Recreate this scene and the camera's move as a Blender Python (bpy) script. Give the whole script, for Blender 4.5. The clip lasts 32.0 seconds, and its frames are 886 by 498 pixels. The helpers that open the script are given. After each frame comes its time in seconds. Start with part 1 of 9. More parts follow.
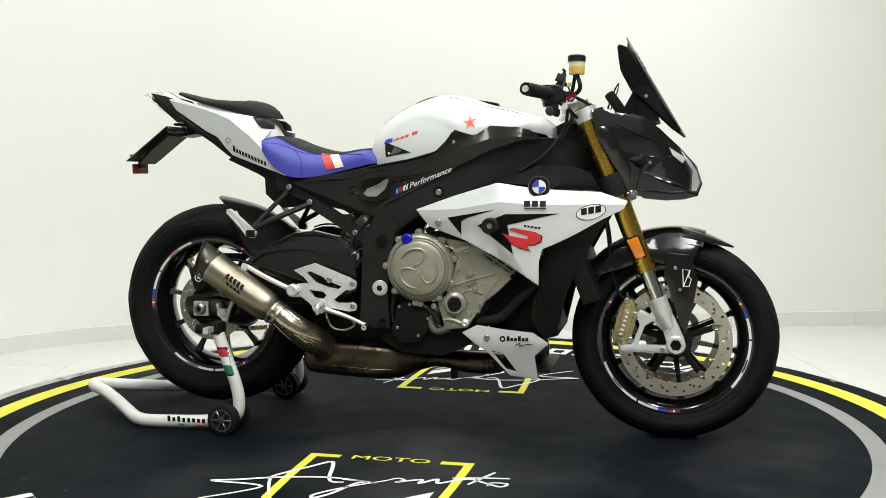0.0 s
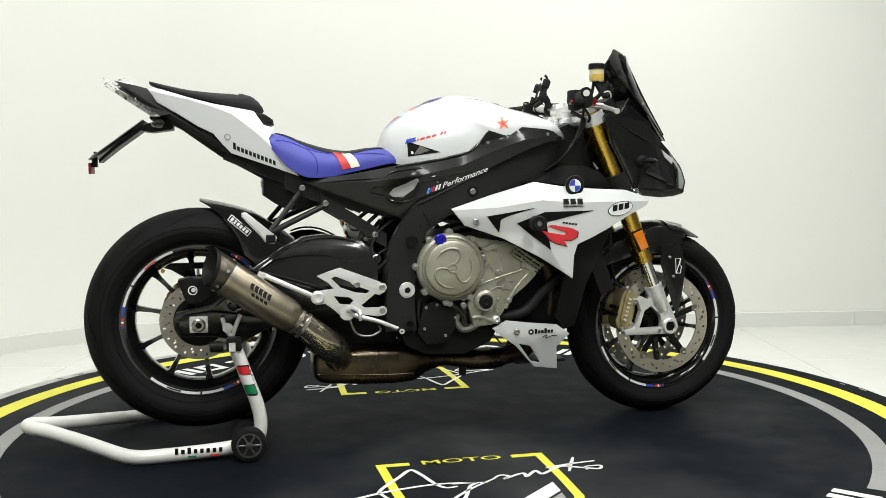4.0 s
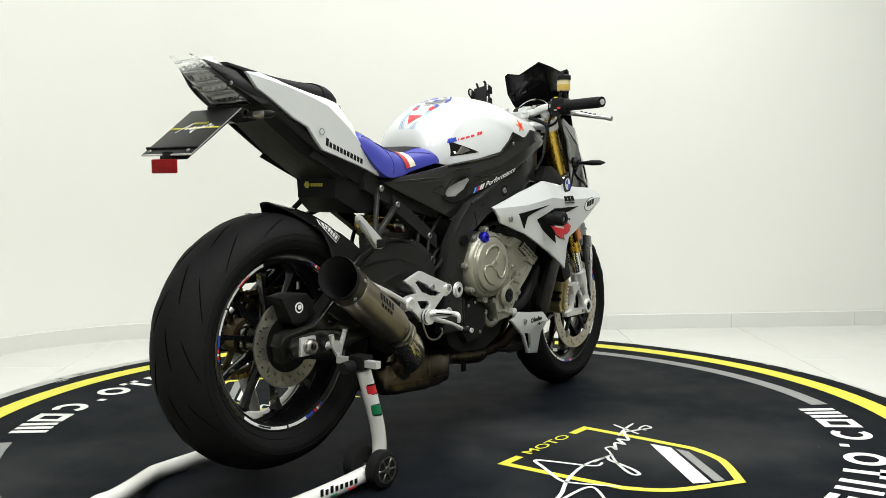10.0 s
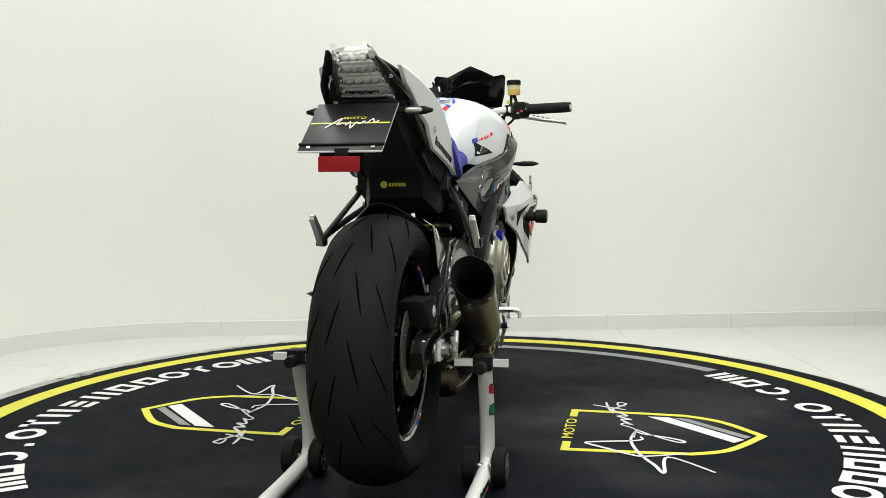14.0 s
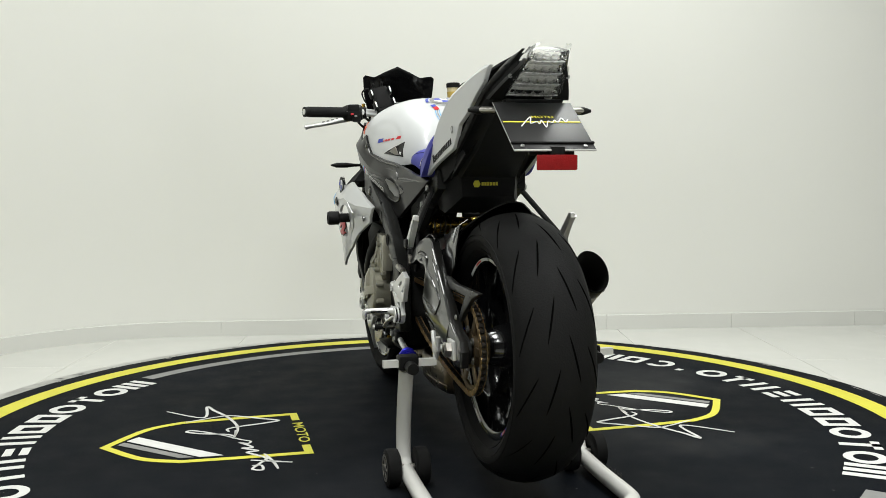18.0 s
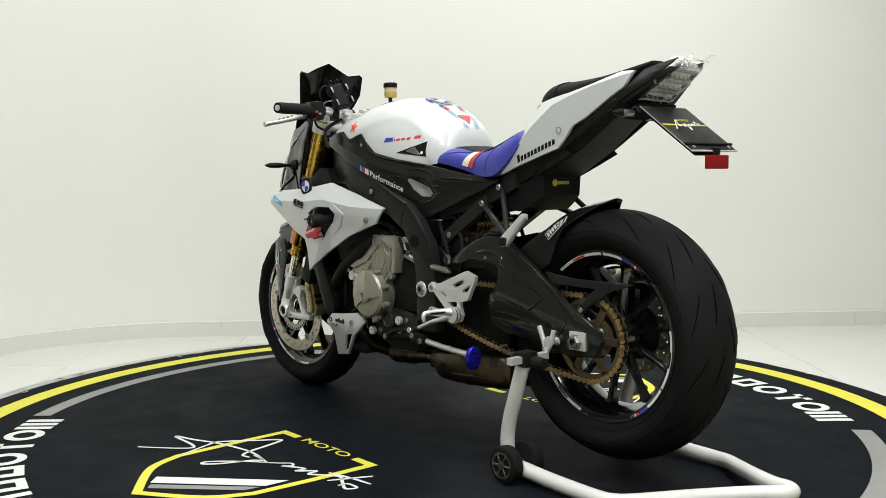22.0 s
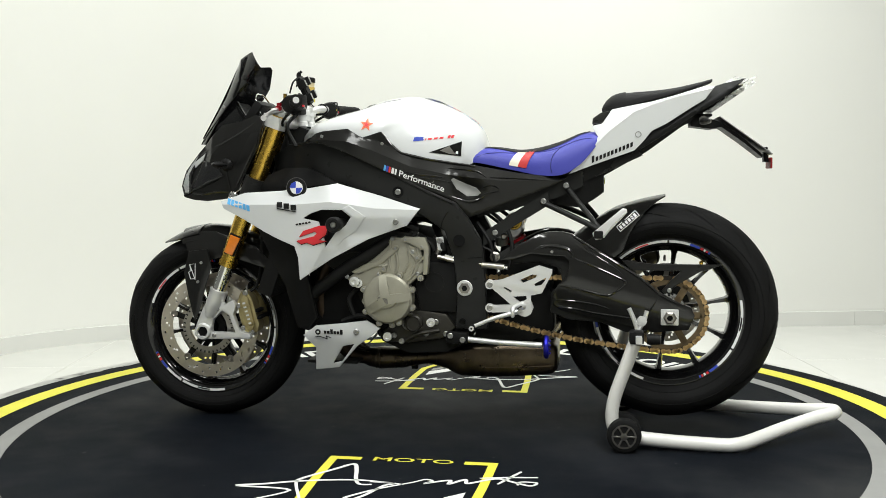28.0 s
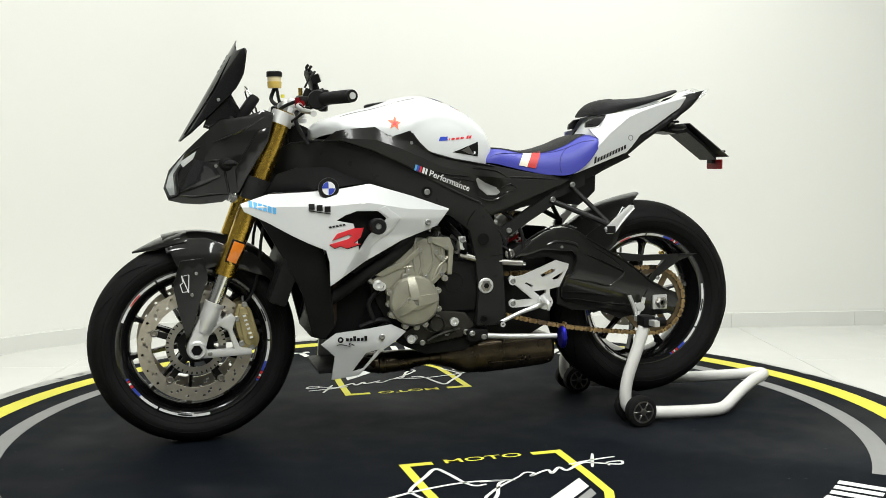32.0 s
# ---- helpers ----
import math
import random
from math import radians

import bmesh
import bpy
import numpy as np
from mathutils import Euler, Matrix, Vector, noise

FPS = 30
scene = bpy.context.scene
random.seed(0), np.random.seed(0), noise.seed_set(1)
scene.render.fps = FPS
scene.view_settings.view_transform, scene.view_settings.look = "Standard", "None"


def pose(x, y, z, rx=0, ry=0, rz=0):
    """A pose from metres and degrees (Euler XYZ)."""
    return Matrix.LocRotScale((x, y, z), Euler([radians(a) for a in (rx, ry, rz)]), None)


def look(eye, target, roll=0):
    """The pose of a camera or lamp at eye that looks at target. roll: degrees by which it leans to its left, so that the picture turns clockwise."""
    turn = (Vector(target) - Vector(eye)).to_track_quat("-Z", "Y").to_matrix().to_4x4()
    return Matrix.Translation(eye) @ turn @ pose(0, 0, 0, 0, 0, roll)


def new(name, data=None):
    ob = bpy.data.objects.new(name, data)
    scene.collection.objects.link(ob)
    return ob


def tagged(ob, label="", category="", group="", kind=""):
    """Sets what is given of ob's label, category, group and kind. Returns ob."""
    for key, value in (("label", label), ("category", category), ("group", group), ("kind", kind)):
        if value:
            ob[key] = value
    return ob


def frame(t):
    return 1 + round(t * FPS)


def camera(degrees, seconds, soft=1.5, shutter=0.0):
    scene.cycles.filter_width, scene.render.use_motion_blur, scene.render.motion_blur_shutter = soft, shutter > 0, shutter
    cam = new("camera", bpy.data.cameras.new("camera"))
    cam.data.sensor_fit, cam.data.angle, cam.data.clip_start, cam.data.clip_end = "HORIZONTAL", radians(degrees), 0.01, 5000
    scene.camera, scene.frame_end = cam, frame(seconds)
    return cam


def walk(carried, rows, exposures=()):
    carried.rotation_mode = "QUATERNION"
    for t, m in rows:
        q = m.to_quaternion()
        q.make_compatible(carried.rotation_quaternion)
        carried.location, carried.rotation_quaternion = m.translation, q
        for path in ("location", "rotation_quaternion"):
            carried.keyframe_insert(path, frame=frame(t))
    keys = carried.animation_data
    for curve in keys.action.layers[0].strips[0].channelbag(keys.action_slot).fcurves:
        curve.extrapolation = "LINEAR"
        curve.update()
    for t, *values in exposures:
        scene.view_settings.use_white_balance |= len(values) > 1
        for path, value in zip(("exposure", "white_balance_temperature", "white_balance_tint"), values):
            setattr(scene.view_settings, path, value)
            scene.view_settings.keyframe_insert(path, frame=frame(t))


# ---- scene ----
cam = camera(49.945, 32.0, soft=0.85)
EYE = (0.0, -2.937, 0.7803)
VIEW = look(EYE, (EYE[0] + 0.00967, EYE[1] + 0.99665, EYE[2] - 0.08124), -0.466)
walk(cam, [(0, VIEW), (32, VIEW)],
     exposures=((0, 0.0), (6, 0.0), (10, -0.01), (12, -0.06), (14, -0.17), (16, -0.24), (18, -0.29), (20, -0.29), (22, -0.19), (23, -0.14), (25, -0.05), (27, -0.01), (28, 0.0), (32, 0.0)))

# turn of the show table: seconds and degrees about its axis
TURN = ((0, -14.10), (4, 12.13), (8, 38.38), (12, 64.68), (16, 90.93), (20, 117.13), (24, 143.28), (28, 169.42), (32, 195.5))
SIDE = -0.016          # the motorcycle stands this far beside the table's axis
FLOOR = -0.06

# ---- world and lights ----
world = bpy.data.worlds.new("world")
scene.world = world
world.use_nodes = True
world.node_tree.nodes["Background"].inputs[0].default_value = (0.9, 0.95, 1.0, 1)
world.node_tree.nodes["Background"].inputs[1].default_value = 0.3

LAMP_W = 0.82


def ceiling_lamp(x, y, sx, sy, watts):
    data = bpy.data.lights.new("panel_light", "AREA")
    data.shape, data.size, data.size_y, data.energy = "RECTANGLE", sx, sy, watts * LAMP_W
    data.color = (0.975, 1.0, 0.965)
    ob = new("panel_light", data)
    ob.matrix_world = pose(x, y, 3.16)
    return ob


LAMPS = ((-0.8, 0.6, 0.4, 1.4, 39), (1.2, 0.6, 0.4, 1.4, 60), (-0.8, -1.5, 0.4, 1.4, 67),
         (1.2, -1.5, 0.4, 1.4, 86), (-0.8, -3.7, 0.4, 1.4, 72), (1.2, -3.7, 0.4, 1.4, 80))
for lamp in LAMPS:
    ceiling_lamp(*lamp)


# ---- materials ----
def mat(name, color, rough=0.5, metal=0.0, coat=0.0, bump=0.0, scale=40.0, vary=0.0, vary_scale=3.0, rough_vary=0.0,
        emit=0.0, glass=0.0, ior=1.45, spec=0.5, tone=None):
    """A Principled material with colour and roughness that vary at two scales and a fine relief."""
    m = bpy.data.materials.new(name)
    m.use_nodes = True
    nt = m.node_tree
    b = nt.nodes["Principled BSDF"]
    b.inputs["Base Color"].default_value = (*color, 1)
    b.inputs["Roughness"].default_value = rough
    b.inputs["Metallic"].default_value = metal
    b.inputs["Coat Weight"].default_value = coat
    b.inputs["Coat Roughness"].default_value = 0.04
    b.inputs["IOR"].default_value = ior
    b.inputs["Specular IOR Level"].default_value = spec
    if glass:
        b.inputs["Transmission Weight"].default_value = glass
    if emit:
        b.inputs["Emission Color"].default_value = (*color, 1)
        b.inputs["Emission Strength"].default_value = emit
    co = nt.nodes.new("ShaderNodeTexCoord")
    if vary or tone:
        n = nt.nodes.new("ShaderNodeTexNoise")
        n.inputs["Scale"].default_value, n.inputs["Detail"].default_value = vary_scale, 8
        n.inputs["Roughness"].default_value = 0.65
        nt.links.new(co.outputs["Object"], n.inputs["Vector"])
        r = nt.nodes.new("ShaderNodeValToRGB")
        r.color_ramp.elements[0].position, r.color_ramp.elements[1].position = 0.3, 0.7
        lo = tone or tuple(max(0, c * (1 - vary)) for c in color)
        r.color_ramp.elements[0].color = (*lo, 1)
        r.color_ramp.elements[1].color = (*color, 1)
        nt.links.new(n.outputs["Fac"], r.inputs["Fac"])
        nt.links.new(r.outputs["Color"], b.inputs["Base Color"])
    if rough_vary:
        n = nt.nodes.new("ShaderNodeTexNoise")
        n.inputs["Scale"].default_value, n.inputs["Detail"].default_value = vary_scale * 4, 6
        nt.links.new(co.outputs["Object"], n.inputs["Vector"])
        mr = nt.nodes.new("ShaderNodeMapRange")
        mr.inputs["To Min"].default_value, mr.inputs["To Max"].default_value = max(0.02, rough - rough_vary), min(1, rough + rough_vary)
        nt.links.new(n.outputs["Fac"], mr.inputs["Value"])
        nt.links.new(mr.outputs["Result"], b.inputs["Roughness"])
    if bump:
        n = nt.nodes.new("ShaderNodeTexNoise")
        n.inputs["Scale"].default_value, n.inputs["Detail"].default_value = scale, 4
        nt.links.new(co.outputs["Object"], n.inputs["Vector"])
        bp = nt.nodes.new("ShaderNodeBump")
        bp.inputs["Strength"].default_value, bp.inputs["Distance"].default_value = bump, 0.002
        nt.links.new(n.outputs["Fac"], bp.inputs["Height"])
        nt.links.new(bp.outputs["Normal"], b.inputs["Normal"])
    return m


def carbon(name, coat=1.0, light=0.0075, gloss=1.34):
    """Twill carbon weave under lacquer."""
    m = bpy.data.materials.new(name)
    m.use_nodes = True
    nt = m.node_tree
    b = nt.nodes["Principled BSDF"]
    co = nt.nodes.new("ShaderNodeTexCoord")
    mp = nt.nodes.new("ShaderNodeMapping")
    mp.inputs["Rotation"].default_value = (0, radians(45), 0)
    mp.inputs["Scale"].default_value = (260, 260, 260)
    nt.links.new(co.outputs["Object"], mp.inputs["Vector"])
    ck = nt.nodes.new("ShaderNodeTexChecker")
    ck.inputs["Scale"].default_value = 1.0
    ck.inputs["Color1"].default_value = (light, light * 0.98, light * 0.9, 1)
    ck.inputs["Color2"].default_value = (light * 0.86, light * 0.84, light * 0.79, 1)
    nt.links.new(mp.outputs["Vector"], ck.inputs["Vector"])
    nt.links.new(ck.outputs["Color"], b.inputs["Base Color"])
    b.inputs["Roughness"].default_value = 0.3
    b.inputs["Specular IOR Level"].default_value = 0.10
    b.inputs["Coat Weight"].default_value = coat
    b.inputs["Coat Roughness"].default_value = 0.07
    b.inputs["Coat IOR"].default_value = gloss
    return m


M_WALL = mat("wall_paint", (0.795, 0.793, 0.752), 0.55, vary=0.03, vary_scale=0.6, bump=0.08, scale=60, rough_vary=0.08)
M_CEIL = mat("ceiling_paint", (0.55, 0.55, 0.53), 0.8, vary=0.03, vary_scale=1.0)
# tone of the unseen walls, kept dim so glossy parts reflect dark
M_UNSEENWALL = mat("unseen_wall_grey", (0.14, 0.14, 0.135), 0.8, vary=0.1, vary_scale=1.0)
M_TILE = mat("floor_tile", (0.70, 0.70, 0.664), 0.16, vary=0.04, vary_scale=1.5, rough_vary=0.05)
M_GROUT = mat("tile_joint", (0.45, 0.44, 0.41), 0.9, vary=0.2, vary_scale=20)
M_BASE = mat("skirting_tile", (0.70, 0.70, 0.665), 0.25, vary=0.04, vary_scale=2)
M_MAT = mat("mat_vinyl", (0.0047, 0.0064, 0.0098), 0.66, spec=0.06, bump=0.25, scale=320, vary=0.45, vary_scale=2.2, rough_vary=0.14)


def dusty(m, scale, low, tint, amount):
    """Pale specks of dust and scuffs over a material."""
    nt = m.node_tree
    b = nt.nodes["Principled BSDF"]
    src = b.inputs["Base Color"].links[0].from_socket
    co = nt.nodes.new("ShaderNodeTexCoord")
    fac = None
    for sc, lo, k in ((scale, low, amount), (scale * 0.012, 0.56, amount * 0.10)):
        n = nt.nodes.new("ShaderNodeTexNoise")
        n.inputs["Scale"].default_value, n.inputs["Detail"].default_value = sc, 5
        nt.links.new(co.outputs["Object"], n.inputs["Vector"])
        r = nt.nodes.new("ShaderNodeMapRange")
        r.inputs["From Min"].default_value, r.inputs["From Max"].default_value, r.inputs["To Max"].default_value = lo, lo + 0.12, k
        nt.links.new(n.outputs["Fac"], r.inputs["Value"])
        mx = nt.nodes.new("ShaderNodeMix")
        mx.data_type = "RGBA"
        mx.inputs["B"].default_value = (*tint, 1)
        nt.links.new(r.outputs["Result"], mx.inputs["Factor"])
        nt.links.new(src, mx.inputs["A"])
        src = mx.outputs["Result"]
    nt.links.new(src, b.inputs["Base Color"])


dusty(M_MAT, 130, 0.70, (0.16, 0.16, 0.165), 0.6)
dusty(M_MAT, 55, 0.715, (0.30, 0.30, 0.29), 0.8)
M_RIMTOP = mat("platform_edge", (0.50, 0.495, 0.47), 0.7, vary=0.45, vary_scale=9, bump=0.3, scale=50)
dusty(M_RIMTOP, 15, 0.585, (0.055, 0.055, 0.05), 0.85)
M_YELLOW = mat("print_yellow", (0.70, 0.655, 0.055), 0.55, vary=0.12, vary_scale=6, rough_vary=0.1)
M_GREY = mat("print_grey", (0.25, 0.25, 0.243), 0.6, vary=0.15, vary_scale=6)
M_PRINTW = mat("print_white", (0.72, 0.72, 0.70), 0.55, vary=0.1, vary_scale=8)
M_WHITE = mat("pearl_white_paint", (0.605, 0.615, 0.62), 0.30, metal=0.06, coat=0.6, vary=0.03, vary_scale=8)
M_CARBON = carbon("carbon_lacquered", 1.0, 0.0078, 1.37)
M_CARBON3 = carbon("carbon_high_gloss", 1.0, 0.0075, 1.44)
M_CARBON3.node_tree.nodes["Principled BSDF"].inputs["Coat Roughness"].default_value = 0.03
M_CARBON2 = carbon("carbon_satin", 0.9, 0.0125, 1.46)
M_CARBON2.node_tree.nodes["Principled BSDF"].inputs["Coat Roughness"].default_value = 0.09
M_COVER = carbon("carbon_cover", 0.42, 0.0115, 1.36)
M_COVER.node_tree.nodes["Principled BSDF"].inputs["Coat Roughness"].default_value = 0.09
M_SATIN = mat("satin_dark_carbon", (0.0165, 0.0165, 0.0155), 0.30, spec=0.24, bump=0.10, scale=420, vary=0.3, vary_scale=9, rough_vary=0.08)
M_BLACK = mat("black_plastic", (0.0115, 0.0115, 0.0115), 0.42, spec=0.12, bump=0.2, scale=500, vary=0.25, vary_scale=12, rough_vary=0.1)
M_FRAME = mat("frame_black_paint", (0.0205, 0.0207, 0.0200), 0.30, spec=0.13, bump=0.06, scale=300, vary=0.2, vary_scale=10, rough_vary=0.08)
M_GLOSSB = mat("gloss_black_paint", (0.006, 0.006, 0.0065), 0.14, coat=0.5, vary=0.2, vary_scale=10)
M_RUBBER = mat("tyre_rubber", (0.0085, 0.0085, 0.0086), 0.72, spec=0.15, bump=0.35, scale=220, vary=0.35, vary_scale=7, rough_vary=0.12)
M_GROOVE = mat("tyre_groove", (0.0024, 0.0024, 0.0024), 0.95, spec=0.0, vary=0.3, vary_scale=30)
M_GRIP = mat("grip_rubber", (0.007, 0.007, 0.007), 0.75, spec=0.25, bump=0.6, scale=400, vary=0.3, vary_scale=20)
M_GOLD = mat("gold_anodised", (0.62, 0.40, 0.07), 0.26, metal=1.0, vary=0.15, vary_scale=14, rough_vary=0.06)
M_CALIPER = mat("caliper_gold", (0.50, 0.42, 0.22), 0.4, metal=0.85, vary=0.25, vary_scale=30, rough_vary=0.1)
M_ALU = mat("machined_aluminium", (0.66, 0.66, 0.65), 0.32, metal=0.9, vary=0.12, vary_scale=18, rough_vary=0.1)
M_BOLT = mat("dark_steel_bolt", (0.42, 0.42, 0.41), 0.36, metal=0.9, vary=0.2, vary_scale=30)
M_SILVER = mat("silver_anodised", (0.78, 0.78, 0.77), 0.38, metal=0.62, vary=0.08, vary_scale=20, rough_vary=0.08)
M_CHROME = mat("chrome", (0.78, 0.78, 0.77), 0.12, metal=1.0, vary=0.06, vary_scale=20)
M_STEEL = mat("brushed_steel", (0.42, 0.40, 0.37), 0.35, metal=1.0, vary=0.25, vary_scale=25, rough_vary=0.1)
M_DISC = mat("brake_disc_steel", (0.38, 0.355, 0.31), 0.36, metal=0.9, vary=0.35, vary_scale=22, rough_vary=0.1)
M_DISCF = mat("polished_disc_steel", (0.60, 0.55, 0.47), 0.36, metal=0.85, vary=0.2, vary_scale=22, rough_vary=0.1)
M_SPROCKET = mat("bronze_sprocket", (0.215, 0.158, 0.092), 0.42, metal=0.75, vary=0.35, vary_scale=30)
M_ELBOW = mat("gold_tinted_steel", (0.58, 0.51, 0.40), 0.17, metal=0.95, vary=0.25, vary_scale=12, rough_vary=0.08)
M_ENGINE = mat("magnesium_engine_paint", (0.385, 0.37, 0.30), 0.36, metal=0.5, bump=0.15, scale=350, vary=0.22, vary_scale=14, rough_vary=0.1)
M_ENGINE2 = mat("cast_engine_alloy", (0.20, 0.19, 0.165), 0.55, metal=0.4, bump=0.35, scale=250, vary=0.4, vary_scale=16)
M_ENGDARK = mat("black_engine_cast", (0.0125, 0.0125, 0.012), 0.52, spec=0.15, bump=0.3, scale=250, vary=0.3, vary_scale=16)
M_TITAN = mat("titanium_muffler", (0.42, 0.37, 0.29), 0.37, metal=1.0, vary_scale=7, rough_vary=0.08, tone=(0.28, 0.24, 0.18))
M_HEAT = mat("heat_tinted_steel", (0.20, 0.155, 0.105), 0.30, metal=1.0, vary_scale=6, rough_vary=0.12, tone=(0.055, 0.044, 0.033), bump=0.12, scale=80)
M_CAP = mat("dark_bronze_cap", (0.085, 0.073, 0.056), 0.36, metal=0.8, vary=0.35, vary_scale=14, rough_vary=0.1)
M_BLUE = mat("blue_leather", (0.045, 0.050, 0.33), 0.5, bump=0.25, scale=260, vary=0.12, vary_scale=10)
M_SEAM = mat("dark_blue_thread", (0.018, 0.020, 0.13), 0.7, vary=0.2, vary_scale=60)
M_SEATBLK = mat("black_seat_vinyl", (0.010, 0.010, 0.0105), 0.6, spec=0.18, bump=0.45, scale=300, vary=0.25, vary_scale=10)
M_RED = mat("red_leather", (0.50, 0.035, 0.035), 0.5, bump=0.2, scale=260, vary=0.1, vary_scale=10)
M_CREAM = mat("cream_leather", (0.72, 0.68, 0.57), 0.5, bump=0.2, scale=260, vary=0.08, vary_scale=10)
M_DECRED = mat("decal_red", (0.62, 0.02, 0.03), 0.42, coat=0.1, vary=0.06)
M_DECBLUE = mat("decal_blue", (0.03, 0.06, 0.42), 0.42, coat=0.1, vary=0.06)
M_DECCYAN = mat("decal_light_blue", (0.10, 0.40, 0.75), 0.42, coat=0.1, vary=0.06)
M_DECBLK = mat("decal_black", (0.007, 0.007, 0.007), 0.5, spec=0.25, vary=0.1)
M_DECWHT = mat("decal_white", (0.78, 0.78, 0.78), 0.42, coat=0.1, vary=0.05)
M_DECORG = mat("decal_orange", (0.75, 0.16, 0.07), 0.42, coat=0.1, vary=0.06)
M_DECGRN = mat("decal_green", (0.01, 0.20, 0.08), 0.42, coat=0.1, vary=0.06)
M_ANODR = mat("red_anodised", (0.34, 0.012, 0.02), 0.3, metal=0.75, vary=0.1)
M_DECYEL = mat("decal_yellow", (0.65, 0.60, 0.05), 0.4, vary=0.06)
M_ANODB = mat("blue_anodised", (0.03, 0.03, 0.55), 0.3, metal=0.8, vary=0.1)
M_ORANGE = mat("orange_reflector", (0.80, 0.22, 0.01), 0.22, coat=0.8, vary=0.2, vary_scale=60, bump=0.5, scale=300)
M_REDREF = mat("red_reflector", (0.24, 0.008, 0.009), 0.45, spec=0.2, vary=0.2, vary_scale=60, bump=0.5, scale=300)
M_LENS = mat("clear_lens", (0.95, 0.96, 0.96), 0.05, glass=0.95, ior=1.1)
M_LAMPIN = mat("lamp_reflector", (0.90, 0.90, 0.89), 0.15, metal=0.3, vary=0.62, vary_scale=130, bump=0.9, scale=160)
M_BOWL = mat("headlamp_bowl", (0.62, 0.63, 0.62), 0.22, metal=0.3, vary=0.25, vary_scale=18, rough_vary=0.08)
M_FACETBLK = mat("gloss_black_facet", (0.010, 0.010, 0.011), 0.14, spec=0.4, coat=0.6, vary=0.2, vary_scale=9, rough_vary=0.05)
M_SMOKE = mat("smoked_screen", (0.005, 0.005, 0.0055), 0.10, spec=0.25, coat=0.0, vary=0.15, vary_scale=5)
M_TANKFLUID = mat("brake_fluid_plastic", (0.62, 0.53, 0.32), 0.3, vary=0.12, vary_scale=30, spec=0.4)
M_FLUID = mat("amber_fluid", (0.56, 0.40, 0.10), 0.25, vary=0.15, vary_scale=30)
M_CHAIN = mat("gold_chain", (0.68, 0.46, 0.22), 0.28, metal=0.8, vary=0.55, vary_scale=90)
M_CHAIND = mat("dark_chain_steel", (0.05, 0.042, 0.034), 0.42, metal=0.7, vary=0.5, vary_scale=90)
M_LAMPDK = mat("lamp_back_chrome", (0.86, 0.86, 0.84), 0.20, metal=0.35, vary=0.45, vary_scale=120, bump=0.6, scale=140)
M_STANDW = mat("stand_white_paint", (0.74, 0.73, 0.70), 0.32, coat=0.4, vary=0.06, vary_scale=14, rough_vary=0.08)
M_PLATE = mat("plate_black", (0.012, 0.012, 0.0125), 0.4, spec=0.35, vary=0.15, vary_scale=12)
M_RADI = mat("radiator_core", (0.008, 0.008, 0.008), 0.6, spec=0.25, bump=0.8, scale=500, vary=0.3, vary_scale=60)
# near-black; also paints in the shade of holes and openings
M_INLET = mat("inlet_black", (0.004, 0.004, 0.004), 0.7, spec=0.15, vary=0.2, vary_scale=20)
M_HEADER = mat("dark_header_steel", (0.055, 0.038, 0.027), 0.45, metal=0.8, vary=0.4, vary_scale=9)
M_CASE = mat("dark_bronze_case", (0.040, 0.037, 0.030), 0.40, metal=0.4, bump=0.3, scale=250, vary=0.4, vary_scale=14)
M_HOSE = mat("rubber_hose", (0.008, 0.008, 0.008), 0.6, spec=0.3, vary=0.25, vary_scale=20)


# ---- mesh helpers ----
def finish(bm, sharp=36):
    bmesh.ops.recalc_face_normals(bm, faces=bm.faces)
    lim = radians(sharp)
    for f in bm.faces:
        f.smooth = True
    for e in bm.edges:
        e.smooth = len(e.link_faces) == 2 and e.calc_face_angle(4) < lim


def mesh_of(name, bm, material, sharp=36):
    finish(bm, sharp)
    me = bpy.data.meshes.new(name)
    bm.to_mesh(me)
    bm.free()
    for m in (material if isinstance(material, (list, tuple)) else (material,)):
        me.materials.append(m)
    return me


def part(name, bm, material, parent=None, label="", at=None, sharp=36):
    """Links a bmesh (or a shared mesh) as one object under parent."""
    me = bm if isinstance(bm, bpy.types.Mesh) else mesh_of(name, bm, material, sharp)
    ob = new(name, me)
    ob.parent = parent
    if at is not None:
        ob.matrix_basis = at if isinstance(at, Matrix) else Matrix.Translation(at)
    if label:
        ob["label"] = label
    return ob


def bevel_sharp(bm, width=0.003, seg=2, angle=50):
    lim = radians(angle)
    es = [e for e in bm.edges if len(e.link_faces) == 2 and e.calc_face_angle(0) > lim]
    if es:
        bmesh.ops.bevel(bm, geom=es, offset=width, offset_type="OFFSET", segments=seg, profile=0.6, affect="EDGES", clamp_overlap=True)


def box(sx, sy, sz, c=(0, 0, 0), bevel=0.0, m=None, bm=None, seg=2):
    b2 = bmesh.new()
    bmesh.ops.create_cube(b2, size=1, matrix=Matrix.Diagonal((sx, sy, sz, 1)))
    if bevel:
        bmesh.ops.bevel(b2, geom=b2.edges[:], offset=bevel, offset_type="OFFSET", segments=seg, profile=0.6, affect="EDGES", clamp_overlap=True)
    bmesh.ops.transform(b2, matrix=Matrix.Translation(c) @ (m or Matrix()), verts=b2.verts)
    return join(bm, b2)


def join(bm, other):
    """Adds other to bm (either may be None)."""
    if bm is None:
        return other
    me = bpy.data.meshes.new("tmp")
    other.to_mesh(me)
    bm.from_mesh(me)
    other.free()
    bpy.data.meshes.remove(me)
    return bm


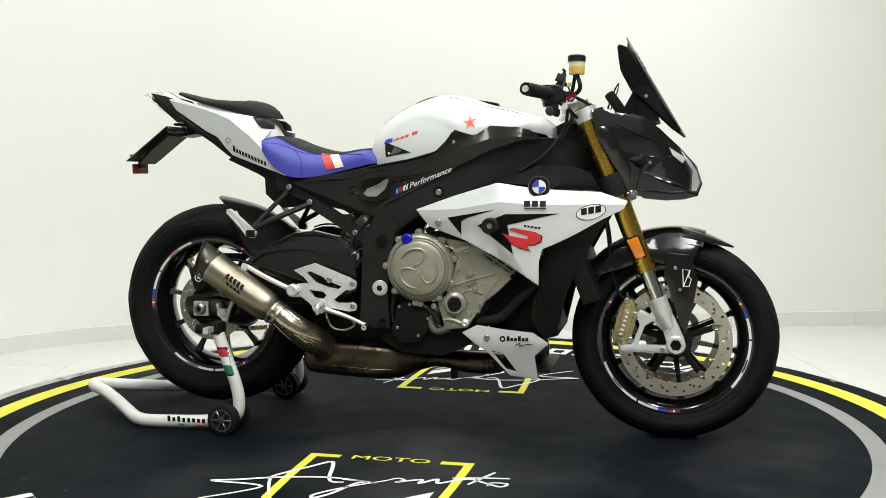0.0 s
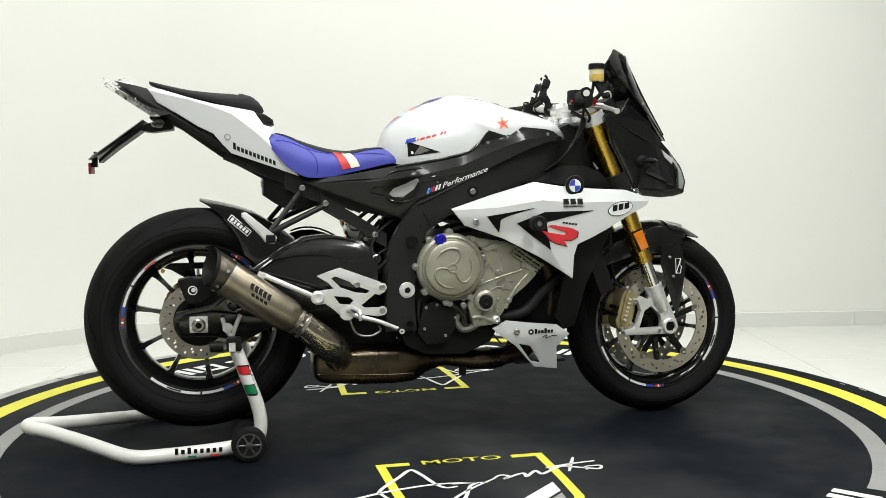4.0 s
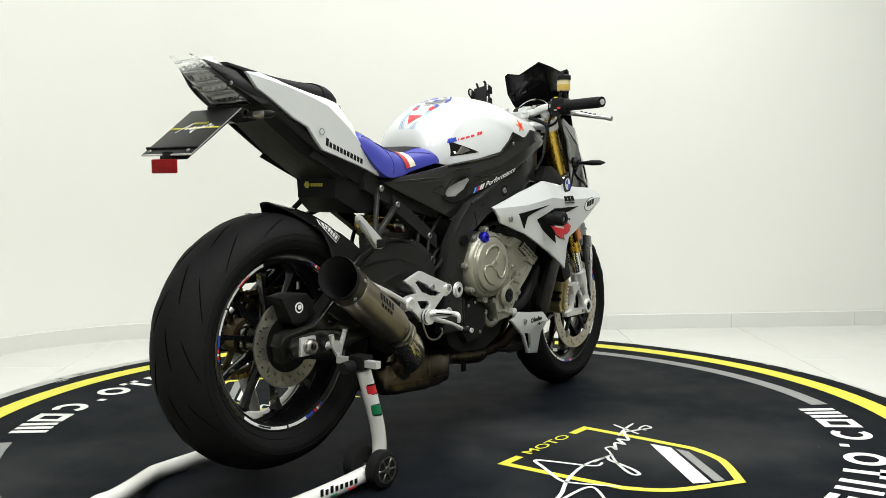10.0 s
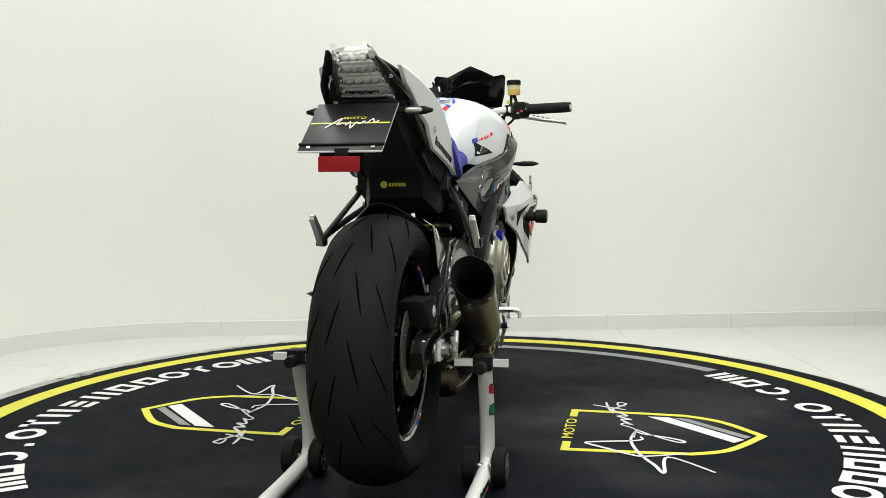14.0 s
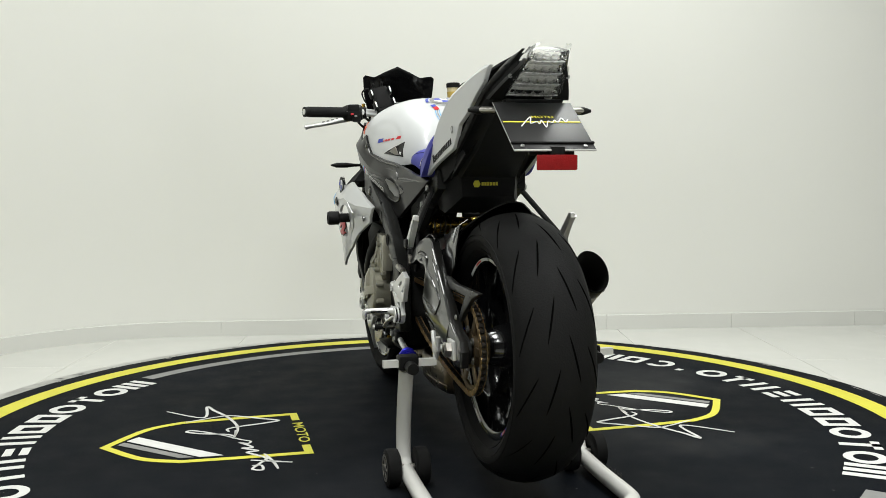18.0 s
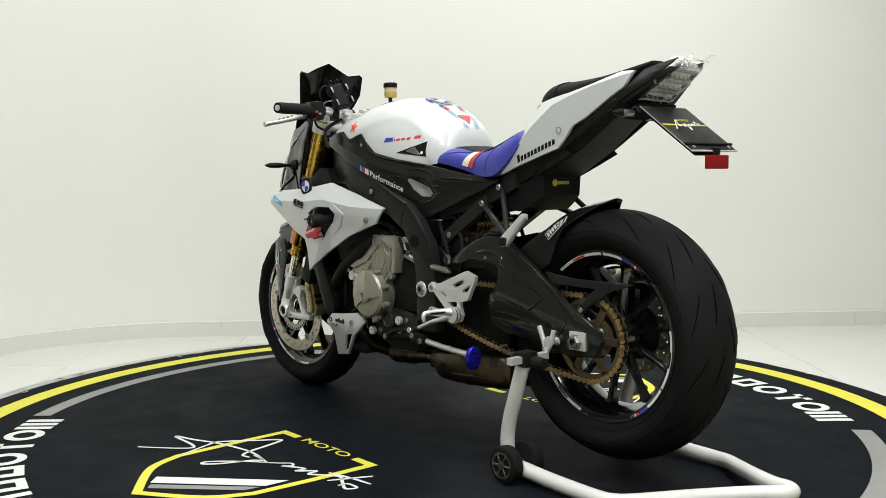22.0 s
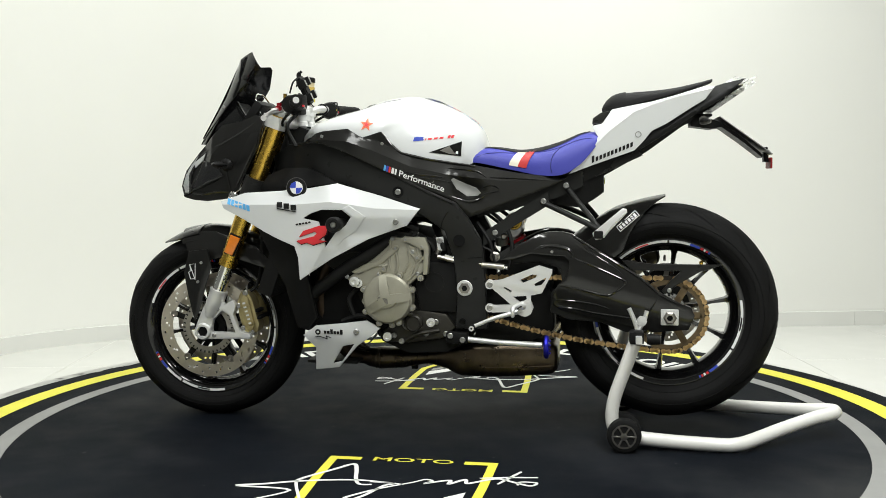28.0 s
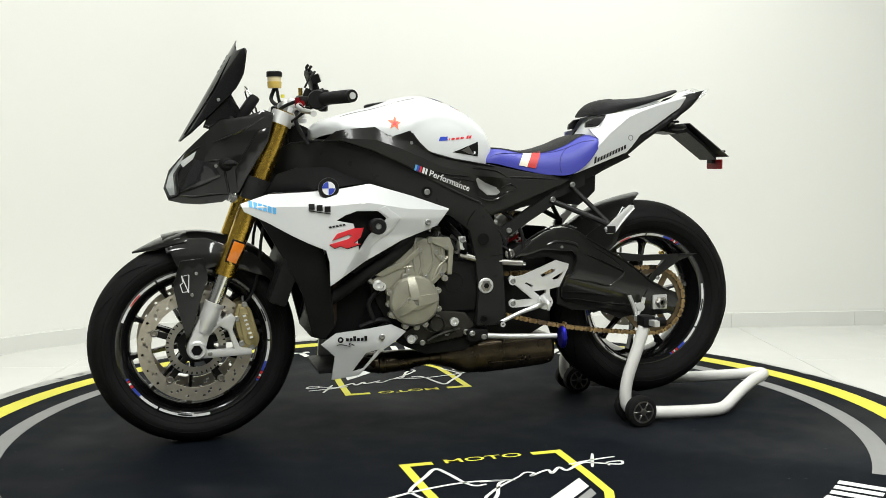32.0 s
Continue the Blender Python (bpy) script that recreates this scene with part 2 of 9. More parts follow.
def lathe(profile, seg=48, a0=0.0, a1=360.0, m=None, bm=None, caps=False):
    """Turns (radius, y) points about the y axis; angles in degrees from +x towards +z."""
    b2 = bmesh.new()
    full = abs(a1 - a0) >= 359.9
    n = seg if full else seg + 1
    rings = []
    for i in range(n):
        a = radians(a0 + (a1 - a0) * i / seg)
        rings.append([b2.verts.new((r * math.cos(a), y, r * math.sin(a))) for r, y in profile])
    for i in range(seg):
        p, q = rings[i], rings[(i + 1) % n]
        for k in range(len(profile) - 1):
            if profile[k][0] < 1e-6 and profile[k + 1][0] < 1e-6:
                continue
            b2.faces.new((p[k], p[k + 1], q[k + 1], q[k]))
    if caps and not full:
        b2.faces.new(rings[0])
        b2.faces.new(rings[-1][::-1])
    bmesh.ops.remove_doubles(b2, verts=b2.verts, dist=1e-6)
    if m:
        bmesh.ops.transform(b2, matrix=m, verts=b2.verts)
    return join(bm, b2)


def disc(r, depth, c=(0, 0, 0), seg=24, bevel=0.002, hole=0.0, bm=None, m=None, dome=0.0):
    """A short cylinder about y, its outer face towards +y if depth > 0."""
    s = 1 if depth > 0 else -1
    b = min(bevel, abs(depth) * 0.45, r * 0.45)
    prof = [(hole, 0), (r, 0), (r, depth - s * b), (r - b, depth), (hole, depth + s * dome)]
    if hole:
        prof.append((hole, 0))
    return lathe(prof, seg, m=(Matrix.Translation(c) @ m) if m else Matrix.Translation(c), bm=bm)


def smooth_path(pts, per=6, closed=False):
    """Catmull-Rom through the points."""
    P = [Vector(p) for p in pts]
    n = len(P)
    out = []
    for i in range(n if closed else n - 1):
        if closed:
            a, b, c, d = P[i - 1], P[i], P[(i + 1) % n], P[(i + 2) % n]
        else:
            a, b, c, d = P[max(i - 1, 0)], P[i], P[i + 1], P[min(i + 2, n - 1)]
        for k in range(per):
            t = k / per
            out.append(0.5 * ((2 * b) + (c - a) * t + (2 * a - 5 * b + 4 * c - d) * t * t + (3 * b - a - 3 * c + d) * t ** 3))
    if not closed:
        out.append(P[-1])
    return out


def tube(pts, r, seg=12, per=6, closed=False, bm=None, caps=True, straight=False):
    """A round bar along the points; r is one radius or one a point."""
    path = [Vector(p) for p in pts] if straight else smooth_path(pts, per, closed)
    n = len(path)
    rs = r if isinstance(r, (list, tuple)) else None
    b2 = bmesh.new()
    rings = []
    ref = None
    for i, p in enumerate(path):
        d = (path[(i + 1) % n] - path[i - 1]) if closed else (path[min(i + 1, n - 1)] - path[max(i - 1, 0)])
        d.normalize()
        if ref is None:
            ref = d.orthogonal().normalized()
        ref = (ref - d * ref.dot(d)).normalized()
        side = d.cross(ref)
        if rs:
            u = i / (n - 1) * (len(rs) - 1)
            k = min(int(u), len(rs) - 2)
            rad = rs[k] + (rs[k + 1] - rs[k]) * (u - k)
        else:
            rad = r
        rings.append([b2.verts.new(p + (ref * math.cos(a) + side * math.sin(a)) * rad)
                      for a in (2 * math.pi * j / seg for j in range(seg))])
    for i in range(n if closed else n - 1):
        p, q = rings[i], rings[(i + 1) % n]
        for j in range(seg):
            b2.faces.new((p[j], p[(j + 1) % seg], q[(j + 1) % seg], q[j]))
    if caps and not closed:
        b2.faces.new(rings[0][::-1])
        b2.faces.new(rings[-1])
    return join(bm, b2)


def panel(outline, yf, thick=0.004, hole=None, bevel=0.002, fine=0.035, side=1, bm=None, back=None, cuts=()):
    """A shell over an (x, z) outline whose outer face lies at y = side * yf(x, z); thick towards the midplane."""
    from mathutils.geometry import tessellate_polygon
    loops = [[Vector((x, z, 0)) for x, z in outline]] + [[Vector((x, z, 0)) for x, z in h] for h in (hole or [])]
    flat = [v for lp in loops for v in lp]
    b2 = bmesh.new()
    vs = [b2.verts.new((v.x, 0, v.y)) for v in flat]
    for tri in tessellate_polygon(loops):
        try:
            b2.faces.new([vs[k] for k in tri])
        except ValueError:
            pass
    for _ in range(4):
        long = [e for e in b2.edges if e.calc_length() > fine]
        if not long:
            break
        bmesh.ops.subdivide_edges(b2, edges=long, cuts=1)
        bmesh.ops.triangulate(b2, faces=b2.faces)
        bmesh.ops.beautify_fill(b2, faces=b2.faces, edges=[e for e in b2.edges if len(e.link_faces) == 2])
    for (x0, z0), (x1, z1) in zip(cuts, cuts[1:]):       # creases run along these lines
        bmesh.ops.bisect_plane(b2, geom=b2.verts[:] + b2.edges[:] + b2.faces[:], dist=1e-5, plane_co=(x0, 0, z0), plane_no=(z0 - z1, 0, x1 - x0))
    if cuts:
        bmesh.ops.triangulate(b2, faces=b2.faces)
    outer = list(b2.verts)
    faces = list(b2.faces)
    edges = [e for e in b2.edges if len(e.link_faces) == 1]
    inner = {}
    for v in outer:
        y = yf(v.co.x, v.co.z)
        yb = back(v.co.x, v.co.z) if back else y - thick
        inner[v] = b2.verts.new((v.co.x, side * yb, v.co.z))
        v.co.y = side * y
    for f in faces:
        b2.faces.new([inner[v] for v in f.verts][::-1])
    for e in edges:
        a, b = e.verts
        b2.faces.new((a, b, inner[b], inner[a]))
    bmesh.ops.recalc_face_normals(b2, faces=b2.faces)
    if bevel:
        bevel_sharp(b2, bevel, 2, 55)
    return join(bm, b2)


def slab(outline, y0, y1, bevel=0.004, bm=None, seg=2, hole=None):
    """A plate with an (x, z) outline between two y values, its edges rounded."""
    lo, hi = min(y0, y1), max(y0, y1)
    return panel(outline, lambda x, z: hi, hi - lo, hole, 0, 9, 1, bm) if not bevel else \
        join(bm, _bevelled(panel(outline, lambda x, z: hi, hi - lo, hole, 0, 9, 1), bevel, seg))


def _bevelled(b2, width, seg):
    bmesh.ops.dissolve_limit(b2, angle_limit=radians(2), verts=b2.verts, edges=b2.edges)
    bevel_sharp(b2, width, seg, 25)
    return b2


def loft(rings, bm=None, caps=True):
    """A skin through rings of equal point counts."""
    b2 = bmesh.new()
    R = [[b2.verts.new(p) for p in ring] for ring in rings]
    n = len(R[0])
    for p, q in zip(R, R[1:]):
        for j in range(n):
            b2.faces.new((p[j], p[(j + 1) % n], q[(j + 1) % n], q[j]))
    if caps:
        b2.faces.new(R[0][::-1])
        b2.faces.new(R[-1])
    return join(bm, b2)


def dome_ring(x, top, low, w, n=2.4, count=22):
    """A ring across the bike at x: flat below, arched above."""
    out = []
    for k in range(count + 1):
        a = math.pi * k / count
        c, s = math.cos(a), math.sin(a)
        out.append((x, w * math.copysign(abs(c) ** (2 / n), c), low + (top - low) * abs(s) ** (2 / n)))
    return out


def lettering(words, width, place, slant=0.0, bold=0.012):
    """Flat letters in the built-in font, width long; place(u, v) gives each corner's spot."""
    cu = bpy.data.curves.new("words", "FONT")
    cu.body, cu.resolution_u, cu.offset = words, 3, bold
    ob = bpy.data.objects.new("words", cu)
    me = ob.to_mesh()
    b = bmesh.new()
    b.from_mesh(me)
    ob.to_mesh_clear()
    bpy.data.objects.remove(ob)
    k = width / max(v.co.x for v in b.verts)
    bmesh.ops.triangulate(b, faces=b.faces)
    for v in b.verts:
        v.co = place((v.co.x + slant * v.co.y) * k, v.co.y * k)
    return b


def curve_of(rows):
    """A smooth interpolation of (x, a, b, ...) rows."""
    xs = [r[0] for r in rows]
    cols = list(zip(*rows))[1:]

    def f(x):
        x = min(max(x, xs[0]), xs[-1])
        k = max(i for i in range(len(xs) - 1) if xs[i] <= x or i == 0)
        h = xs[k + 1] - xs[k]
        u = (x - xs[k]) / h
        vals = []
        for c in cols:
            m0 = (c[k + 1] - c[k - 1]) / (xs[k + 1] - xs[k - 1]) if k > 0 else (c[1] - c[0]) / (xs[1] - xs[0])
            m1 = (c[k + 2] - c[k]) / (xs[k + 2] - xs[k]) if k + 2 < len(xs) else (c[k + 1] - c[k]) / h
            vals.append((2 * u ** 3 - 3 * u * u + 1) * c[k] + (u ** 3 - 2 * u * u + u) * h * m0
                        + (3 * u * u - 2 * u ** 3) * c[k + 1] + (u ** 3 - u * u) * h * m1)
        return vals
    return f


def broken_line(rows):
    """Straight runs between (x, value) rows."""
    def f(x):
        for (x0, a), (x1, b) in zip(rows, rows[1:]):
            if x <= x1:
                break
        return a + (b - a) * (x - x0) / (x1 - x0)
    return f


def bolt_mesh(r=0.007, h=0.004):
    b = lathe([(0, 0), (r, 0), (r, h * 0.7), (r * 0.8, h), (r * 0.5, h), (r * 0.45, h * 0.4), (0, h * 0.4)], 12)
    return mesh_of("bolt", b, M_BOLT)


def facing(side):
    """Turns a +y-facing thing to the bike's left (1) or right (-1) side."""
    return Matrix() if side > 0 else Matrix.Rotation(math.pi, 4, "Z")

# ---- the room ----
def room():
    # back wall with a rounded corner into the left wall
    arc = [(-1.2 + 1.0 * math.cos(a), 0.95 + 1.0 * math.sin(a)) for a in (radians(180 - 6 * k) for k in range(16))]
    line = [(-2.2, 0.3)] + arc + [(-1.1, 1.953), (4.6, 2.2)]

    def strip(name, z0, z1, off, th, material, line=line):
        b = bmesh.new()
        rows = []
        for i, p in enumerate(line):
            a = Vector(line[max(i - 1, 0)])
            c = Vector(line[min(i + 1, len(line) - 1)])
            n = Vector((c.y - a.y, -(c.x - a.x))).normalized()
            q = Vector(p) + n * off
            o = q - n * th
            rows.append([b.verts.new((*q, z0)), b.verts.new((*q, z1)), b.verts.new((*o, z1)), b.verts.new((*o, z0))])
        for r, s in zip(rows, rows[1:]):
            for k in range(4):
                b.faces.new((r[k], r[(k + 1) % 4], s[(k + 1) % 4], s[k]))
        b.faces.new(rows[0])
        b.faces.new(rows[-1][::-1])
        return tagged(part(name, b, material), kind="structure")

    tagged(strip("wall_north", FLOOR, 3.3, 0.0, 0.12, M_WALL), "plain off-white painted studio wall with a rounded corner", "wall")
    # unseen walls added to close the room; their grey darkens the reflections
    tagged(part("wall_west", box(0.12, 6.5, 3.36, (-2.26, -2.952, 1.62)), M_UNSEENWALL), "added unseen wall, grey to keep reflections dark", "wall", kind="structure")
    tagged(part("wall_east", box(0.12, 8.6, 3.36, (4.66, -2.0, 1.62)), M_UNSEENWALL), "added unseen wall, grey to keep reflections dark", "wall", kind="structure")
    tagged(part("wall_south", box(7.0, 0.12, 3.36, (1.2, -6.26, 1.62)), M_UNSEENWALL), "added unseen wall, grey to keep reflections dark", "wall", kind="structure")
    tagged(part("ceiling", box(7.2, 8.8, 0.12, (1.2, -2.0, 3.36)), M_CEIL), "white painted ceiling", "ceiling", kind="structure")

    # skirting of long tiles, with joints
    sk = tagged(new("baseboard"), "white glazed tile skirting along the wall", "baseboard", kind="structure")
    runs = [[(-2.2, 0.3), (-2.2, 0.95)]] + [arc[0:6], arc[5:11], arc[10:16] + [(-1.1, 1.953)]]
    x = -1.1
    while x < 4.2:
        y = lambda u: 1.953 + (u + 1.1) * 0.247 / 5.7
        runs.append([(x, y(x)), (min(x + 0.67, 4.55), y(min(x + 0.67, 4.55)))])
        x += 0.67
    for run in runs:
        b = bmesh.new()
        rows = []
        for i, p in enumerate(run):
            a, c = Vector(run[max(i - 1, 0)]), Vector(run[min(i + 1, len(run) - 1)])
            d = (c - a).normalized()
            n = Vector((d.y, -d.x))
            q = Vector(p)
            if i == 0:
                q = q + d * 0.0005
            if i == len(run) - 1:
                q = q - d * 0.0005
            o = q + n * 0.010
            rows.append([b.verts.new((*q, FLOOR)), b.verts.new((*o, FLOOR)), b.verts.new((*o, FLOOR + 0.076)),
                         b.verts.new((*(o - n * 0.003), FLOOR + 0.079)), b.verts.new((*q, FLOOR + 0.079))])
        for r, s in zip(rows, rows[1:]):
            for k in range(5):
                b.faces.new((r[k], r[(k + 1) % 5], s[(k + 1) % 5], s[k]))
        b.faces.new(rows[0])
        b.faces.new(rows[-1][::-1])
        part("tile", b, M_BASE, sk)

    # lamp housings in the ceiling
    for lx, ly, sx, sy, _ in LAMPS:
        b = box(sx + 0.06, 0.03, 0.08, (0, sy / 2 + 0.015, 0))
        box(sx + 0.06, 0.03, 0.08, (0, -sy / 2 - 0.015, 0), bm=b)
        box(0.03, sy, 0.08, (sx / 2 + 0.015, 0, 0), bm=b)
        box(0.03, sy, 0.08, (-sx / 2 - 0.015, 0, 0), bm=b)
        tagged(part("ceiling_light", b, M_CEIL, at=(lx, ly, 3.21)), "white rectangular ceiling light frame", "ceiling light", "ceiling lights")


def floor():
    b = box(7.0, 8.6, 0.06, (1.2, -2.0, FLOOR - 0.036))
    fl = tagged(part("floor", b, M_GROUT), "polished white tiled floor", "floor", kind="structure")
    w, d, gap = 0.645, 1.20, 0.0018
    share = mesh_of("tile", box(w - gap, d - gap, 0.01, (0, 0, 0), 0.001, seg=1), M_TILE)
    for i in range(-7, 6):
        for j in range(-7, 2):
            x, y = 1.612 + (i + 0.5) * w, 1.19 + (j + 0.5) * d
            if not (-2.7 < x < 4.8 and -6.4 < y < 2.6):
                continue
            part("tile", share, None, fl, at=(x, y, FLOOR - 0.005))


room()
floor()


# ---- the show table ----
def ribbon(pts, width, z, bm=None, closed=False, square=True):
    """A flat printed stroke along (x, y) points."""
    b = bmesh.new()
    n = len(pts)
    L, R = [], []
    for i in range(n):
        p = Vector(pts[i])
        a = Vector(pts[i - 1]) if (i or closed) else p
        c = Vector(pts[(i + 1) % n]) if (i < n - 1 or closed) else p
        d1 = (p - a).normalized() if (p - a).length > 1e-9 else (c - p).normalized()
        d2 = (c - p).normalized() if (c - p).length > 1e-9 else d1
        t = (d1 + d2).normalized() if (d1 + d2).length > 1e-4 else d1
        k = 1 / max(0.45, t.dot(d1))
        wv = width[i] if isinstance(width, (list, tuple)) else width
        nrm = Vector((-t.y, t.x)) * wv * 0.5 * k
        L.append(b.verts.new((*(p + nrm), z)))
        R.append(b.verts.new((*(p - nrm), z)))
    for i in range(n if closed else n - 1):
        j = (i + 1) % n
        b.faces.new((R[i], R[j], L[j], L[i]))
    ex = bmesh.ops.extrude_face_region(b, geom=b.faces[:])
    bmesh.ops.translate(b, verts=[v for v in ex["geom"] if isinstance(v, bmesh.types.BMVert)], vec=(0, 0, -0.0008))
    return join(bm, b)


def polygon(pts, z, bm=None, thick=0.0008):
    b = bmesh.new()
    b.faces.new([b.verts.new((x, y, z)) for x, y in pts])
    ex = bmesh.ops.extrude_face_region(b, geom=b.faces[:])
    bmesh.ops.translate(b, verts=[v for v in ex["geom"] if isinstance(v, bmesh.types.BMVert)], vec=(0, 0, -thick))
    return join(bm, b)


def platform():
    """The low round base that stays still under the turning mat."""
    b = lathe([(0, FLOOR + 0.001), (1.604, FLOOR + 0.001), (1.610, FLOOR + 0.006), (1.610, -0.016), (1.604, -0.009), (1.45, -0.0075), (0, -0.0075)], 240,
              m=Matrix.Rotation(radians(90), 4, "X"))
    for v in b.verts:
        a = math.atan2(v.co.y, v.co.x)
        if v.co.xy.length > 1.5:
            k = 1 + 0.0011 * math.sin(23 * a + 1.3) + 0.0008 * math.sin(61 * a) + 0.0006 * math.sin(97 * a + 0.4)
            v.co.x, v.co.y = v.co.x * k, v.co.y * k
    tagged(part("show_platform", b, M_RIMTOP, at=(-0.024, 0.036, 0)), "worn pale grey round base under the turning mat", "platform")


def turntable():
    top = tagged(new("turntable"), "round black show turntable with a printed yellow and grey ringed mat", "turntable")
    b = bmesh.new()
    n = 200
    ring = []
    for k in range(n):
        a = 2 * math.pi * k / n
        r = 1.558 + 0.004 * math.sin(3 * a + 1) + 0.0025 * math.sin(11 * a) + 0.0015 * math.sin(29 * a)
        ring.append((r * math.cos(a), r * math.sin(a)))
    polygon(ring, 0.0, b, 0.006)
    part("mat", b, M_MAT, top, "black vinyl mat with scuffs")
    arc = lambda r, a0, a1, n: [(r * math.cos(radians(a0 + (a1 - a0) * k / n)), r * math.sin(radians(a0 + (a1 - a0) * k / n))) for k in range(n + 1)]
    part("yellow_ring", ribbon(arc(1.440, 0, 360 * 159 / 160, 159), 0.075, 0.0016, closed=True), M_YELLOW, top)
    for a, half in ((0, 45.0), (180, 42.5)):
        part("grey_arc", ribbon(arc(1.281, a - half, a + half, 60), 0.057, 0.0016), M_GREY, top)

    # frayed slivers where the mat's edge has worn through
    rng = random.Random(5)
    for k in range(22):
        a, half, d = rng.uniform(0, 360), rng.uniform(0.3, 1.3), rng.uniform(0.004, 0.011)
        r = 1.553 - rng.uniform(0.0, 0.012)
        b = polygon(arc(r + d * 0.5, a - half, a + half, 5) + [(r * math.cos(radians(a + half * 0.5)), r * math.sin(radians(a + half * 0.5))), ((r - d * 0.5) * math.cos(radians(a - half * 0.3)), (r - d * 0.5) * math.sin(radians(a - half * 0.3)))], 0.0012)
        part("frayed_edge", b, M_RIMTOP, top)

    # the lettering stands as plain white marks, one a letter
    widths = "WOtOaanentO.CoW"
    for s in (-1, 1):
        for k, ch in enumerate(widths):
            a = radians(s * 90 + (k - 7) * 5.75 * (1 if s < 0 else 1))
            m = Matrix.Rotation(a, 4, "Z") @ Matrix.Translation((1.240, 0, 0))
            b = bmesh.new()
            h = 0.112
            def bar(y, hw, x0=-0.5, x1=0.5):
                polygon([(h * x0, y - hw), (h * x1, y - hw), (h * x1, y + hw), (h * x0, y + hw)], 0.0016, b)
            if ch == "O":
                ribbon([(h * 0.40 * math.cos(u), 0.045 * math.sin(u)) for u in (2 * math.pi * i / 28 for i in range(28))], 0.025, 0.0016, b, True)
            elif ch == ".":
                polygon([(-0.056, -0.013), (-0.030, -0.013), (-0.030, 0.013), (-0.056, 0.013)], 0.0016, b)
            elif ch == "W":
                for y in (-0.043, 0.0, 0.043):
                    bar(y, 0.0135)
            elif ch == "C":
                ribbon([(h * 0.40 * math.cos(u), 0.045 * math.sin(u)) for u in (radians(50 + 260 * i / 20 + 90) for i in range(21))], 0.025, 0.0016, b)
            elif ch == "t":
                bar(0.0, 0.0135)
                bar(0.0, 0.040, 0.28, 0.5)
            elif ch == "e":
                for x in (-0.39, 0.0, 0.39):
                    polygon([(h * x - 0.0125, -0.036), (h * x + 0.0125, -0.036), (h * x + 0.0125, 0.036), (h * x - 0.0125, 0.036)], 0.0016, b)
            elif ch == "n":
                for y in (-0.032, 0.032):
                    bar(y, 0.0135)
            else:
                ribbon([(-h * 0.39, -0.034), (h * 0.39, -0.034), (h * 0.39, 0.034), (-h * 0.39, 0.034)], 0.026, 0.0016, b, True)
            bmesh.ops.transform(b, matrix=m, verts=b.verts)
            part("letter_mark", b, M_PRINTW, top)

    # the shield badge on each side: outline, stripes, flourish
    for s in (-1, 1):
        cx = -0.021 if s < 0 else -0.0155

        def P(u, v):            # u along the bike, v outwards
            return (cx + u * (1 if s < 0 else -1) * -1 * (-1), s * v)
        Z = 0.0016
        b = bmesh.new()
        w = 0.220
        side_a = [(-w + 0.078, 0.423), (-w, 0.423), (-w + 0.004, 0.62), (-w + 0.012, 0.77), (-w + 0.07, 0.875), (0.010, 0.982), (w - 0.07, 0.877), (w - 0.012, 0.77), (w - 0.004, 0.62), (w, 0.423), (w - 0.078, 0.423)]
        side_a = side_a[:4] + [tuple(p)[:2] for p in smooth_path([(u, v, 0) for u, v in side_a[3:6]], 6)][1:-1] + [side_a[5]] + [tuple(p)[:2] for p in smooth_path([(u, v, 0) for u, v in side_a[5:8]], 6)][1:-1] + side_a[7:]
        ribbon([P(*q) for q in side_a], 0.024, Z, b)
        part("badge_outline", b, M_YELLOW, top)
        b = lettering("MOTO", 0.225, lambda u, v: Vector((*P(u - 0.1125, 0.437 - v * 0.62), Z)))
        part("badge_word", b, M_YELLOW, top, "yellow printed word")
        b = polygon([P(0.178, 0.72), P(0.180, 0.655), P(-0.075, 0.893), P(-0.04, 0.925)], Z)
        part("badge_stripe", b, M_PRINTW, top, "white stripe")
        b = polygon([P(0.172, 0.775), P(0.176, 0.735), P(-0.027, 0.93), P(-0.005, 0.948)], Z)
        part("badge_stripe", b, M_GREY, top, "grey stripe")
        # handwritten flourish, a plain looping stroke
        for loop, wd in (([(-0.365, 0.82), (-0.25, 0.705), (-0.39, 0.691), (-0.33, 0.668), (-0.23, 0.628), (-0.10, 0.604), (0.02, 0.622)], 0.007),
                         ([(-0.207, 0.76), (-0.25, 0.655), (-0.25, 0.615), (-0.19, 0.53), (-0.15, 0.478), (-0.13, 0.52), (-0.11, 0.60), (-0.09, 0.635), (-0.06, 0.632)], 0.0075),
                         ([(-0.07, 0.612), (-0.01, 0.618), (-0.03, 0.64), (-0.06, 0.715), (-0.09, 0.755), (-0.10, 0.735), (-0.04, 0.665), (0.04, 0.60)], 0.0065),
                         ([(0.04, 0.60), (0.065, 0.575), (0.085, 0.585), (0.07, 0.605), (0.11, 0.58), (0.13, 0.575), (0.13, 0.60), (0.165, 0.562), (0.175, 0.59), (0.22, 0.556), (0.25, 0.543), (0.29, 0.565), (0.332, 0.585), (0.345, 0.56), (0.305, 0.56), (0.30, 0.585)], 0.0065),
                         ([(0.30, 0.477), (0.275, 0.53), (0.25, 0.585)], 0.0065), ([(0.20, 0.545), (0.28, 0.527), (0.346, 0.519)], 0.006)):
            pts = smooth_path([(u, v, 0) for u, v in loop], 6)
            n = len(pts) - 1
            b = ribbon([P(p.x, p.y) for p in pts], [wd * (0.9 + 0.6 * math.sin(math.pi * k / n)) for k in range(n + 1)], 0.0026)
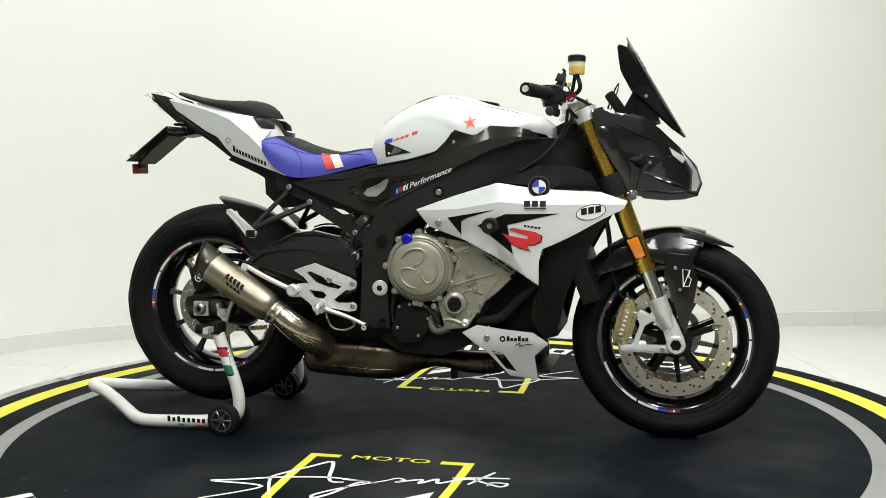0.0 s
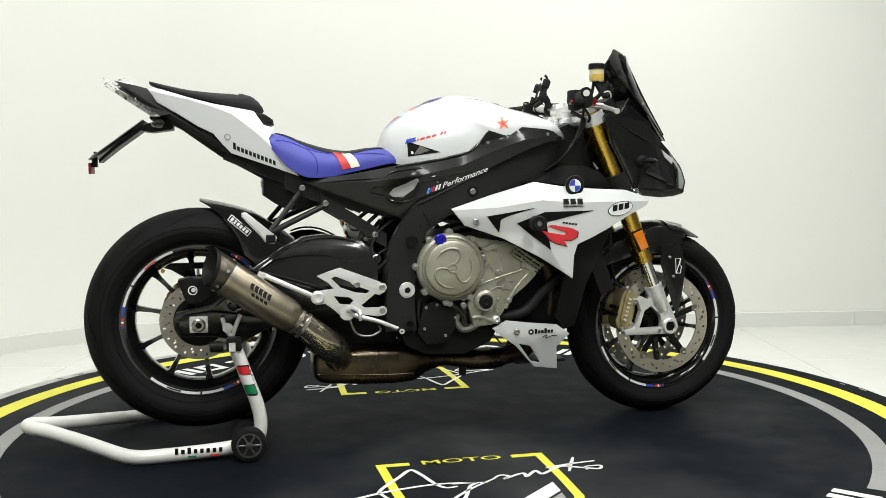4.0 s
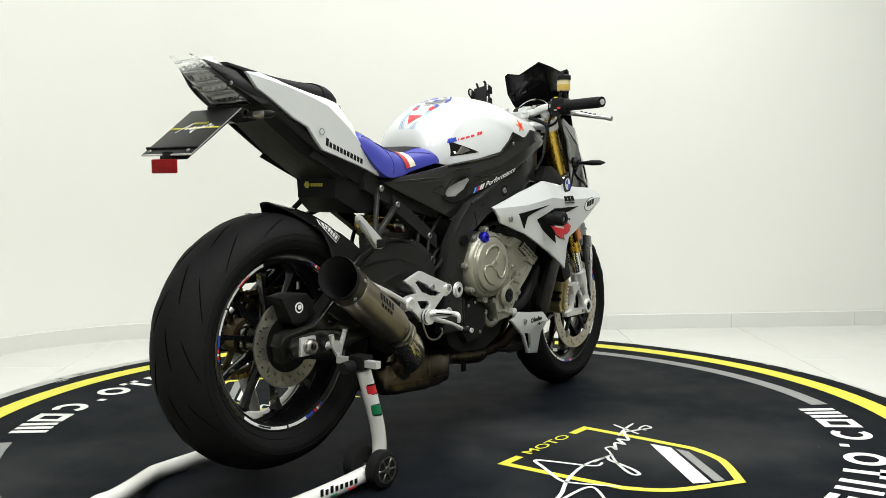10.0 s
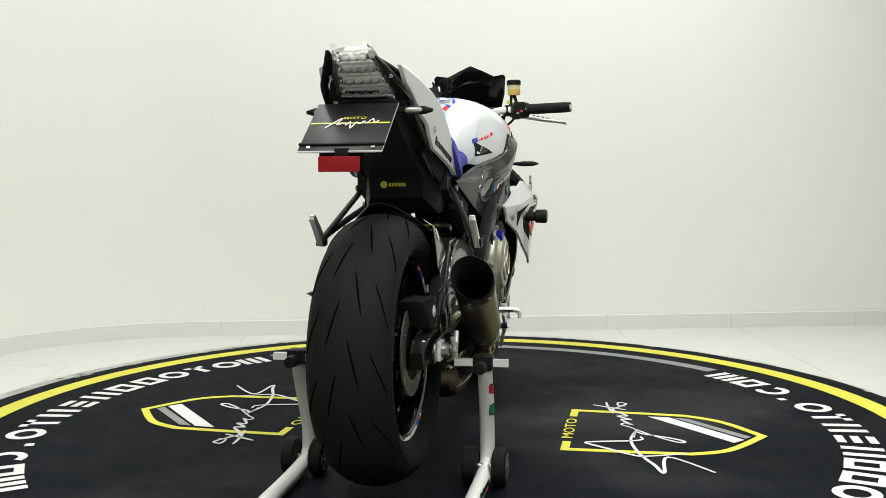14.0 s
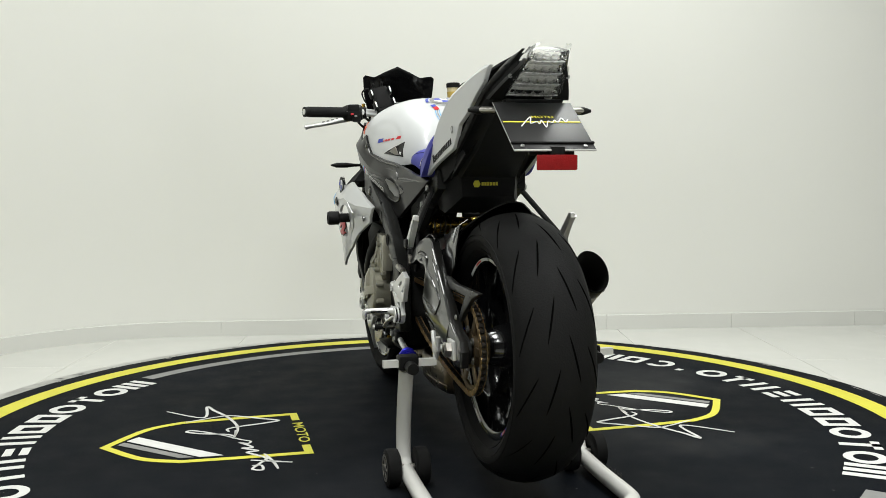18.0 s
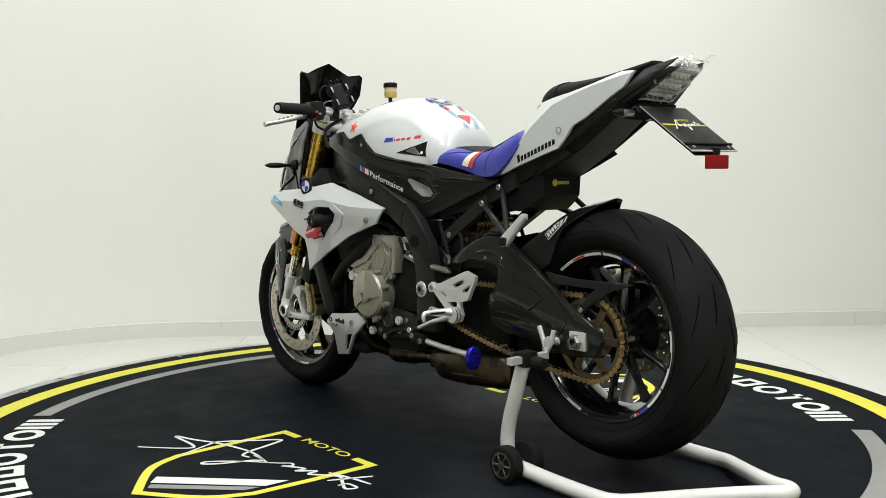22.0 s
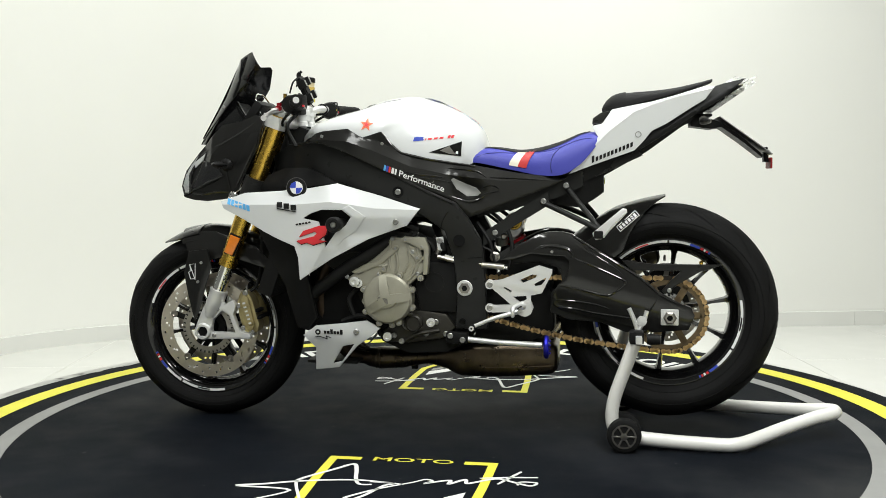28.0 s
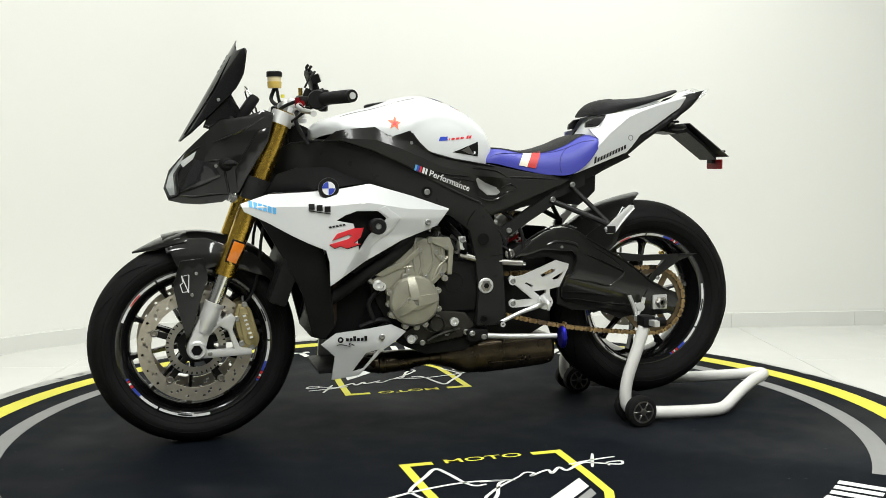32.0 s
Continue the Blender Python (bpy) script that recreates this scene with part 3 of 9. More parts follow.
            part("flourish", b, M_PRINTW, top, "white handwritten flourish")
    return top


platform()
table = turntable()


# ---- the motorcycle: x forward, y to its left, z up; its midplane is y = 0 ----
bike = tagged(new("motorcycle"), "white and carbon naked motorcycle with blue seat and gold fork", "motorcycle")


# the handlebar stands a little to the left: the front end turns about the steering axis
AXIS_AT = Vector((0.475, 0, 0.83))
STEER = Matrix.Translation(AXIS_AT) @ Matrix.Rotation(radians(2.5), 4, Vector((-0.385, 0, 1)).normalized()) @ Matrix.Translation(-AXIS_AT)
front = [Matrix()]


def P(name, bm, material, parent=None, label="", at=None, sharp=36):
    """A part of the motorcycle (under another part if parent is given)."""
    if parent is None:
        m = at if isinstance(at, Matrix) else Matrix.Translation(at or (0, 0, 0))
        return part(name, bm, material, bike, label, Matrix.Translation((0, SIDE, 0)) @ front[0] @ m, sharp)
    return part(name, bm, material, parent, label, at, sharp)


BOLT = bolt_mesh(0.0065, 0.0035)
BOLT_S = bolt_mesh(0.0048, 0.003)
BOLT_L = bolt_mesh(0.0088, 0.005)


def bolts(spots, side, parent=None, mesh=None, name="bolt"):
    """Screws at (x, y, z), their heads outwards."""
    for x, y, z in spots:
        P(name, mesh or BOLT, None, parent, at=Matrix.Translation((x, side * y, z)) @ facing(side))


# -- wheels --
def tyre_profile(R, hw, rim, crown=0.62):
    h = R - rim
    pts = [(rim - 0.004, -hw * 0.68), (rim + 0.006, -hw * 0.76), (rim + h * 0.2, -hw * 0.93), (rim + h * 0.38, -hw * 0.995)]
    for k in range(19):
        u = -1 + 2 * k / 18
        a = u * math.pi / 2 * 0.96
        pts.append((R - h * crown * (1 - math.cos(a)) ** 0.95, hw * math.sin(a) / math.sin(math.pi / 2 * 0.96)))
    pts += [(r, -y) for r, y in reversed(pts[:4])]
    return pts


def rim_profile(rim, hw):
    w = hw * 0.72
    return [(rim + 0.003, -w), (rim + 0.003, -w + 0.006), (rim - 0.008, -w + 0.010), (rim - 0.026, -w * 0.45), (rim - 0.030, 0), (rim - 0.026, w * 0.45),
            (rim - 0.008, w - 0.010), (rim + 0.003, w - 0.006), (rim + 0.003, w), (rim - 0.006, w + 0.001), (rim - 0.018, w - 0.004), (rim - 0.036, w * 0.42),
            (rim - 0.040, 0), (rim - 0.036, -w * 0.42), (rim - 0.018, -w + 0.004), (rim - 0.006, -w - 0.001), (rim + 0.003, -w)]


def wheel(name, c, R, hw, rim, hub_r, hub_w, label, off=0.0, tape_turn=0.0):
    hub = lathe([(0.012, -hub_w), (hub_r * 0.6, -hub_w), (hub_r * 0.75, -hub_w * 0.8), (hub_r, -hub_w * 0.35), (hub_r, hub_w * 0.35), (hub_r * 0.75, hub_w * 0.8),
                 (hub_r * 0.6, hub_w), (0.012, hub_w), (0.012, -hub_w)], 40)
    w = P(name, hub, M_GLOSSB, None, label, c)
    P("tyre", lathe(tyre_profile(R, hw, rim), 96), M_RUBBER, w, "black rubber sport tyre", (0, off, 0))
    P("rim", lathe(rim_profile(rim, hw), 96), M_GLOSSB, w, "gloss black forged rim", (0, off, 0))
    for sd in (1, -1):      # moulded lines on the sidewalls
        h = R - rim
        for rr, yy in ((rim + h * 0.16, hw * 0.905), (rim + h * 0.36, hw * 0.995), (rim + h * 0.50, hw * 0.992)):
            P("sidewall_line", lathe([(rr - 0.0011, sd * (yy - 0.0015)), (rr, sd * (yy + 0.0004)), (rr + 0.0011, sd * (yy - 0.0015))], 72), M_RUBBER, w, at=(0, off, 0))
    # ten slim spokes, each with a slight kick at the rim
    r1 = rim - 0.032
    def ring(r, wd, dp):
        return [(r, -wd, -dp), (r, wd, -dp), (r, wd * 1.15, 0), (r, wd * 0.7, dp), (r, -wd * 0.7, dp), (r, -wd * 1.15, 0)]
    sp = loft([[(p[0], p[2], p[1]) for p in ring(r, a, d)] for r, a, d in
               ((hub_r * 0.85, 0.011, 0.017), (hub_r + 0.03, 0.007, 0.013), (r1 - 0.05, 0.0055, 0.010), (r1 - 0.015, 0.0075, 0.013), (r1 + 0.004, 0.015, 0.022))])
    sp = mesh_of("spoke", sp, M_GLOSSB)
    for k in range(10):
        P("spoke", sp, None, w, at=Matrix.Translation((0, off, 0)) @ Matrix.Rotation(radians(36 * k + 11), 4, "Y"))
    # rim tape: a run of white, blue and red pieces on each side, three runs round
    yt = hw * 0.72 + 0.0016
    for s in (1, -1):
        for k in range(3):
            a = 120 * k + (20 if s > 0 else 80) + tape_turn
            for mat_, d0, d1 in ((M_DECWHT, 0, 40), (M_DECWHT, 41.5, 58), (M_DECBLUE, 58.0, 66), (M_DECRED, 66.6, 68.8), (M_DECWHT, 69.4, 71), (M_DECRED, 71.6, 73), (M_DECBLUE, 73.6, 75)):
                n = max(2, int((d1 - d0) / 2.4))
                P("rim_tape", lathe([(rim - 0.0115, s * (yt - 0.0024)), (rim - 0.0045, s * (yt - 0.0005)), (rim - 0.0045, s * yt), (rim - 0.0115, s * (yt - 0.0019)), (rim - 0.0115, s * (yt - 0.0024))], n, a + d0, a + d1), mat_, w, at=(0, off, 0))
            P("rim_mark", lathe([(rim - 0.0105, s * (yt - 0.0012)), (rim - 0.0065, s * (yt - 0.0002)), (rim - 0.0065, s * (yt + 0.0004)), (rim - 0.0105, s * (yt - 0.0006))], 8, a + 14, a + 25), M_DECBLK if k else M_DECRED, w, at=(0, off, 0))
    return w


def brake_disc(parent, y, r0, r1, s, holes=True, label="drilled steel brake disc", metal=None):
    """A drilled disc at y, outer face towards s."""
    b = bmesh.new()
    n = 120
    rr = [r0, r0 + (r1 - r0) * 0.22, r0 + (r1 - r0) * 0.40, r0 + (r1 - r0) * 0.60, r0 + (r1 - r0) * 0.78, r1]
    grid = [[b.verts.new((r * math.cos(2 * math.pi * i / n), 0.0025 * s, r * math.sin(2 * math.pi * i / n))) for r in rr] for i in range(n)]
    back = [[b.verts.new((v.co.x, -0.0025 * s, v.co.z)) for v in row] for row in grid]
    for i in range(n):
        j = (i + 1) % n
        for k in range(5):
            if holes and ((k == 1 and i % 6 == 0) or (k == 3 and i % 6 == 3) or (k == 2 and i % 6 == 1 and i % 12 == 1)):
                for g, h, e, f in ((grid[i][k], grid[i][k + 1], back[i][k + 1], back[i][k]), (grid[j][k], grid[i][k], back[i][k], back[j][k]),
                                   (grid[j][k + 1], grid[j][k], back[j][k], back[j][k + 1]), (grid[i][k + 1], grid[j][k + 1], back[j][k + 1], back[i][k + 1])):
                    b.faces.new((g, h, e, f))
                continue
            b.faces.new((grid[i][k], grid[j][k], grid[j][k + 1], grid[i][k + 1]))
            b.faces.new((back[i][k], back[i][k + 1], back[j][k + 1], back[j][k]))
        b.faces.new((grid[i][5], grid[j][5], back[j][5], back[i][5]))
        b.faces.new((grid[j][0], grid[i][0], back[i][0], back[j][0]))
    return P("brake_disc", b, metal or M_DISC, parent, label, (0, y, 0))


RW = wheel("rear_wheel", (-0.706, 0, 0.3615), 0.3205, 0.094, 0.218, 0.055, 0.075, "black ten-spoke rear wheel with printed rim tape", -0.008, 29.0)
front[0] = STEER
FW = wheel("front_wheel", (0.725, 0, 0.2925), 0.2950, 0.061, 0.218, 0.042, 0.055, "black ten-spoke front wheel with printed rim tape")
for s in (1, -1):
    brake_disc(FW, s * 0.068, 0.122, 0.160, s, metal=M_DISCF)
    b = lathe([(0.03, s * 0.055), (0.05, s * 0.055), (0.05, s * 0.066), (0.03, s * 0.066)], 30)
    P("disc_carrier", b, M_ENGDARK, FW)
    arm = mesh_of("carrier_arm", box(0.085, 0.007, 0.018, (0.080, s * 0.062, 0), 0.002), M_ENGDARK)
    bob = mesh_of("disc_bobbin", lathe([(0, 0), (0.011, 0), (0.011, 0.003), (0.007, 0.004), (0.005, 0.002), (0, 0.002)], 20), M_DISC)
    for k in range(5):
        a = radians(72 * k + 20)
        P("carrier_arm", arm, None, FW, at=Matrix.Rotation(-a, 4, "Y"))
        P("disc_bobbin", bob, None, FW, at=Matrix.Translation((0.121 * math.cos(a), s * 0.069, 0.121 * math.sin(a))) @ facing(s))
    if s < 0:
        continue
    # toothed speed-sensor ring
    b = lathe([(0.062, s * 0.073), (0.084, s * 0.073), (0.084, s * 0.076), (0.062, s * 0.076), (0.062, s * 0.073)], 60)
    P("sensor_ring", b, M_STEEL, FW)
    for k in range(36):
        a = radians(10 * k)
        P("sensor_tooth", box(0.004, 0.001, 0.007, (0.079 * math.cos(a), s * 0.0766, 0.079 * math.sin(a)), m=Matrix.Rotation(-a + math.pi / 2, 4, "Y")), M_DECBLK, FW)
front[0] = Matrix()
brake_disc(RW, -0.082, 0.072, 0.110, -1)
b = lathe([(0.03, -0.07), (0.074, -0.076), (0.074, -0.082), (0.03, -0.082)], 30)
P("disc_carrier", b, M_ENGDARK, RW)
# sprocket with cut-outs
b = lathe([(0.088, 0.102), (0.104, 0.102), (0.104, 0.108), (0.088, 0.108), (0.088, 0.102)], 60)
P("sprocket", b, M_SPROCKET, RW, "brass-coloured rear sprocket")
P("sprocket_hub", lathe([(0.025, 0.070), (0.046, 0.070), (0.046, 0.109), (0.025, 0.109), (0.025, 0.070)], 36), M_SPROCKET, RW)
arm = mesh_of("sprocket_arm", box(0.060, 0.006, 0.020, (0.066, 0.105, 0), 0.002), M_SPROCKET)
for k in range(6):
    P("sprocket_arm", arm, None, RW, at=Matrix.Rotation(-radians(60 * k), 4, "Y"))
for k in range(6):
    a = radians(60 * k + 30)
    P("sprocket_nut", BOLT_L, None, RW, at=(0.046 * math.cos(a), 0.110, 0.046 * math.sin(a)))
# valve caps
P("valve_cap", lathe([(0, 0), (0.006, 0), (0.006, 0.018), (0, 0.02)], 10, m=Matrix.Rotation(radians(90), 4, "X") @ Matrix.Translation((0, 0, 0))), M_GOLD, FW, "gold valve cap", (-0.01, 0.02, -0.155))
P("valve_cap", lathe([(0, 0), (0.006, 0), (0.006, 0.018), (0, 0.02)], 10), M_GOLD, RW, "gold valve cap", (-0.10, -0.03, 0.14))
# tread grooves as near-black strips laid on the tyres, their shade in the colour
for wh, R, hw, n, off in ((RW, 0.3205, 0.094, 13, -0.008), (FW, 0.2950, 0.061, 13, 0.0)):
    rim = 0.218
    h = R - rim
    def surf(u, ang, off=0.0006):
        a = u * math.pi / 2 * 0.96
        r = R - h * 0.62 * (1 - math.cos(a)) ** 0.95 + off
        return Vector((r * math.cos(ang), hw * math.sin(a) / math.sin(math.pi / 2 * 0.96), r * math.sin(ang)))
    shapes = (((-0.08, 0.0), (-0.26, 0.32)), ((0.08, 0.22), (0.26, 0.54)), ((-0.42, 0.08), (-0.80, 0.42)), ((0.42, 0.28), (0.80, 0.62)))
    for (u0, a0), (u1, a1) in shapes:
        b = bmesh.new()
        L, Rr = [], []
        for k in range(8):
            f = k / 7
            u, a = u0 + (u1 - u0) * f, a0 + (a1 - a0) * f
            wv = (0.0017 if R > 0.3 else 0.0016) * (1 - abs(2 * f - 1) ** 3) + 0.0005
            p = surf(u, a)
            d = (surf(u + (u1 - u0) * 0.01, a + (a1 - a0) * 0.01) - p).normalized()
            nrm = Vector((p.x, 0, p.z)).normalized().cross(d).normalized() * wv
            L.append(b.verts.new(p + nrm))
            Rr.append(b.verts.new(p - nrm))
        for k in range(7):
            b.faces.new((L[k], L[k + 1], Rr[k + 1], Rr[k]))
        me = mesh_of("tread_groove", b, M_GROOVE)
        for k in range(n):
            P("tread_groove", me, None, wh, at=Matrix.Translation((0, off, 0)) @ Matrix.Rotation(radians(360 / n * k), 4, "Y"))

# -- chain --
def chain():
    c0, r0 = Vector((-0.706, 0, 0.3615)), 0.1075
    c1, r1 = Vector((-0.055, 0, 0.425)), 0.040
    pts = []
    d = (c1 - c0)
    L = d.length
    ang = math.atan2(d.z, d.x)
    off = math.asin((r0 - r1) / L)
    a_up, a_lo = ang + math.pi / 2 + 0, ang - math.pi / 2
    up = ang + math.pi / 2 - off * 1
    lo = ang - math.pi / 2 + off * 1
    p = lambda c, r, a: c + Vector((r * math.cos(a), 0, r * math.sin(a)))
    for k in range(25):
        pts.append(p(c0, r0, up + (lo + 2 * math.pi - up) * k / 24))
    a, e = p(c0, r0, lo), p(c1, r1, lo)
    for k in range(1, 40):
        f = k / 40
        pts.append(a.lerp(e, f) - Vector((0, 0, 0.022 * math.sin(math.pi * f))))
    for k in range(9):
        pts.append(p(c1, r1, lo + (up - lo) * k / 8))
    a, e = p(c1, r1, up), p(c0, r0, up)
    for k in range(1, 40):
        pts.append(a.lerp(e, k / 40))
    # even steps of one link
    step = 0.0159
    out, acc = [pts[0]], 0
    cur = pts[0]
    for q in pts[1:] + [pts[0]]:
        while (q - cur).length > step:
            cur = cur + (q - cur).normalized() * step
            out.append(cur)
    return out


link = bmesh.new()
for s in (-1, 1):
    lathe([(0, 0), (0.0075, 0), (0.0075, 0.0018 * s), (0, 0.0018 * s)], 10, m=Matrix.Translation((-0.0079, s * 0.0065, 0)), bm=link)
    lathe([(0, 0), (0.0075, 0), (0.0075, 0.0018 * s), (0, 0.0018 * s)], 10, m=Matrix.Translation((0.0079, s * 0.0065, 0)), bm=link)
    box(0.0158, 0.0018, 0.010, (0, s * 0.0074, 0), bm=link)
# the inner links between the outer plates are narrow and dark
narrow = bmesh.new()
for s in (-1, 1):
    box(0.022, 0.0016, 0.0125, (0, s * 0.0045, 0), bm=narrow)
    lathe([(0, -0.004), (0.0062, -0.004), (0.0062, 0.004), (0, 0.004)], 8, m=Matrix.Translation((s * 0.0079, 0, 0)), bm=narrow)
LINK = mesh_of("chain_link", link, M_CHAIN)
LINK_D = mesh_of("chain_link", narrow, M_CHAIND)
cp = chain()
ch = P("chain", lathe([(0, 0.0), (0.004, 0.0), (0.004, 0.02), (0, 0.02)], 8, m=Matrix.Translation((-0.4, 0.095, 0.3025))), M_CHAIN, None, "gold drive chain")
for k, (a, e) in enumerate(zip(cp, cp[1:])):
    d = e - a
    P("chain_link", LINK if k % 2 else LINK_D, None, ch, at=Matrix.Translation((a + e) * 0.5 + Vector((0, 0.105, 0))) @ Matrix.Rotation(-math.atan2(d.z, d.x), 4, "Y"))

# -- swingarm with carbon covers --
SWING_HOLE = [(-0.632, 0.425), (-0.618, 0.430), (-0.583, 0.405), (-0.590, 0.398), (-0.610, 0.394), (-0.622, 0.402)]
SWING = [(-0.20, 0.545), (-0.25, 0.585), (-0.345, 0.603), (-0.41, 0.597), (-0.478, 0.566), (-0.57, 0.503), (-0.672, 0.415), (-0.766, 0.394), (-0.776, 0.366), (-0.76, 0.322), (-0.67, 0.320),
         (-0.584, 0.300), (-0.514, 0.338), (-0.36, 0.365), (-0.27, 0.375), (-0.20, 0.43)]
# left: a dark cast arm with a rounded carbon cover over it, cut away where the chain runs
ARM_L = [(-0.20, 0.530), (-0.25, 0.560), (-0.345, 0.590), (-0.41, 0.585), (-0.478, 0.550), (-0.57, 0.490), (-0.672, 0.405), (-0.74, 0.385), (-0.755, 0.366), (-0.74, 0.330), (-0.67, 0.325), (-0.584, 0.310), (-0.514, 0.338),
         (-0.42, 0.345), (-0.366, 0.366), (-0.368, 0.425), (-0.400, 0.455), (-0.395, 0.495), (-0.33, 0.515), (-0.20, 0.500)]
P("swingarm", slab(ARM_L, 0.112, 0.124, 0.006), M_FRAME, None, "black cast swingarm")
COVER_L = [(-0.221, 0.519), (-0.273, 0.564), (-0.325, 0.593), (-0.363, 0.604), (-0.400, 0.604), (-0.430, 0.596), (-0.465, 0.574), (-0.541, 0.529), (-0.617, 0.481), (-0.681, 0.430), (-0.737, 0.401), (-0.766, 0.390), (-0.776, 0.366), (-0.760, 0.325), (-0.663, 0.314), (-0.587, 0.332),
           (-0.504, 0.350), (-0.395, 0.373), (-0.374, 0.390), (-0.374, 0.420), (-0.389, 0.451), (-0.408, 0.464), (-0.422, 0.500), (-0.421, 0.520), (-0.408, 0.533), (-0.357, 0.536), (-0.312, 0.540), (-0.260, 0.522)]
def arm_y(x, z):
    c = 0.455 + 0.30 * (x + 0.5)
    return 0.149 - 1.5 * (z - c) ** 2 - 0.05 * max(0.0, x + 0.36)
cl = P("swingarm_cover", panel(COVER_L, arm_y, 0.020, bevel=0.005, side=1, fine=0.02), M_CARBON2, None, "glossy carbon fibre swingarm cover", sharp=40)
for pts, r in (([(-0.430, 0.590), (-0.465, 0.568), (-0.541, 0.523), (-0.617, 0.475), (-0.681, 0.424), (-0.737, 0.396)], 0.0034), ([(-0.455, 0.560), (-0.50, 0.533), (-0.545, 0.505), (-0.575, 0.480)], 0.0022), ([(-0.425, 0.532), (-0.50, 0.501), (-0.572, 0.468), (-0.582, 0.458), (-0.572, 0.446), (-0.542, 0.424), (-0.520, 0.422), (-0.46, 0.436), (-0.392, 0.449)], 0.0034),
               ([(-0.39, 0.383), (-0.43, 0.380), (-0.491, 0.369), (-0.56, 0.360), (-0.618, 0.357), (-0.652, 0.383), (-0.676, 0.420)], 0.0030), ([(-0.385, 0.405), (-0.44, 0.402), (-0.50, 0.393), (-0.535, 0.382)], 0.0030)):
    P("cover_crease", tube([(x, arm_y(x, z) - 0.0004, z) for x, z in pts], [0.001] + [r] * (len(pts) - 2) + [0.001], 8), M_CARBON3, cl)
P("cover_nut", lathe([(0, 0), (0.005, 0), (0.0045, 0.005), (0, 0.005)], 6, m=Matrix.Translation((-0.372, arm_y(-0.372, 0.545), 0.546))), M_BOLT, cl)
for s in (-1,):          # right
    sw = P("swingarm_cover", panel(SWING, lambda x, z: 0.148 - 0.10 * max(0, -0.25 - x) * 0.25 - 1.5 * (z - 0.45 - 0.10 * (x + 0.5)) ** 2, 0.038, hole=[SWING_HOLE], bevel=0.004, side=s), M_CARBON2, None, "carbon fibre swingarm cover with an opening")
    sy = lambda x, z: 0.148 - 0.025 * max(0, -0.25 - x) - 1.5 * (z - 0.45 - 0.10 * (x + 0.5)) ** 2
    rec = [(-0.326, 0.431), (-0.427, 0.455), (-0.547, 0.475), (-0.576, 0.459), (-0.518, 0.385), (-0.349, 0.389), (-0.325, 0.407)]
    P("recess", panel(rec, lambda x, z: sy(x, z) + 0.002, 0.004, bevel=0.0015, side=s), M_CARBON, sw)
    P("recess_edge", tube([(x, s * (sy(x, z) + 0.001), z) for x, z in rec], 0.0032, 6, 3, closed=True), M_CARBON, sw)
    P("swingarm_ridge", tube([(x, s * (sy(x, z) + 0.001), z) for x, z in ((-0.30, 0.565), (-0.40, 0.575), (-0.48, 0.545), (-0.56, 0.490), (-0.66, 0.408))], [0.002, 0.005, 0.006, 0.005, 0.002], 8), M_CARBON, sw)
    P("swingarm_hump", panel([(-0.212, 0.540), (-0.252, 0.580), (-0.335, 0.599), (-0.40, 0.591), (-0.468, 0.557), (-0.50, 0.533), (-0.43, 0.545), (-0.35, 0.545), (-0.27, 0.52)], lambda x, z: 0.150 - 1.5 * (z - 0.45 - 0.10 * (x + 0.5)) ** 2, 0.008, bevel=0.004, side=s), M_CARBON2, sw)
    P("swingarm_blade", panel([(-0.50, 0.365), (-0.58, 0.335), (-0.66, 0.335), (-0.745, 0.335), (-0.76, 0.365), (-0.75, 0.385), (-0.67, 0.395), (-0.60, 0.385)], lambda x, z: 0.1495 - 1.2 * (z - 0.43 - 0.10 * (x + 0.5)) ** 2, 0.006, bevel=0.003, side=s), M_CARBON2, sw)
for s in (1, -1):
    # axle block, nut and hollow axle
    ab = P("axle_block", box(0.050, 0.012, 0.046, (-0.706, s * 0.150, 0.3615), 0.003), M_SILVER, None, "machined axle block")
    P("axle_nut", lathe([(0.009, 0), (0.019, 0), (0.019, 0.012), (0.014, 0.016), (0.009, 0.016)], 6 if s > 0 else 24, m=Matrix.Translation((-0.706, s * 0.156, 0.3615)) @ facing(s)), M_STEEL, ab)
    P("axle_bore", disc(0.009, 0.004, (-0.706, s * 0.157, 0.3615) if s > 0 else (-0.706, -0.161, 0.3615)), M_DECBLK, ab)
P("swingarm_bridge", box(0.16, 0.17, 0.16, (-0.285, -0.035, 0.48), 0.03), M_FRAME, None, "black swingarm bridge")

# -- rear hugger mudguard --
hb = bmesh.new()
prof = [(0.331 - 0.05 * abs(-1 + k / 6) ** 3.2, 0.106 * (-1 + k / 6)) for k in range(13)]
outer = prof + [(r + 0.004, y) for r, y in reversed(prof)]
outer.append(outer[0])
lathe(outer, 20, 24, 62, bm=hb, caps=True)
hug = P("rear_mudguard", hb, M_CARBON, None, "carbon rear hugger mudguard", (-0.709, -0.005, 0.357))
HUG = curve_of([(-0.730, 0.712), (-0.67, 0.702), (-0.61, 0.688), (-0.55, 0.668), (-0.50, 0.638), (-0.43, 0.588)])
def hug_row(x):
    z = HUG(x)[0] + 0.002
    w = 0.112 - 0.95 * max(0, -0.605 - x)
    up = [(x, y, z - 0.060 * (abs(y) / 0.112) ** 1.7) for y in (-w + 2 * w * k / 14 for k in range(15))]
    return up + [(x, y, zz - 0.004) for _, y, zz in reversed(up)]
P("mudguard_top", loft([hug_row(-0.43 - 0.268 * k / 22) for k in range(23)]), M_CARBON, hug, at=(0.709, 0, -0.357), sharp=50)
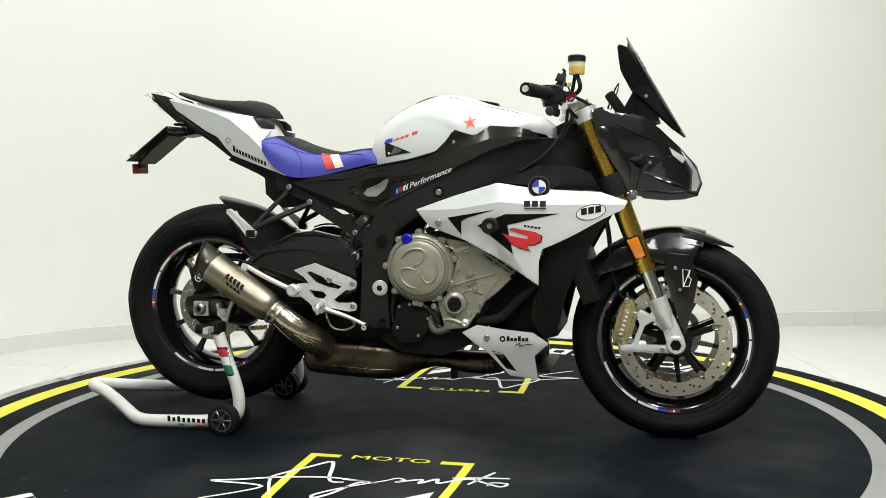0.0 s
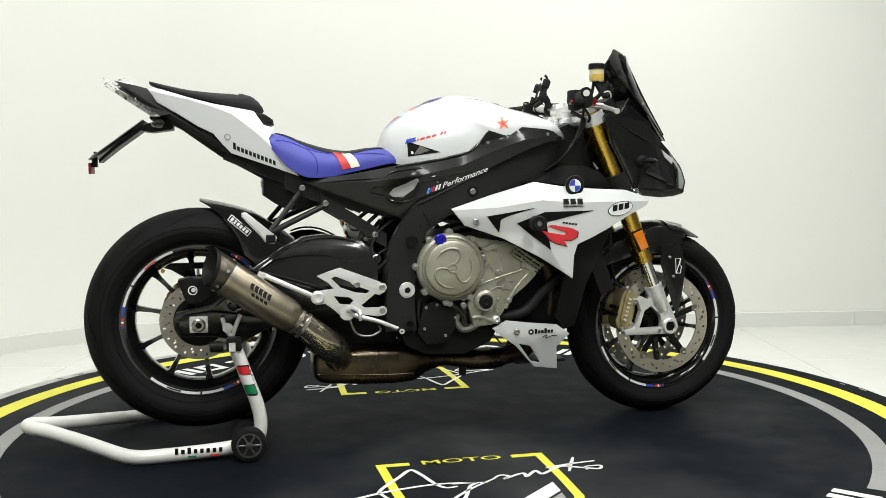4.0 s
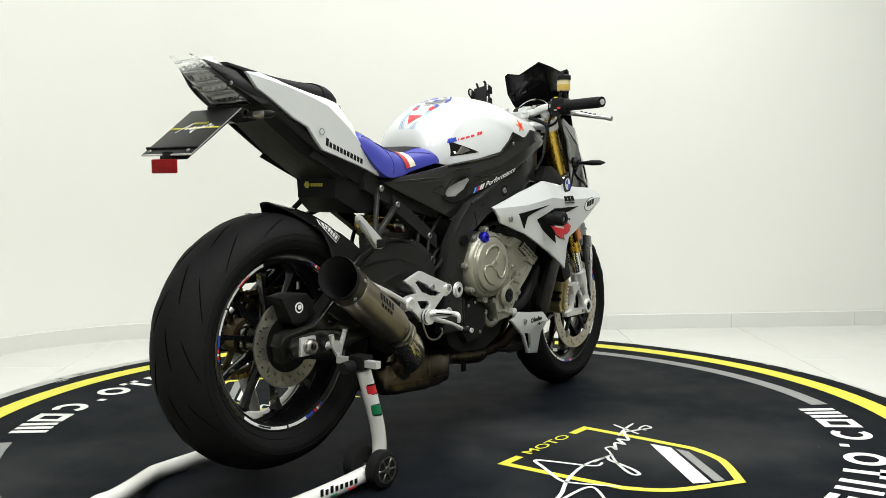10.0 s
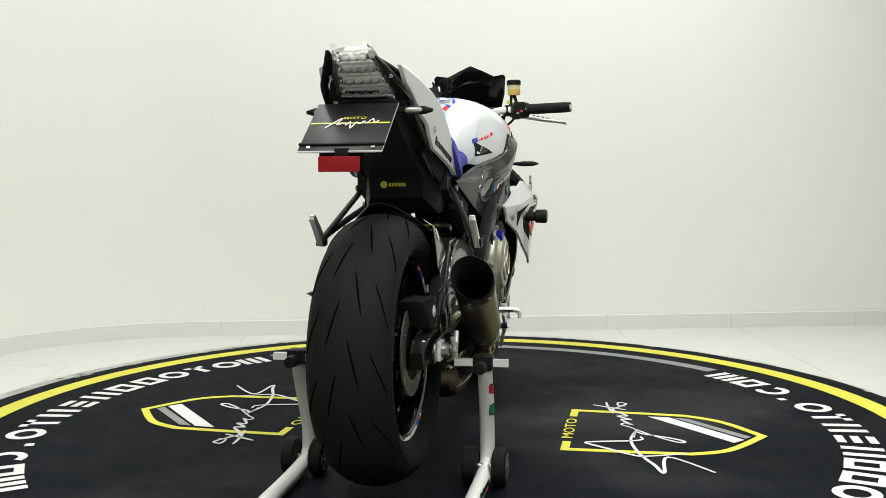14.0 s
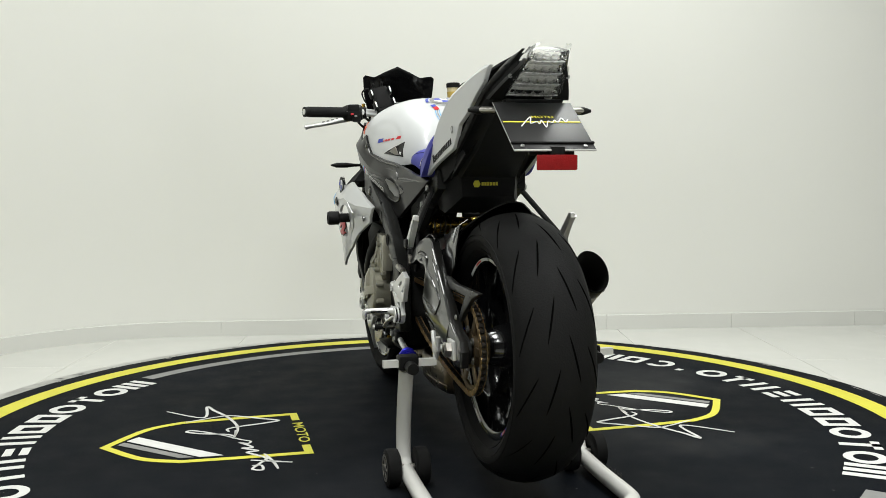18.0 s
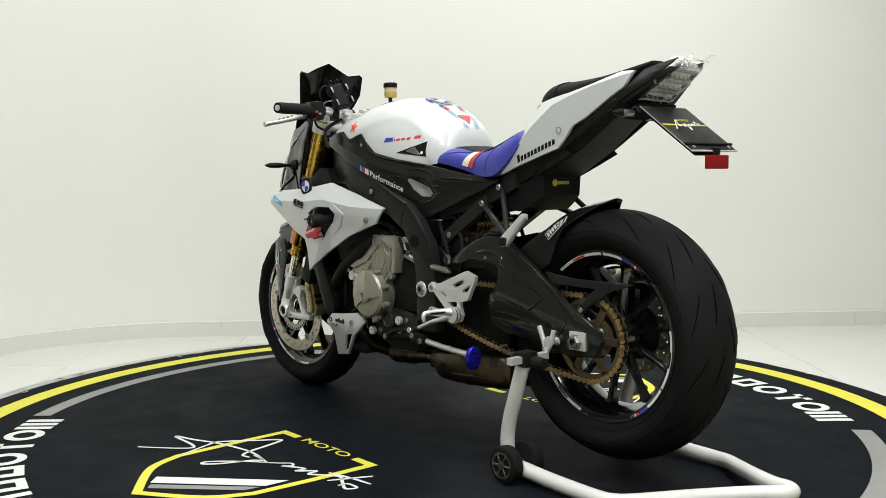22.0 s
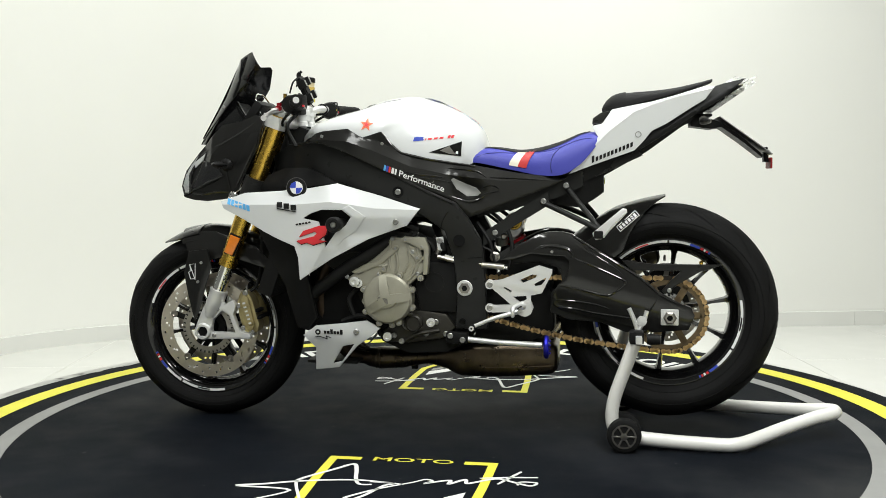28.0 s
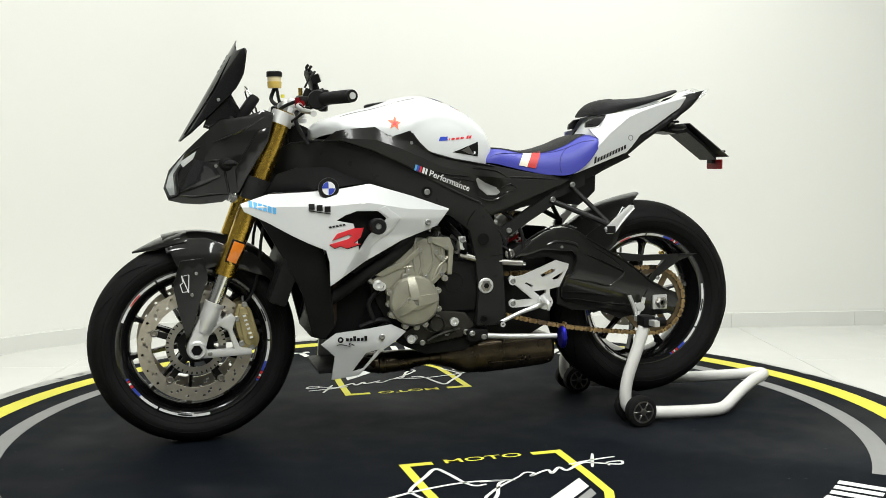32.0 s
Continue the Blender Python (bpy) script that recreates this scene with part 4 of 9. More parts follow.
def hug_y(x, z):
    return 0.112 * max(0.0, min(1.0, (HUG(x)[0] + 0.002 - z) / 0.044)) ** 0.5
for s in (1, -1):
    b = panel([(-0.432, 0.545), (-0.50, 0.596), (-0.55, 0.626), (-0.60, 0.645), (-0.634, 0.652), (-0.612, 0.628), (-0.592, 0.595), (-0.575, 0.548), (-0.53, 0.51), (-0.49, 0.52)], lambda x, z: 0.1125, 0.004, bevel=0.001, side=s, fine=0.03)
    P("mudguard_flank", b, M_CARBON, hug, at=(0.709, 0, -0.357))
    c, d, n = Vector((-0.588, 0.633)), Vector((-0.056, 0.049)).normalized(), Vector((0.049, 0.056)).normalized()
    def patch(l, w, u=0.0):
        return [tuple(c + d * (u + p * l) + n * q * w) for p, q in ((-1, -1), (1, -1), (1, 1), (-1, 1))]
    P("mudguard_badge", panel(patch(0.036, 0.0095), lambda x, z: hug_y(x, z) + 0.0012, 0.002, bevel=0, side=s, fine=0.02), M_DECWHT, hug, "black badge with a white border", at=(0.709, 0, -0.357))
    P("badge_field", panel(patch(0.0342, 0.0078), lambda x, z: hug_y(x, z) + 0.0018, 0.002, bevel=0, side=s, fine=0.02), M_DECBLK, hug, at=(0.709, 0, -0.357))
    for k in range(6):
        P("badge_mark", panel(patch(0.0035, 0.0050, -0.026 + 0.0104 * k), lambda x, z: hug_y(x, z) + 0.0026, 0.002, bevel=0, side=s, fine=0.02), M_DECWHT, hug, at=(0.709, 0, -0.357))
# chain-side arm of the hugger on the left
b = panel([(-0.570, 0.522), (-0.66, 0.511), (-0.855, 0.510), (-0.79, 0.489), (-0.728, 0.451), (-0.695, 0.424), (-0.684, 0.434), (-0.708, 0.462), (-0.738, 0.491), (-0.60, 0.492)], lambda x, z: 0.128, 0.012, bevel=0.003, side=1)
P("mudguard_arm", b, M_SATIN, None, "carbon chain guard arm")
bolts([(-0.705, 0.139, 0.437)], 1, mesh=BOLT)
# bright rolled edges of the swingarm's hump
P("hump_edge", tube([(x, -0.131, z) for x, z in ((-0.225, 0.552), (-0.262, 0.579), (-0.345, 0.597), (-0.405, 0.591), (-0.470, 0.563))], 0.0026, 8), M_CARBON3)
P("hump_edge", tube([(x, 0.1185, z) for x, z in ((-0.225, 0.535), (-0.273, 0.570), (-0.325, 0.599), (-0.363, 0.610), (-0.400, 0.610), (-0.432, 0.601))], 0.0028, 8), M_CARBON3)
P("hump_fold", tube([(x, arm_y(x, z) - 0.002, z) for x, z in ((-0.318, 0.552), (-0.350, 0.561), (-0.390, 0.560), (-0.425, 0.548), (-0.436, 0.520))], [0.001, 0.006, 0.007, 0.006, 0.001], 8), M_CARBON2, cl)
# black slab added ahead of the rear tyre, standing in for the dark linkage gap
P("gap_filler", slab([(-0.15, 0.43), (-0.20, 0.47), (-0.33, 0.47), (-0.370, 0.41), (-0.374, 0.30), (-0.30, 0.262), (-0.13, 0.262)], -0.055, 0.055, 0.01), M_ENGDARK, None, "added black slab filling the dark gap at the linkage")
# rear shock with gold canister behind the frame leg
sh = P("shock_absorber", tube([(-0.30, 0.0, 0.47), (-0.235, 0.0, 0.60)], 0.022, 16, straight=True), M_STEEL, None, "rear shock absorber")
P("spring", tube([(-0.30 + 0.065 * k / 60 + 0.033 * math.cos(k * 0.75) * 0.9, 0.033 * math.sin(k * 0.75), 0.47 + 0.13 * k / 60 - 0.4 * 0.033 * math.cos(k * 0.75)) for k in range(61)], 0.005, 6, 2), M_DECRED, sh, "red coil spring")
P("reservoir", lathe([(0, -0.060), (0.019, -0.060), (0.0215, -0.056), (0.0215, 0.034), (0.0245, 0.036), (0.0255, 0.040), (0.0255, 0.082), (0.023, 0.087), (0.019, 0.087), (0.017, 0.083), (0, 0.083)], 32, m=Matrix.Translation((-0.256, 0.0, 0.630))), M_GOLD, sh, "gold shock reservoir")
for y in (0.038, 0.052, 0.066, 0.083):
    P("canister_ring", lathe([(0.0245, -0.002), (0.0268, -0.002), (0.0268, 0.002), (0.0245, 0.002), (0.0245, -0.002)], 32, m=Matrix.Translation((-0.256, y, 0.630))), M_STEEL, sh)
P("canister_end", lathe([(0, 0), (0.020, 0), (0.0225, 0.004), (0.0225, 0.030), (0.017, 0.034), (0, 0.034)], 28, m=Matrix.Translation((-0.256, -0.060, 0.630)) @ facing(-1)), M_STEEL, sh)
for s in (1, -1):
    P("adjuster", lathe([(0, 0), (0.010, 0), (0.010, 0.012), (0.006, 0.016), (0, 0.016)], 16, m=Matrix.Translation((-0.226, s * 0.075, 0.585)) @ facing(s)), M_STEEL, sh)
    P("shock_collar", lathe([(0.012, 0), (0.019, 0), (0.019, 0.03), (0.012, 0.03)], 20, m=Matrix.Translation((-0.215, s * 0.045, 0.560)) @ facing(s) @ Matrix.Rotation(radians(70), 4, "X")), M_ALU, sh)
P("shock_head", lathe([(0, -0.04), (0.03, -0.04), (0.034, -0.03), (0.034, 0.03), (0.03, 0.04), (0, 0.04)], 24, m=Matrix.Translation((-0.245, 0.0, 0.61))), M_ALU, sh)

# -- main frame --
FRAME = [(0.44, 0.868), (0.316, 0.874), (0.229, 0.845), (0.115, 0.792), (-0.011, 0.728), (-0.095, 0.690), (-0.132, 0.645), (-0.168, 0.58), (-0.176, 0.50), (-0.186, 0.318), (-0.09, 0.318), (-0.097, 0.43),
         (-0.085, 0.531), (-0.062, 0.607), (0.0, 0.652), (0.12, 0.69), (0.23, 0.745), (0.40, 0.745), (0.48, 0.76), (0.51, 0.83)]
def frame_y(x, z):
    return 0.165 + 0.035 * min(1, max(0, (z - 0.5) / 0.2)) - 0.9 * max(0, x - 0.16) ** 1.6
for s in (1, -1):
    fr = P("frame_beam", panel(FRAME, frame_y, 0.035, bevel=0.007, side=s, fine=0.05), M_FRAME, None, "black cast aluminium frame beam")
    bolts([(0.07, frame_y(0.07, 0.722), 0.722)], s, fr, BOLT_L)
    P("pivot_washer", disc(0.0235, 0.004, (0, 0, 0), 32, m=None), M_SILVER, fr, "silver pivot washer", Matrix.Translation((-0.119, s * 0.164, 0.439)) @ facing(s))
    P("pivot_bolt", lathe([(0.009, 0.004), (0.017, 0.004), (0.017, 0.008), (0.009, 0.009), (0.009, 0.004)], 6 if s > 0 else 28), M_STEEL if s > 0 else M_SILVER, fr, at=Matrix.Translation((-0.119, s * 0.164, 0.439)) @ facing(s))
    P("pivot_bore", lathe([(0, 0.0042), (0.0095, 0.0042), (0.0095, 0.0060), (0, 0.0056)], 6), M_DECBLK, fr, at=Matrix.Translation((-0.119, s * 0.164, 0.439)) @ facing(s))
    # the hole is a black disc on the beam, its shade in the colour
    P("frame_hole", lathe([(0, 0.0), (0.0165, 0.0), (0.0175, 0.001), (0.0165, 0.0018), (0, 0.0012)], 28), M_INLET, fr, "black disc painted in for a hole", at=Matrix.Translation((-0.106, s * (frame_y(-0.106, 0.595) + 0.0004), 0.580)) @ facing(s))
    P("frame_plug", lathe([(0, 0), (0.013, 0), (0.013, 0.004), (0.009, 0.004), (0.008, 0.001), (0, 0.001)], 24), M_BLACK, fr, at=Matrix.Translation((-0.112, s * 0.164, 0.338)) @ facing(s))
    P("beam_edge", tube([(x, s * (frame_y(x, z) - 0.001), z) for x, z in ((0.42, 0.866), (0.316, 0.870), (0.229, 0.841), (0.115, 0.788), (-0.011, 0.724), (-0.092, 0.688))], 0.0042, 8), M_FRAME, fr)
    # joints between the cast pieces
    P("frame_seam", tube([(x, s * (frame_y(x, z) + 0.0002), z) for x, z in ((-0.076, 0.664), (-0.066, 0.650), (-0.057, 0.633), (-0.054, 0.618))], 0.0013, 6), M_INLET, fr)
P("frame_seam", tube([(x, frame_y(x, z) + 0.0002, z) for x, z in ((-0.130, 0.528), (-0.155, 0.530), (-0.172, 0.531))], 0.0012, 6), M_INLET, fr)
for s in (1, -1):
    P("bolt_recess", lathe([(0.0095, 0), (0.0155, 0), (0.0165, 0.0012), (0.0155, 0.0018), (0.0095, 0.0006)], 24), M_INLET, fr, at=Matrix.Translation((0.07, s * (frame_y(0.07, 0.722) - 0.0006), 0.722)) @ facing(s))
P("steering_head", lathe([(0, -0.10), (0.045, -0.10), (0.045, 0.10), (0, 0.10)], 32, m=Matrix.Translation((0.455, 0, 0.83)) @ Matrix.Rotation(radians(-21), 4, "Y") @ Matrix.Rotation(radians(90), 4, "X")), M_FRAME, None, "black steering head")
P("airbox", box(0.34, 0.26, 0.16, (0.17, 0, 0.76), 0.03), M_BLACK, None, "black airbox under the tank")

# -- tank and side covers --
TANK = curve_of([(-0.168, 0.868, 0.835, 0.075), (-0.155, 0.905, 0.812, 0.100), (-0.116, 0.942, 0.800, 0.130), (-0.047, 0.980, 0.806, 0.165), (0.02, 1.003, 0.818, 0.186), (0.06, 1.008, 0.832, 0.196),
                 (0.12, 1.001, 0.868, 0.202), (0.207, 0.973, 0.888, 0.198), (0.30, 0.948, 0.893, 0.168), (0.356, 0.930, 0.885, 0.128), (0.386, 0.905, 0.872, 0.095)])
TANK_CREASE = curve_of([(-0.17, 0.775), (-0.112, 0.827), (-0.099, 0.868), (-0.074, 0.909), (-0.033, 0.937), (0.016, 0.945), (0.065, 0.934), (0.106, 0.915), (0.131, 0.897), (0.17, 0.85), (0.39, 0.70)])


def flank_dish(x, z):
    """How far each flank is pressed in below its crease."""
    d = min(1.0, max(0.0, (TANK_CREASE(x)[0] - z) / 0.022))
    return 0.0035 * d * d * (3 - 2 * d)


def tank_y(x, z):
    top, low, w = TANK(x)
    v = min(1, max(0, (z - low) / (top - low)))
    return w * (1 - v ** 2.55) ** (1 / 2.55) - flank_dish(x, z)


def tank_ring(x):
    return [(x, math.copysign(max(0.0, abs(y) - flank_dish(x, z)), y), z) for _, y, z in dome_ring(x, *TANK(x), n=2.55, count=64)]


xs = [-0.168 + 0.554 * k / 90 for k in range(91)]
tk = P("fuel_tank", loft([tank_ring(x) for x in xs]), M_WHITE, None, "pearl white fuel tank with dished flanks", sharp=60)


COVER = [(-0.411, 0.757), (-0.269, 0.775), (-0.15, 0.797), (-0.123, 0.802), (-0.02, 0.818), (0.06, 0.838), (0.10, 0.874), (0.118, 0.897), (0.150, 0.887), (0.176, 0.880), (0.219, 0.907), (0.296, 0.902), (0.325, 0.896), (0.362, 0.868), (0.316, 0.870), (0.229, 0.841),
         (0.115, 0.788), (-0.011, 0.724), (-0.095, 0.686), (-0.131, 0.645), (-0.25, 0.690), (-0.383, 0.742)]
COVER_BASE = curve_of([(-0.42, 0.122), (-0.3, 0.142), (-0.15, 0.166), (0.0, 0.194), (0.10, 0.209), (0.2, 0.210), (0.3, 0.185), (0.37, 0.137)])
COVER_ROWS = [(-0.42, 0.752), (-0.23, 0.752), (-0.09, 0.768), (0.03, 0.795), (0.14, 0.842), (0.22, 0.870), (0.38, 0.880)]
COVER_LINE = broken_line(COVER_ROWS)
def cover_y(x, z):
    """A creased spar: two facets meet along a line, with a knee scoop pressed in."""
    base, ln = COVER_BASE(x)[0], COVER_LINE(x)
    y = base + 0.010 - 0.60 * max(0, z - ln) - 0.20 * max(0, ln - z)
    if z > TANK(x)[1]:
        y = max(y, tank_y(x, z) + 0.004)
    return y - 0.020 * math.exp(-((x + 0.127 - 0.6 * (z - 0.735)) / 0.032) ** 2 - ((z - 0.735) / 0.030) ** 2)
for s in (1, -1):
    cv = P("side_cover", panel(COVER, cover_y, 0.012, bevel=0.003, side=s, fine=0.017, cuts=COVER_ROWS), M_COVER, None, "lacquered carbon side cover under the tank", sharp=30)
    bolts([(0.115, cover_y(0.115, 0.862) + 0.001, 0.862), (0.30, cover_y(0.3, 0.886) + 0.001, 0.886), (-0.03, cover_y(-0.03, 0.735), 0.752)], s, cv, BOLT_S)
    # moulded ridges and the recessed knee scoop
    for pts in ([(0.060, 0.784), (0.012, 0.772), (-0.038, 0.767), (-0.098, 0.758)], [(0.005, 0.763), (-0.020, 0.760), (-0.050, 0.755), (-0.090, 0.747)], [(-0.186, 0.714), (-0.162, 0.699), (-0.128, 0.694), (-0.082, 0.708)],
                [(-0.222, 0.728), (-0.205, 0.738), (-0.192, 0.740), (-0.168, 0.730)], [(-0.222, 0.722), (-0.205, 0.720), (-0.190, 0.717), (-0.176, 0.713)], [(-0.074, 0.790), (-0.120, 0.786), (-0.160, 0.778), (-0.188, 0.760)], [(-0.36, 0.752), (-0.30, 0.757), (-0.25, 0.760), (-0.195, 0.762)]):
        P("ridge", tube([(x, s * (cover_y(x, z) + 0.0008), z) for x, z in pts], [0.0008, 0.0028, 0.0028, 0.0008], 8), M_CARBON3, cv)
    P("scoop", panel([(-0.168, 0.717), (-0.155, 0.732), (-0.120, 0.746), (-0.090, 0.761), (-0.083, 0.756), (-0.098, 0.729), (-0.126, 0.709), (-0.156, 0.708)], lambda x, z: cover_y(x, z) + 0.003, 0.006, bevel=0.002, side=s, fine=0.012), M_GREY, cv, "satin grey inlet scoop")
    P("cover_lip", tube([(x, s * (cover_y(x, z - 0.003) + 0.001), z) for x, z in ((-0.150, 0.794), (-0.123, 0.799), (-0.02, 0.815), (0.055, 0.834), (0.085, 0.856), (0.112, 0.890))], 0.0022, 8), M_CARBON3, cv)
    # dark triangular tank grip sticker
    P("tank_sticker", panel([(-0.108, 0.868), (-0.106, 0.824), (-0.018, 0.836)], lambda x, z: tank_y(x, z) + 0.0015, 0.002, bevel=0, side=s, fine=0.02), M_CARBON, tk, "dark triangular sticker")
    P("sticker_field", panel([(-0.0735, 0.8544), (-0.0475, 0.8413), (-0.0727, 0.832), (-0.091, 0.829)], lambda x, z: tank_y(x, z) + 0.0024, 0.002, bevel=0, side=s, fine=0.02), M_STEEL, tk, "grey textured field")
    P("sticker_mark", panel([(-0.098, 0.8385), (-0.093, 0.8395), (-0.0905, 0.8325), (-0.097, 0.8305)], lambda x, z: tank_y(x, z) + 0.0024, 0.002, bevel=0, side=s, fine=0.02), M_DECWHT, tk)
    # star
    st = []
    for k in range(10):
        r = (0.021 if k % 2 == 0 else 0.009)
        a = radians(90 + 36 * k + 8)
        st.append((0.162 + r * math.cos(a), 0.918 + r * math.sin(a)))
    P("star_sticker", panel(st, lambda x, z: tank_y(x, z) + 0.0015, 0.002, bevel=0, side=s, fine=0.012), M_DECORG, tk, "small orange star sticker")
    st = [(0.162 + (x - 0.162) * 0.45, 0.918 + (z - 0.918) * 0.45) for x, z in st]
    P("star_centre", panel(st, lambda x, z: tank_y(x, z) + 0.0022, 0.002, bevel=0, side=s, fine=0.012), M_DECRED, tk)
    # model mark: slanted blue and red bars in a row
    for x0, wd, hgt, mt in ((0, 0.012, 0.019, M_DECBLUE), (0.013, 0.016, 0.006, M_DECBLUE), (0.010, 0.016, 0.018, M_DECBLUE), (0.033, 0.003, 0.009, M_DECRED), (0.041, 0.011, 0.009, M_DECRED),
                            (0.057, 0.011, 0.009, M_DECRED), (0.073, 0.011, 0.009, M_DECRED), (0.095, 0.007, 0.014, M_DECRED), (0.104, 0.008, 0.013, M_DECRED)):
        q = []
        for u, v in ((x0, 0), (x0 + wd, 0), (x0 + wd + hgt * 0.25, hgt * 0.62), (x0 + hgt * 0.25, hgt * 0.62)):
            q.append((-0.113 + u, 0.861 + 0.25 * u + v) if s < 0 else (0.028 - u, 0.868 + 0.09 * u + v))
        P("mark", panel(q, lambda x, z: tank_y(x, z) + 0.0012, 0.002, bevel=0, side=s, fine=0.02), mt, tk)
    # side word mark: three colour bars, a slanted block, then the word
    slope = 0.37
    o = (-0.062, 0.716) if s < 0 else (0.110, 0.785)
    def on_cover(u, v, lift=0.0016):
        x = o[0] - s * (u + 0.25 * v) * 0.94
        z = o[1] - s * slope * u * 0.94 + v
        return x, s * (cover_y(x, z) + lift), z
    for u, wd, mt in ((0, 0.006, M_DECCYAN), (0.0075, 0.006, M_DECBLUE), (0.015, 0.006, M_DECRED), (0.024, 0.007, M_DECWHT), (0.034, 0.005, M_DECWHT)):
        q = [on_cover(u + a, v)[::2] for a, v in ((0, 0), (wd, 0), (wd, 0.016), (0, 0.016))]
        P("mark", panel(q, lambda x, z: cover_y(x, z) + 0.0015, 0.002, bevel=0, side=s), mt, cv)
    P("word", lettering("Performance", 0.137, lambda u, v: Vector(on_cover(u + 0.046, v * 0.92))), M_DECWHT, cv, "white printed word")
# printed pad and roundel on the tank's back and top
def tank_top(x, y):
    top, low, w = TANK(x)
    v = min(0.999, abs(y) / w)
    return low + (top - low) * (1 - v ** 2.55) ** (1 / 2.55)
def on_tank(pts, lift=0.002, n=10):
    b = bmesh.new()
    b.faces.new([b.verts.new((x, y, 0)) for x, y in pts])
    bmesh.ops.triangulate(b, faces=b.faces)
    for _ in range(4):
        lg = [e for e in b.edges if e.calc_length() > 0.014]
        if not lg:
            break
        bmesh.ops.subdivide_edges(b, edges=lg, cuts=1)
        bmesh.ops.triangulate(b, faces=b.faces)
    for v in b.verts:
        v.co.z = tank_top(v.co.x, v.co.y) + lift
    return b
RX, RY = -0.012, -0.008      # centre of the round emblem
pad = P("tank_pad", on_tank([(RX + 0.040 * math.cos(a), RY + 0.043 * math.sin(a)) for a in (2 * math.pi * k / 24 for k in range(24))], 0.0012), M_WHITE, tk, "printed tank pad in white, red and blue")
for s in (1, -1):
    P("pad_stripe", on_tank([(0.010, RY + s * 0.036), (0.024, RY + s * 0.024), (0.028, RY + s * 0.030), (0.0, RY + s * 0.048), (-0.03, RY + s * 0.050), (-0.028, RY + s * 0.043)], 0.0028), M_DECBLUE, tk)
    P("pad_stripe", on_tank([(-0.068, RY + s * 0.040), (-0.062, RY + s * 0.026), (-0.080, RY + s * 0.022), (-0.086, RY + s * 0.036)], 0.0028), M_DECRED, tk)
    P("pad_stripe", on_tank([(-0.050, RY + s * 0.044), (-0.048, RY + s * 0.030), (-0.062, RY + s * 0.027), (-0.066, RY + s * 0.041)], 0.0028), M_DECBLUE, tk)
    for w0, mt in ((0.036, M_DECCYAN), (0.030, M_GREY), (0.024, M_DECCYAN)):
        ln = [(-0.088, RY + s * w0), (-0.108, RY + s * (w0 + 0.003)), (-0.128, RY + s * (w0 + 0.001)), (-0.156, RY + s * (w0 - 0.012))]
        P("pad_line", on_tank(ln + [(x, y + s * 0.0022) for x, y in reversed(ln)], 0.0028), mt, tk)
    P("tank_seam", tube([(x, s * y, tank_top(x, y) + 0.0005) for x, y in ((0.385, 0.07), (0.30, 0.105), (0.20, 0.12), (0.12, 0.115), (0.08, 0.10))], 0.0009, 6), M_GREY, tk)
P("pad_wedge", on_tank([(-0.112, RY + 0.024), (-0.112, RY - 0.030), (-0.146, RY + 0.002)], 0.0028), M_DECRED, tk)
P("roundel", on_tank([(RX + 0.034 * math.cos(a), RY + 0.036 * math.sin(a)) for a in (2 * math.pi * k / 24 for k in range(24))], 0.0034), M_GREY, tk, "round blue, white and grey emblem")
for k in range(4):
    P("roundel_quarter", on_tank([(RX, RY)] + [(RX + 0.022 * math.cos(a), RY + 0.024 * math.sin(a)) for a in (math.pi / 2 * (k + j / 6) for j in range(7))], 0.0044), (M_DECBLUE, M_DECWHT)[k % 2], tk)
P("filler_cap", lathe([(0, 0), (0.05, 0), (0.05, 0.006), (0.044, 0.009), (0, 0.009)], 36, m=Matrix.Translation((0.16, 0, TANK(0.16)[0] - 0.0085)) @ Matrix.Rotation(radians(8), 4, "Y") @ Matrix.Rotation(radians(90), 4, "X")), M_BLACK, tk, "black filler cap")

# -- seats and tail --
SEAT = curve_of([(-0.505, 0.886, 0.862, 0.132), (-0.49, 0.894, 0.840, 0.144), (-0.45, 0.888, 0.796, 0.151), (-0.40, 0.868, 0.768, 0.149), (-0.33, 0.848, 0.768, 0.134), (-0.27, 0.842, 0.780, 0.116),
                 (-0.21, 0.850, 0.793, 0.115), (-0.165, 0.850, 0.803, 0.120), (-0.140, 0.836, 0.806, 0.117), (-0.122, 0.818, 0.808, 0.105)])
xs = [-0.505 + 0.383 * k / 34 for k in range(35)]
def seat_ring(x, n=3.2, lift=0.0):
    top, low, w = SEAT(x)
    return dome_ring(x, top + lift, low, w + lift, n, 26)
seat = P("rider_seat", loft([seat_ring(x) for x in xs]), M_BLUE, None, "blue leather rider seat with red and cream stripes", sharp=60)
def seat_top(x, y):
    top, low, w = SEAT(x)
    v = min(0.999, abs(y) / w)
    return low + (top - low) * (1 - v ** 3.2) ** (1 / 3.2)
def seat_side(x, z):
    top, low, w = SEAT(x)
    v = min(0.999, max(0.0, (z - low) / (top - low)))
    return w * (1 - v ** 3.2) ** (1 / 3.2)
for s in (1, -1):
    for pts in ([(-0.485, 0.872), (-0.450, 0.868), (-0.416, 0.856), (-0.390, 0.846), (-0.360, 0.838), (-0.330, 0.834)], [(-0.398, 0.848), (-0.380, 0.832), (-0.370, 0.812), (-0.368, 0.790), (-0.372, 0.774)], [(-0.262, 0.832), (-0.220, 0.834), (-0.180, 0.832), (-0.150, 0.822)]):
        P("seat_seam", tube([(x, s * (seat_side(x, z) + 0.0002), z) for x, z in pts], 0.0011, 6), M_SEAM, seat, "dark blue stitched seam")
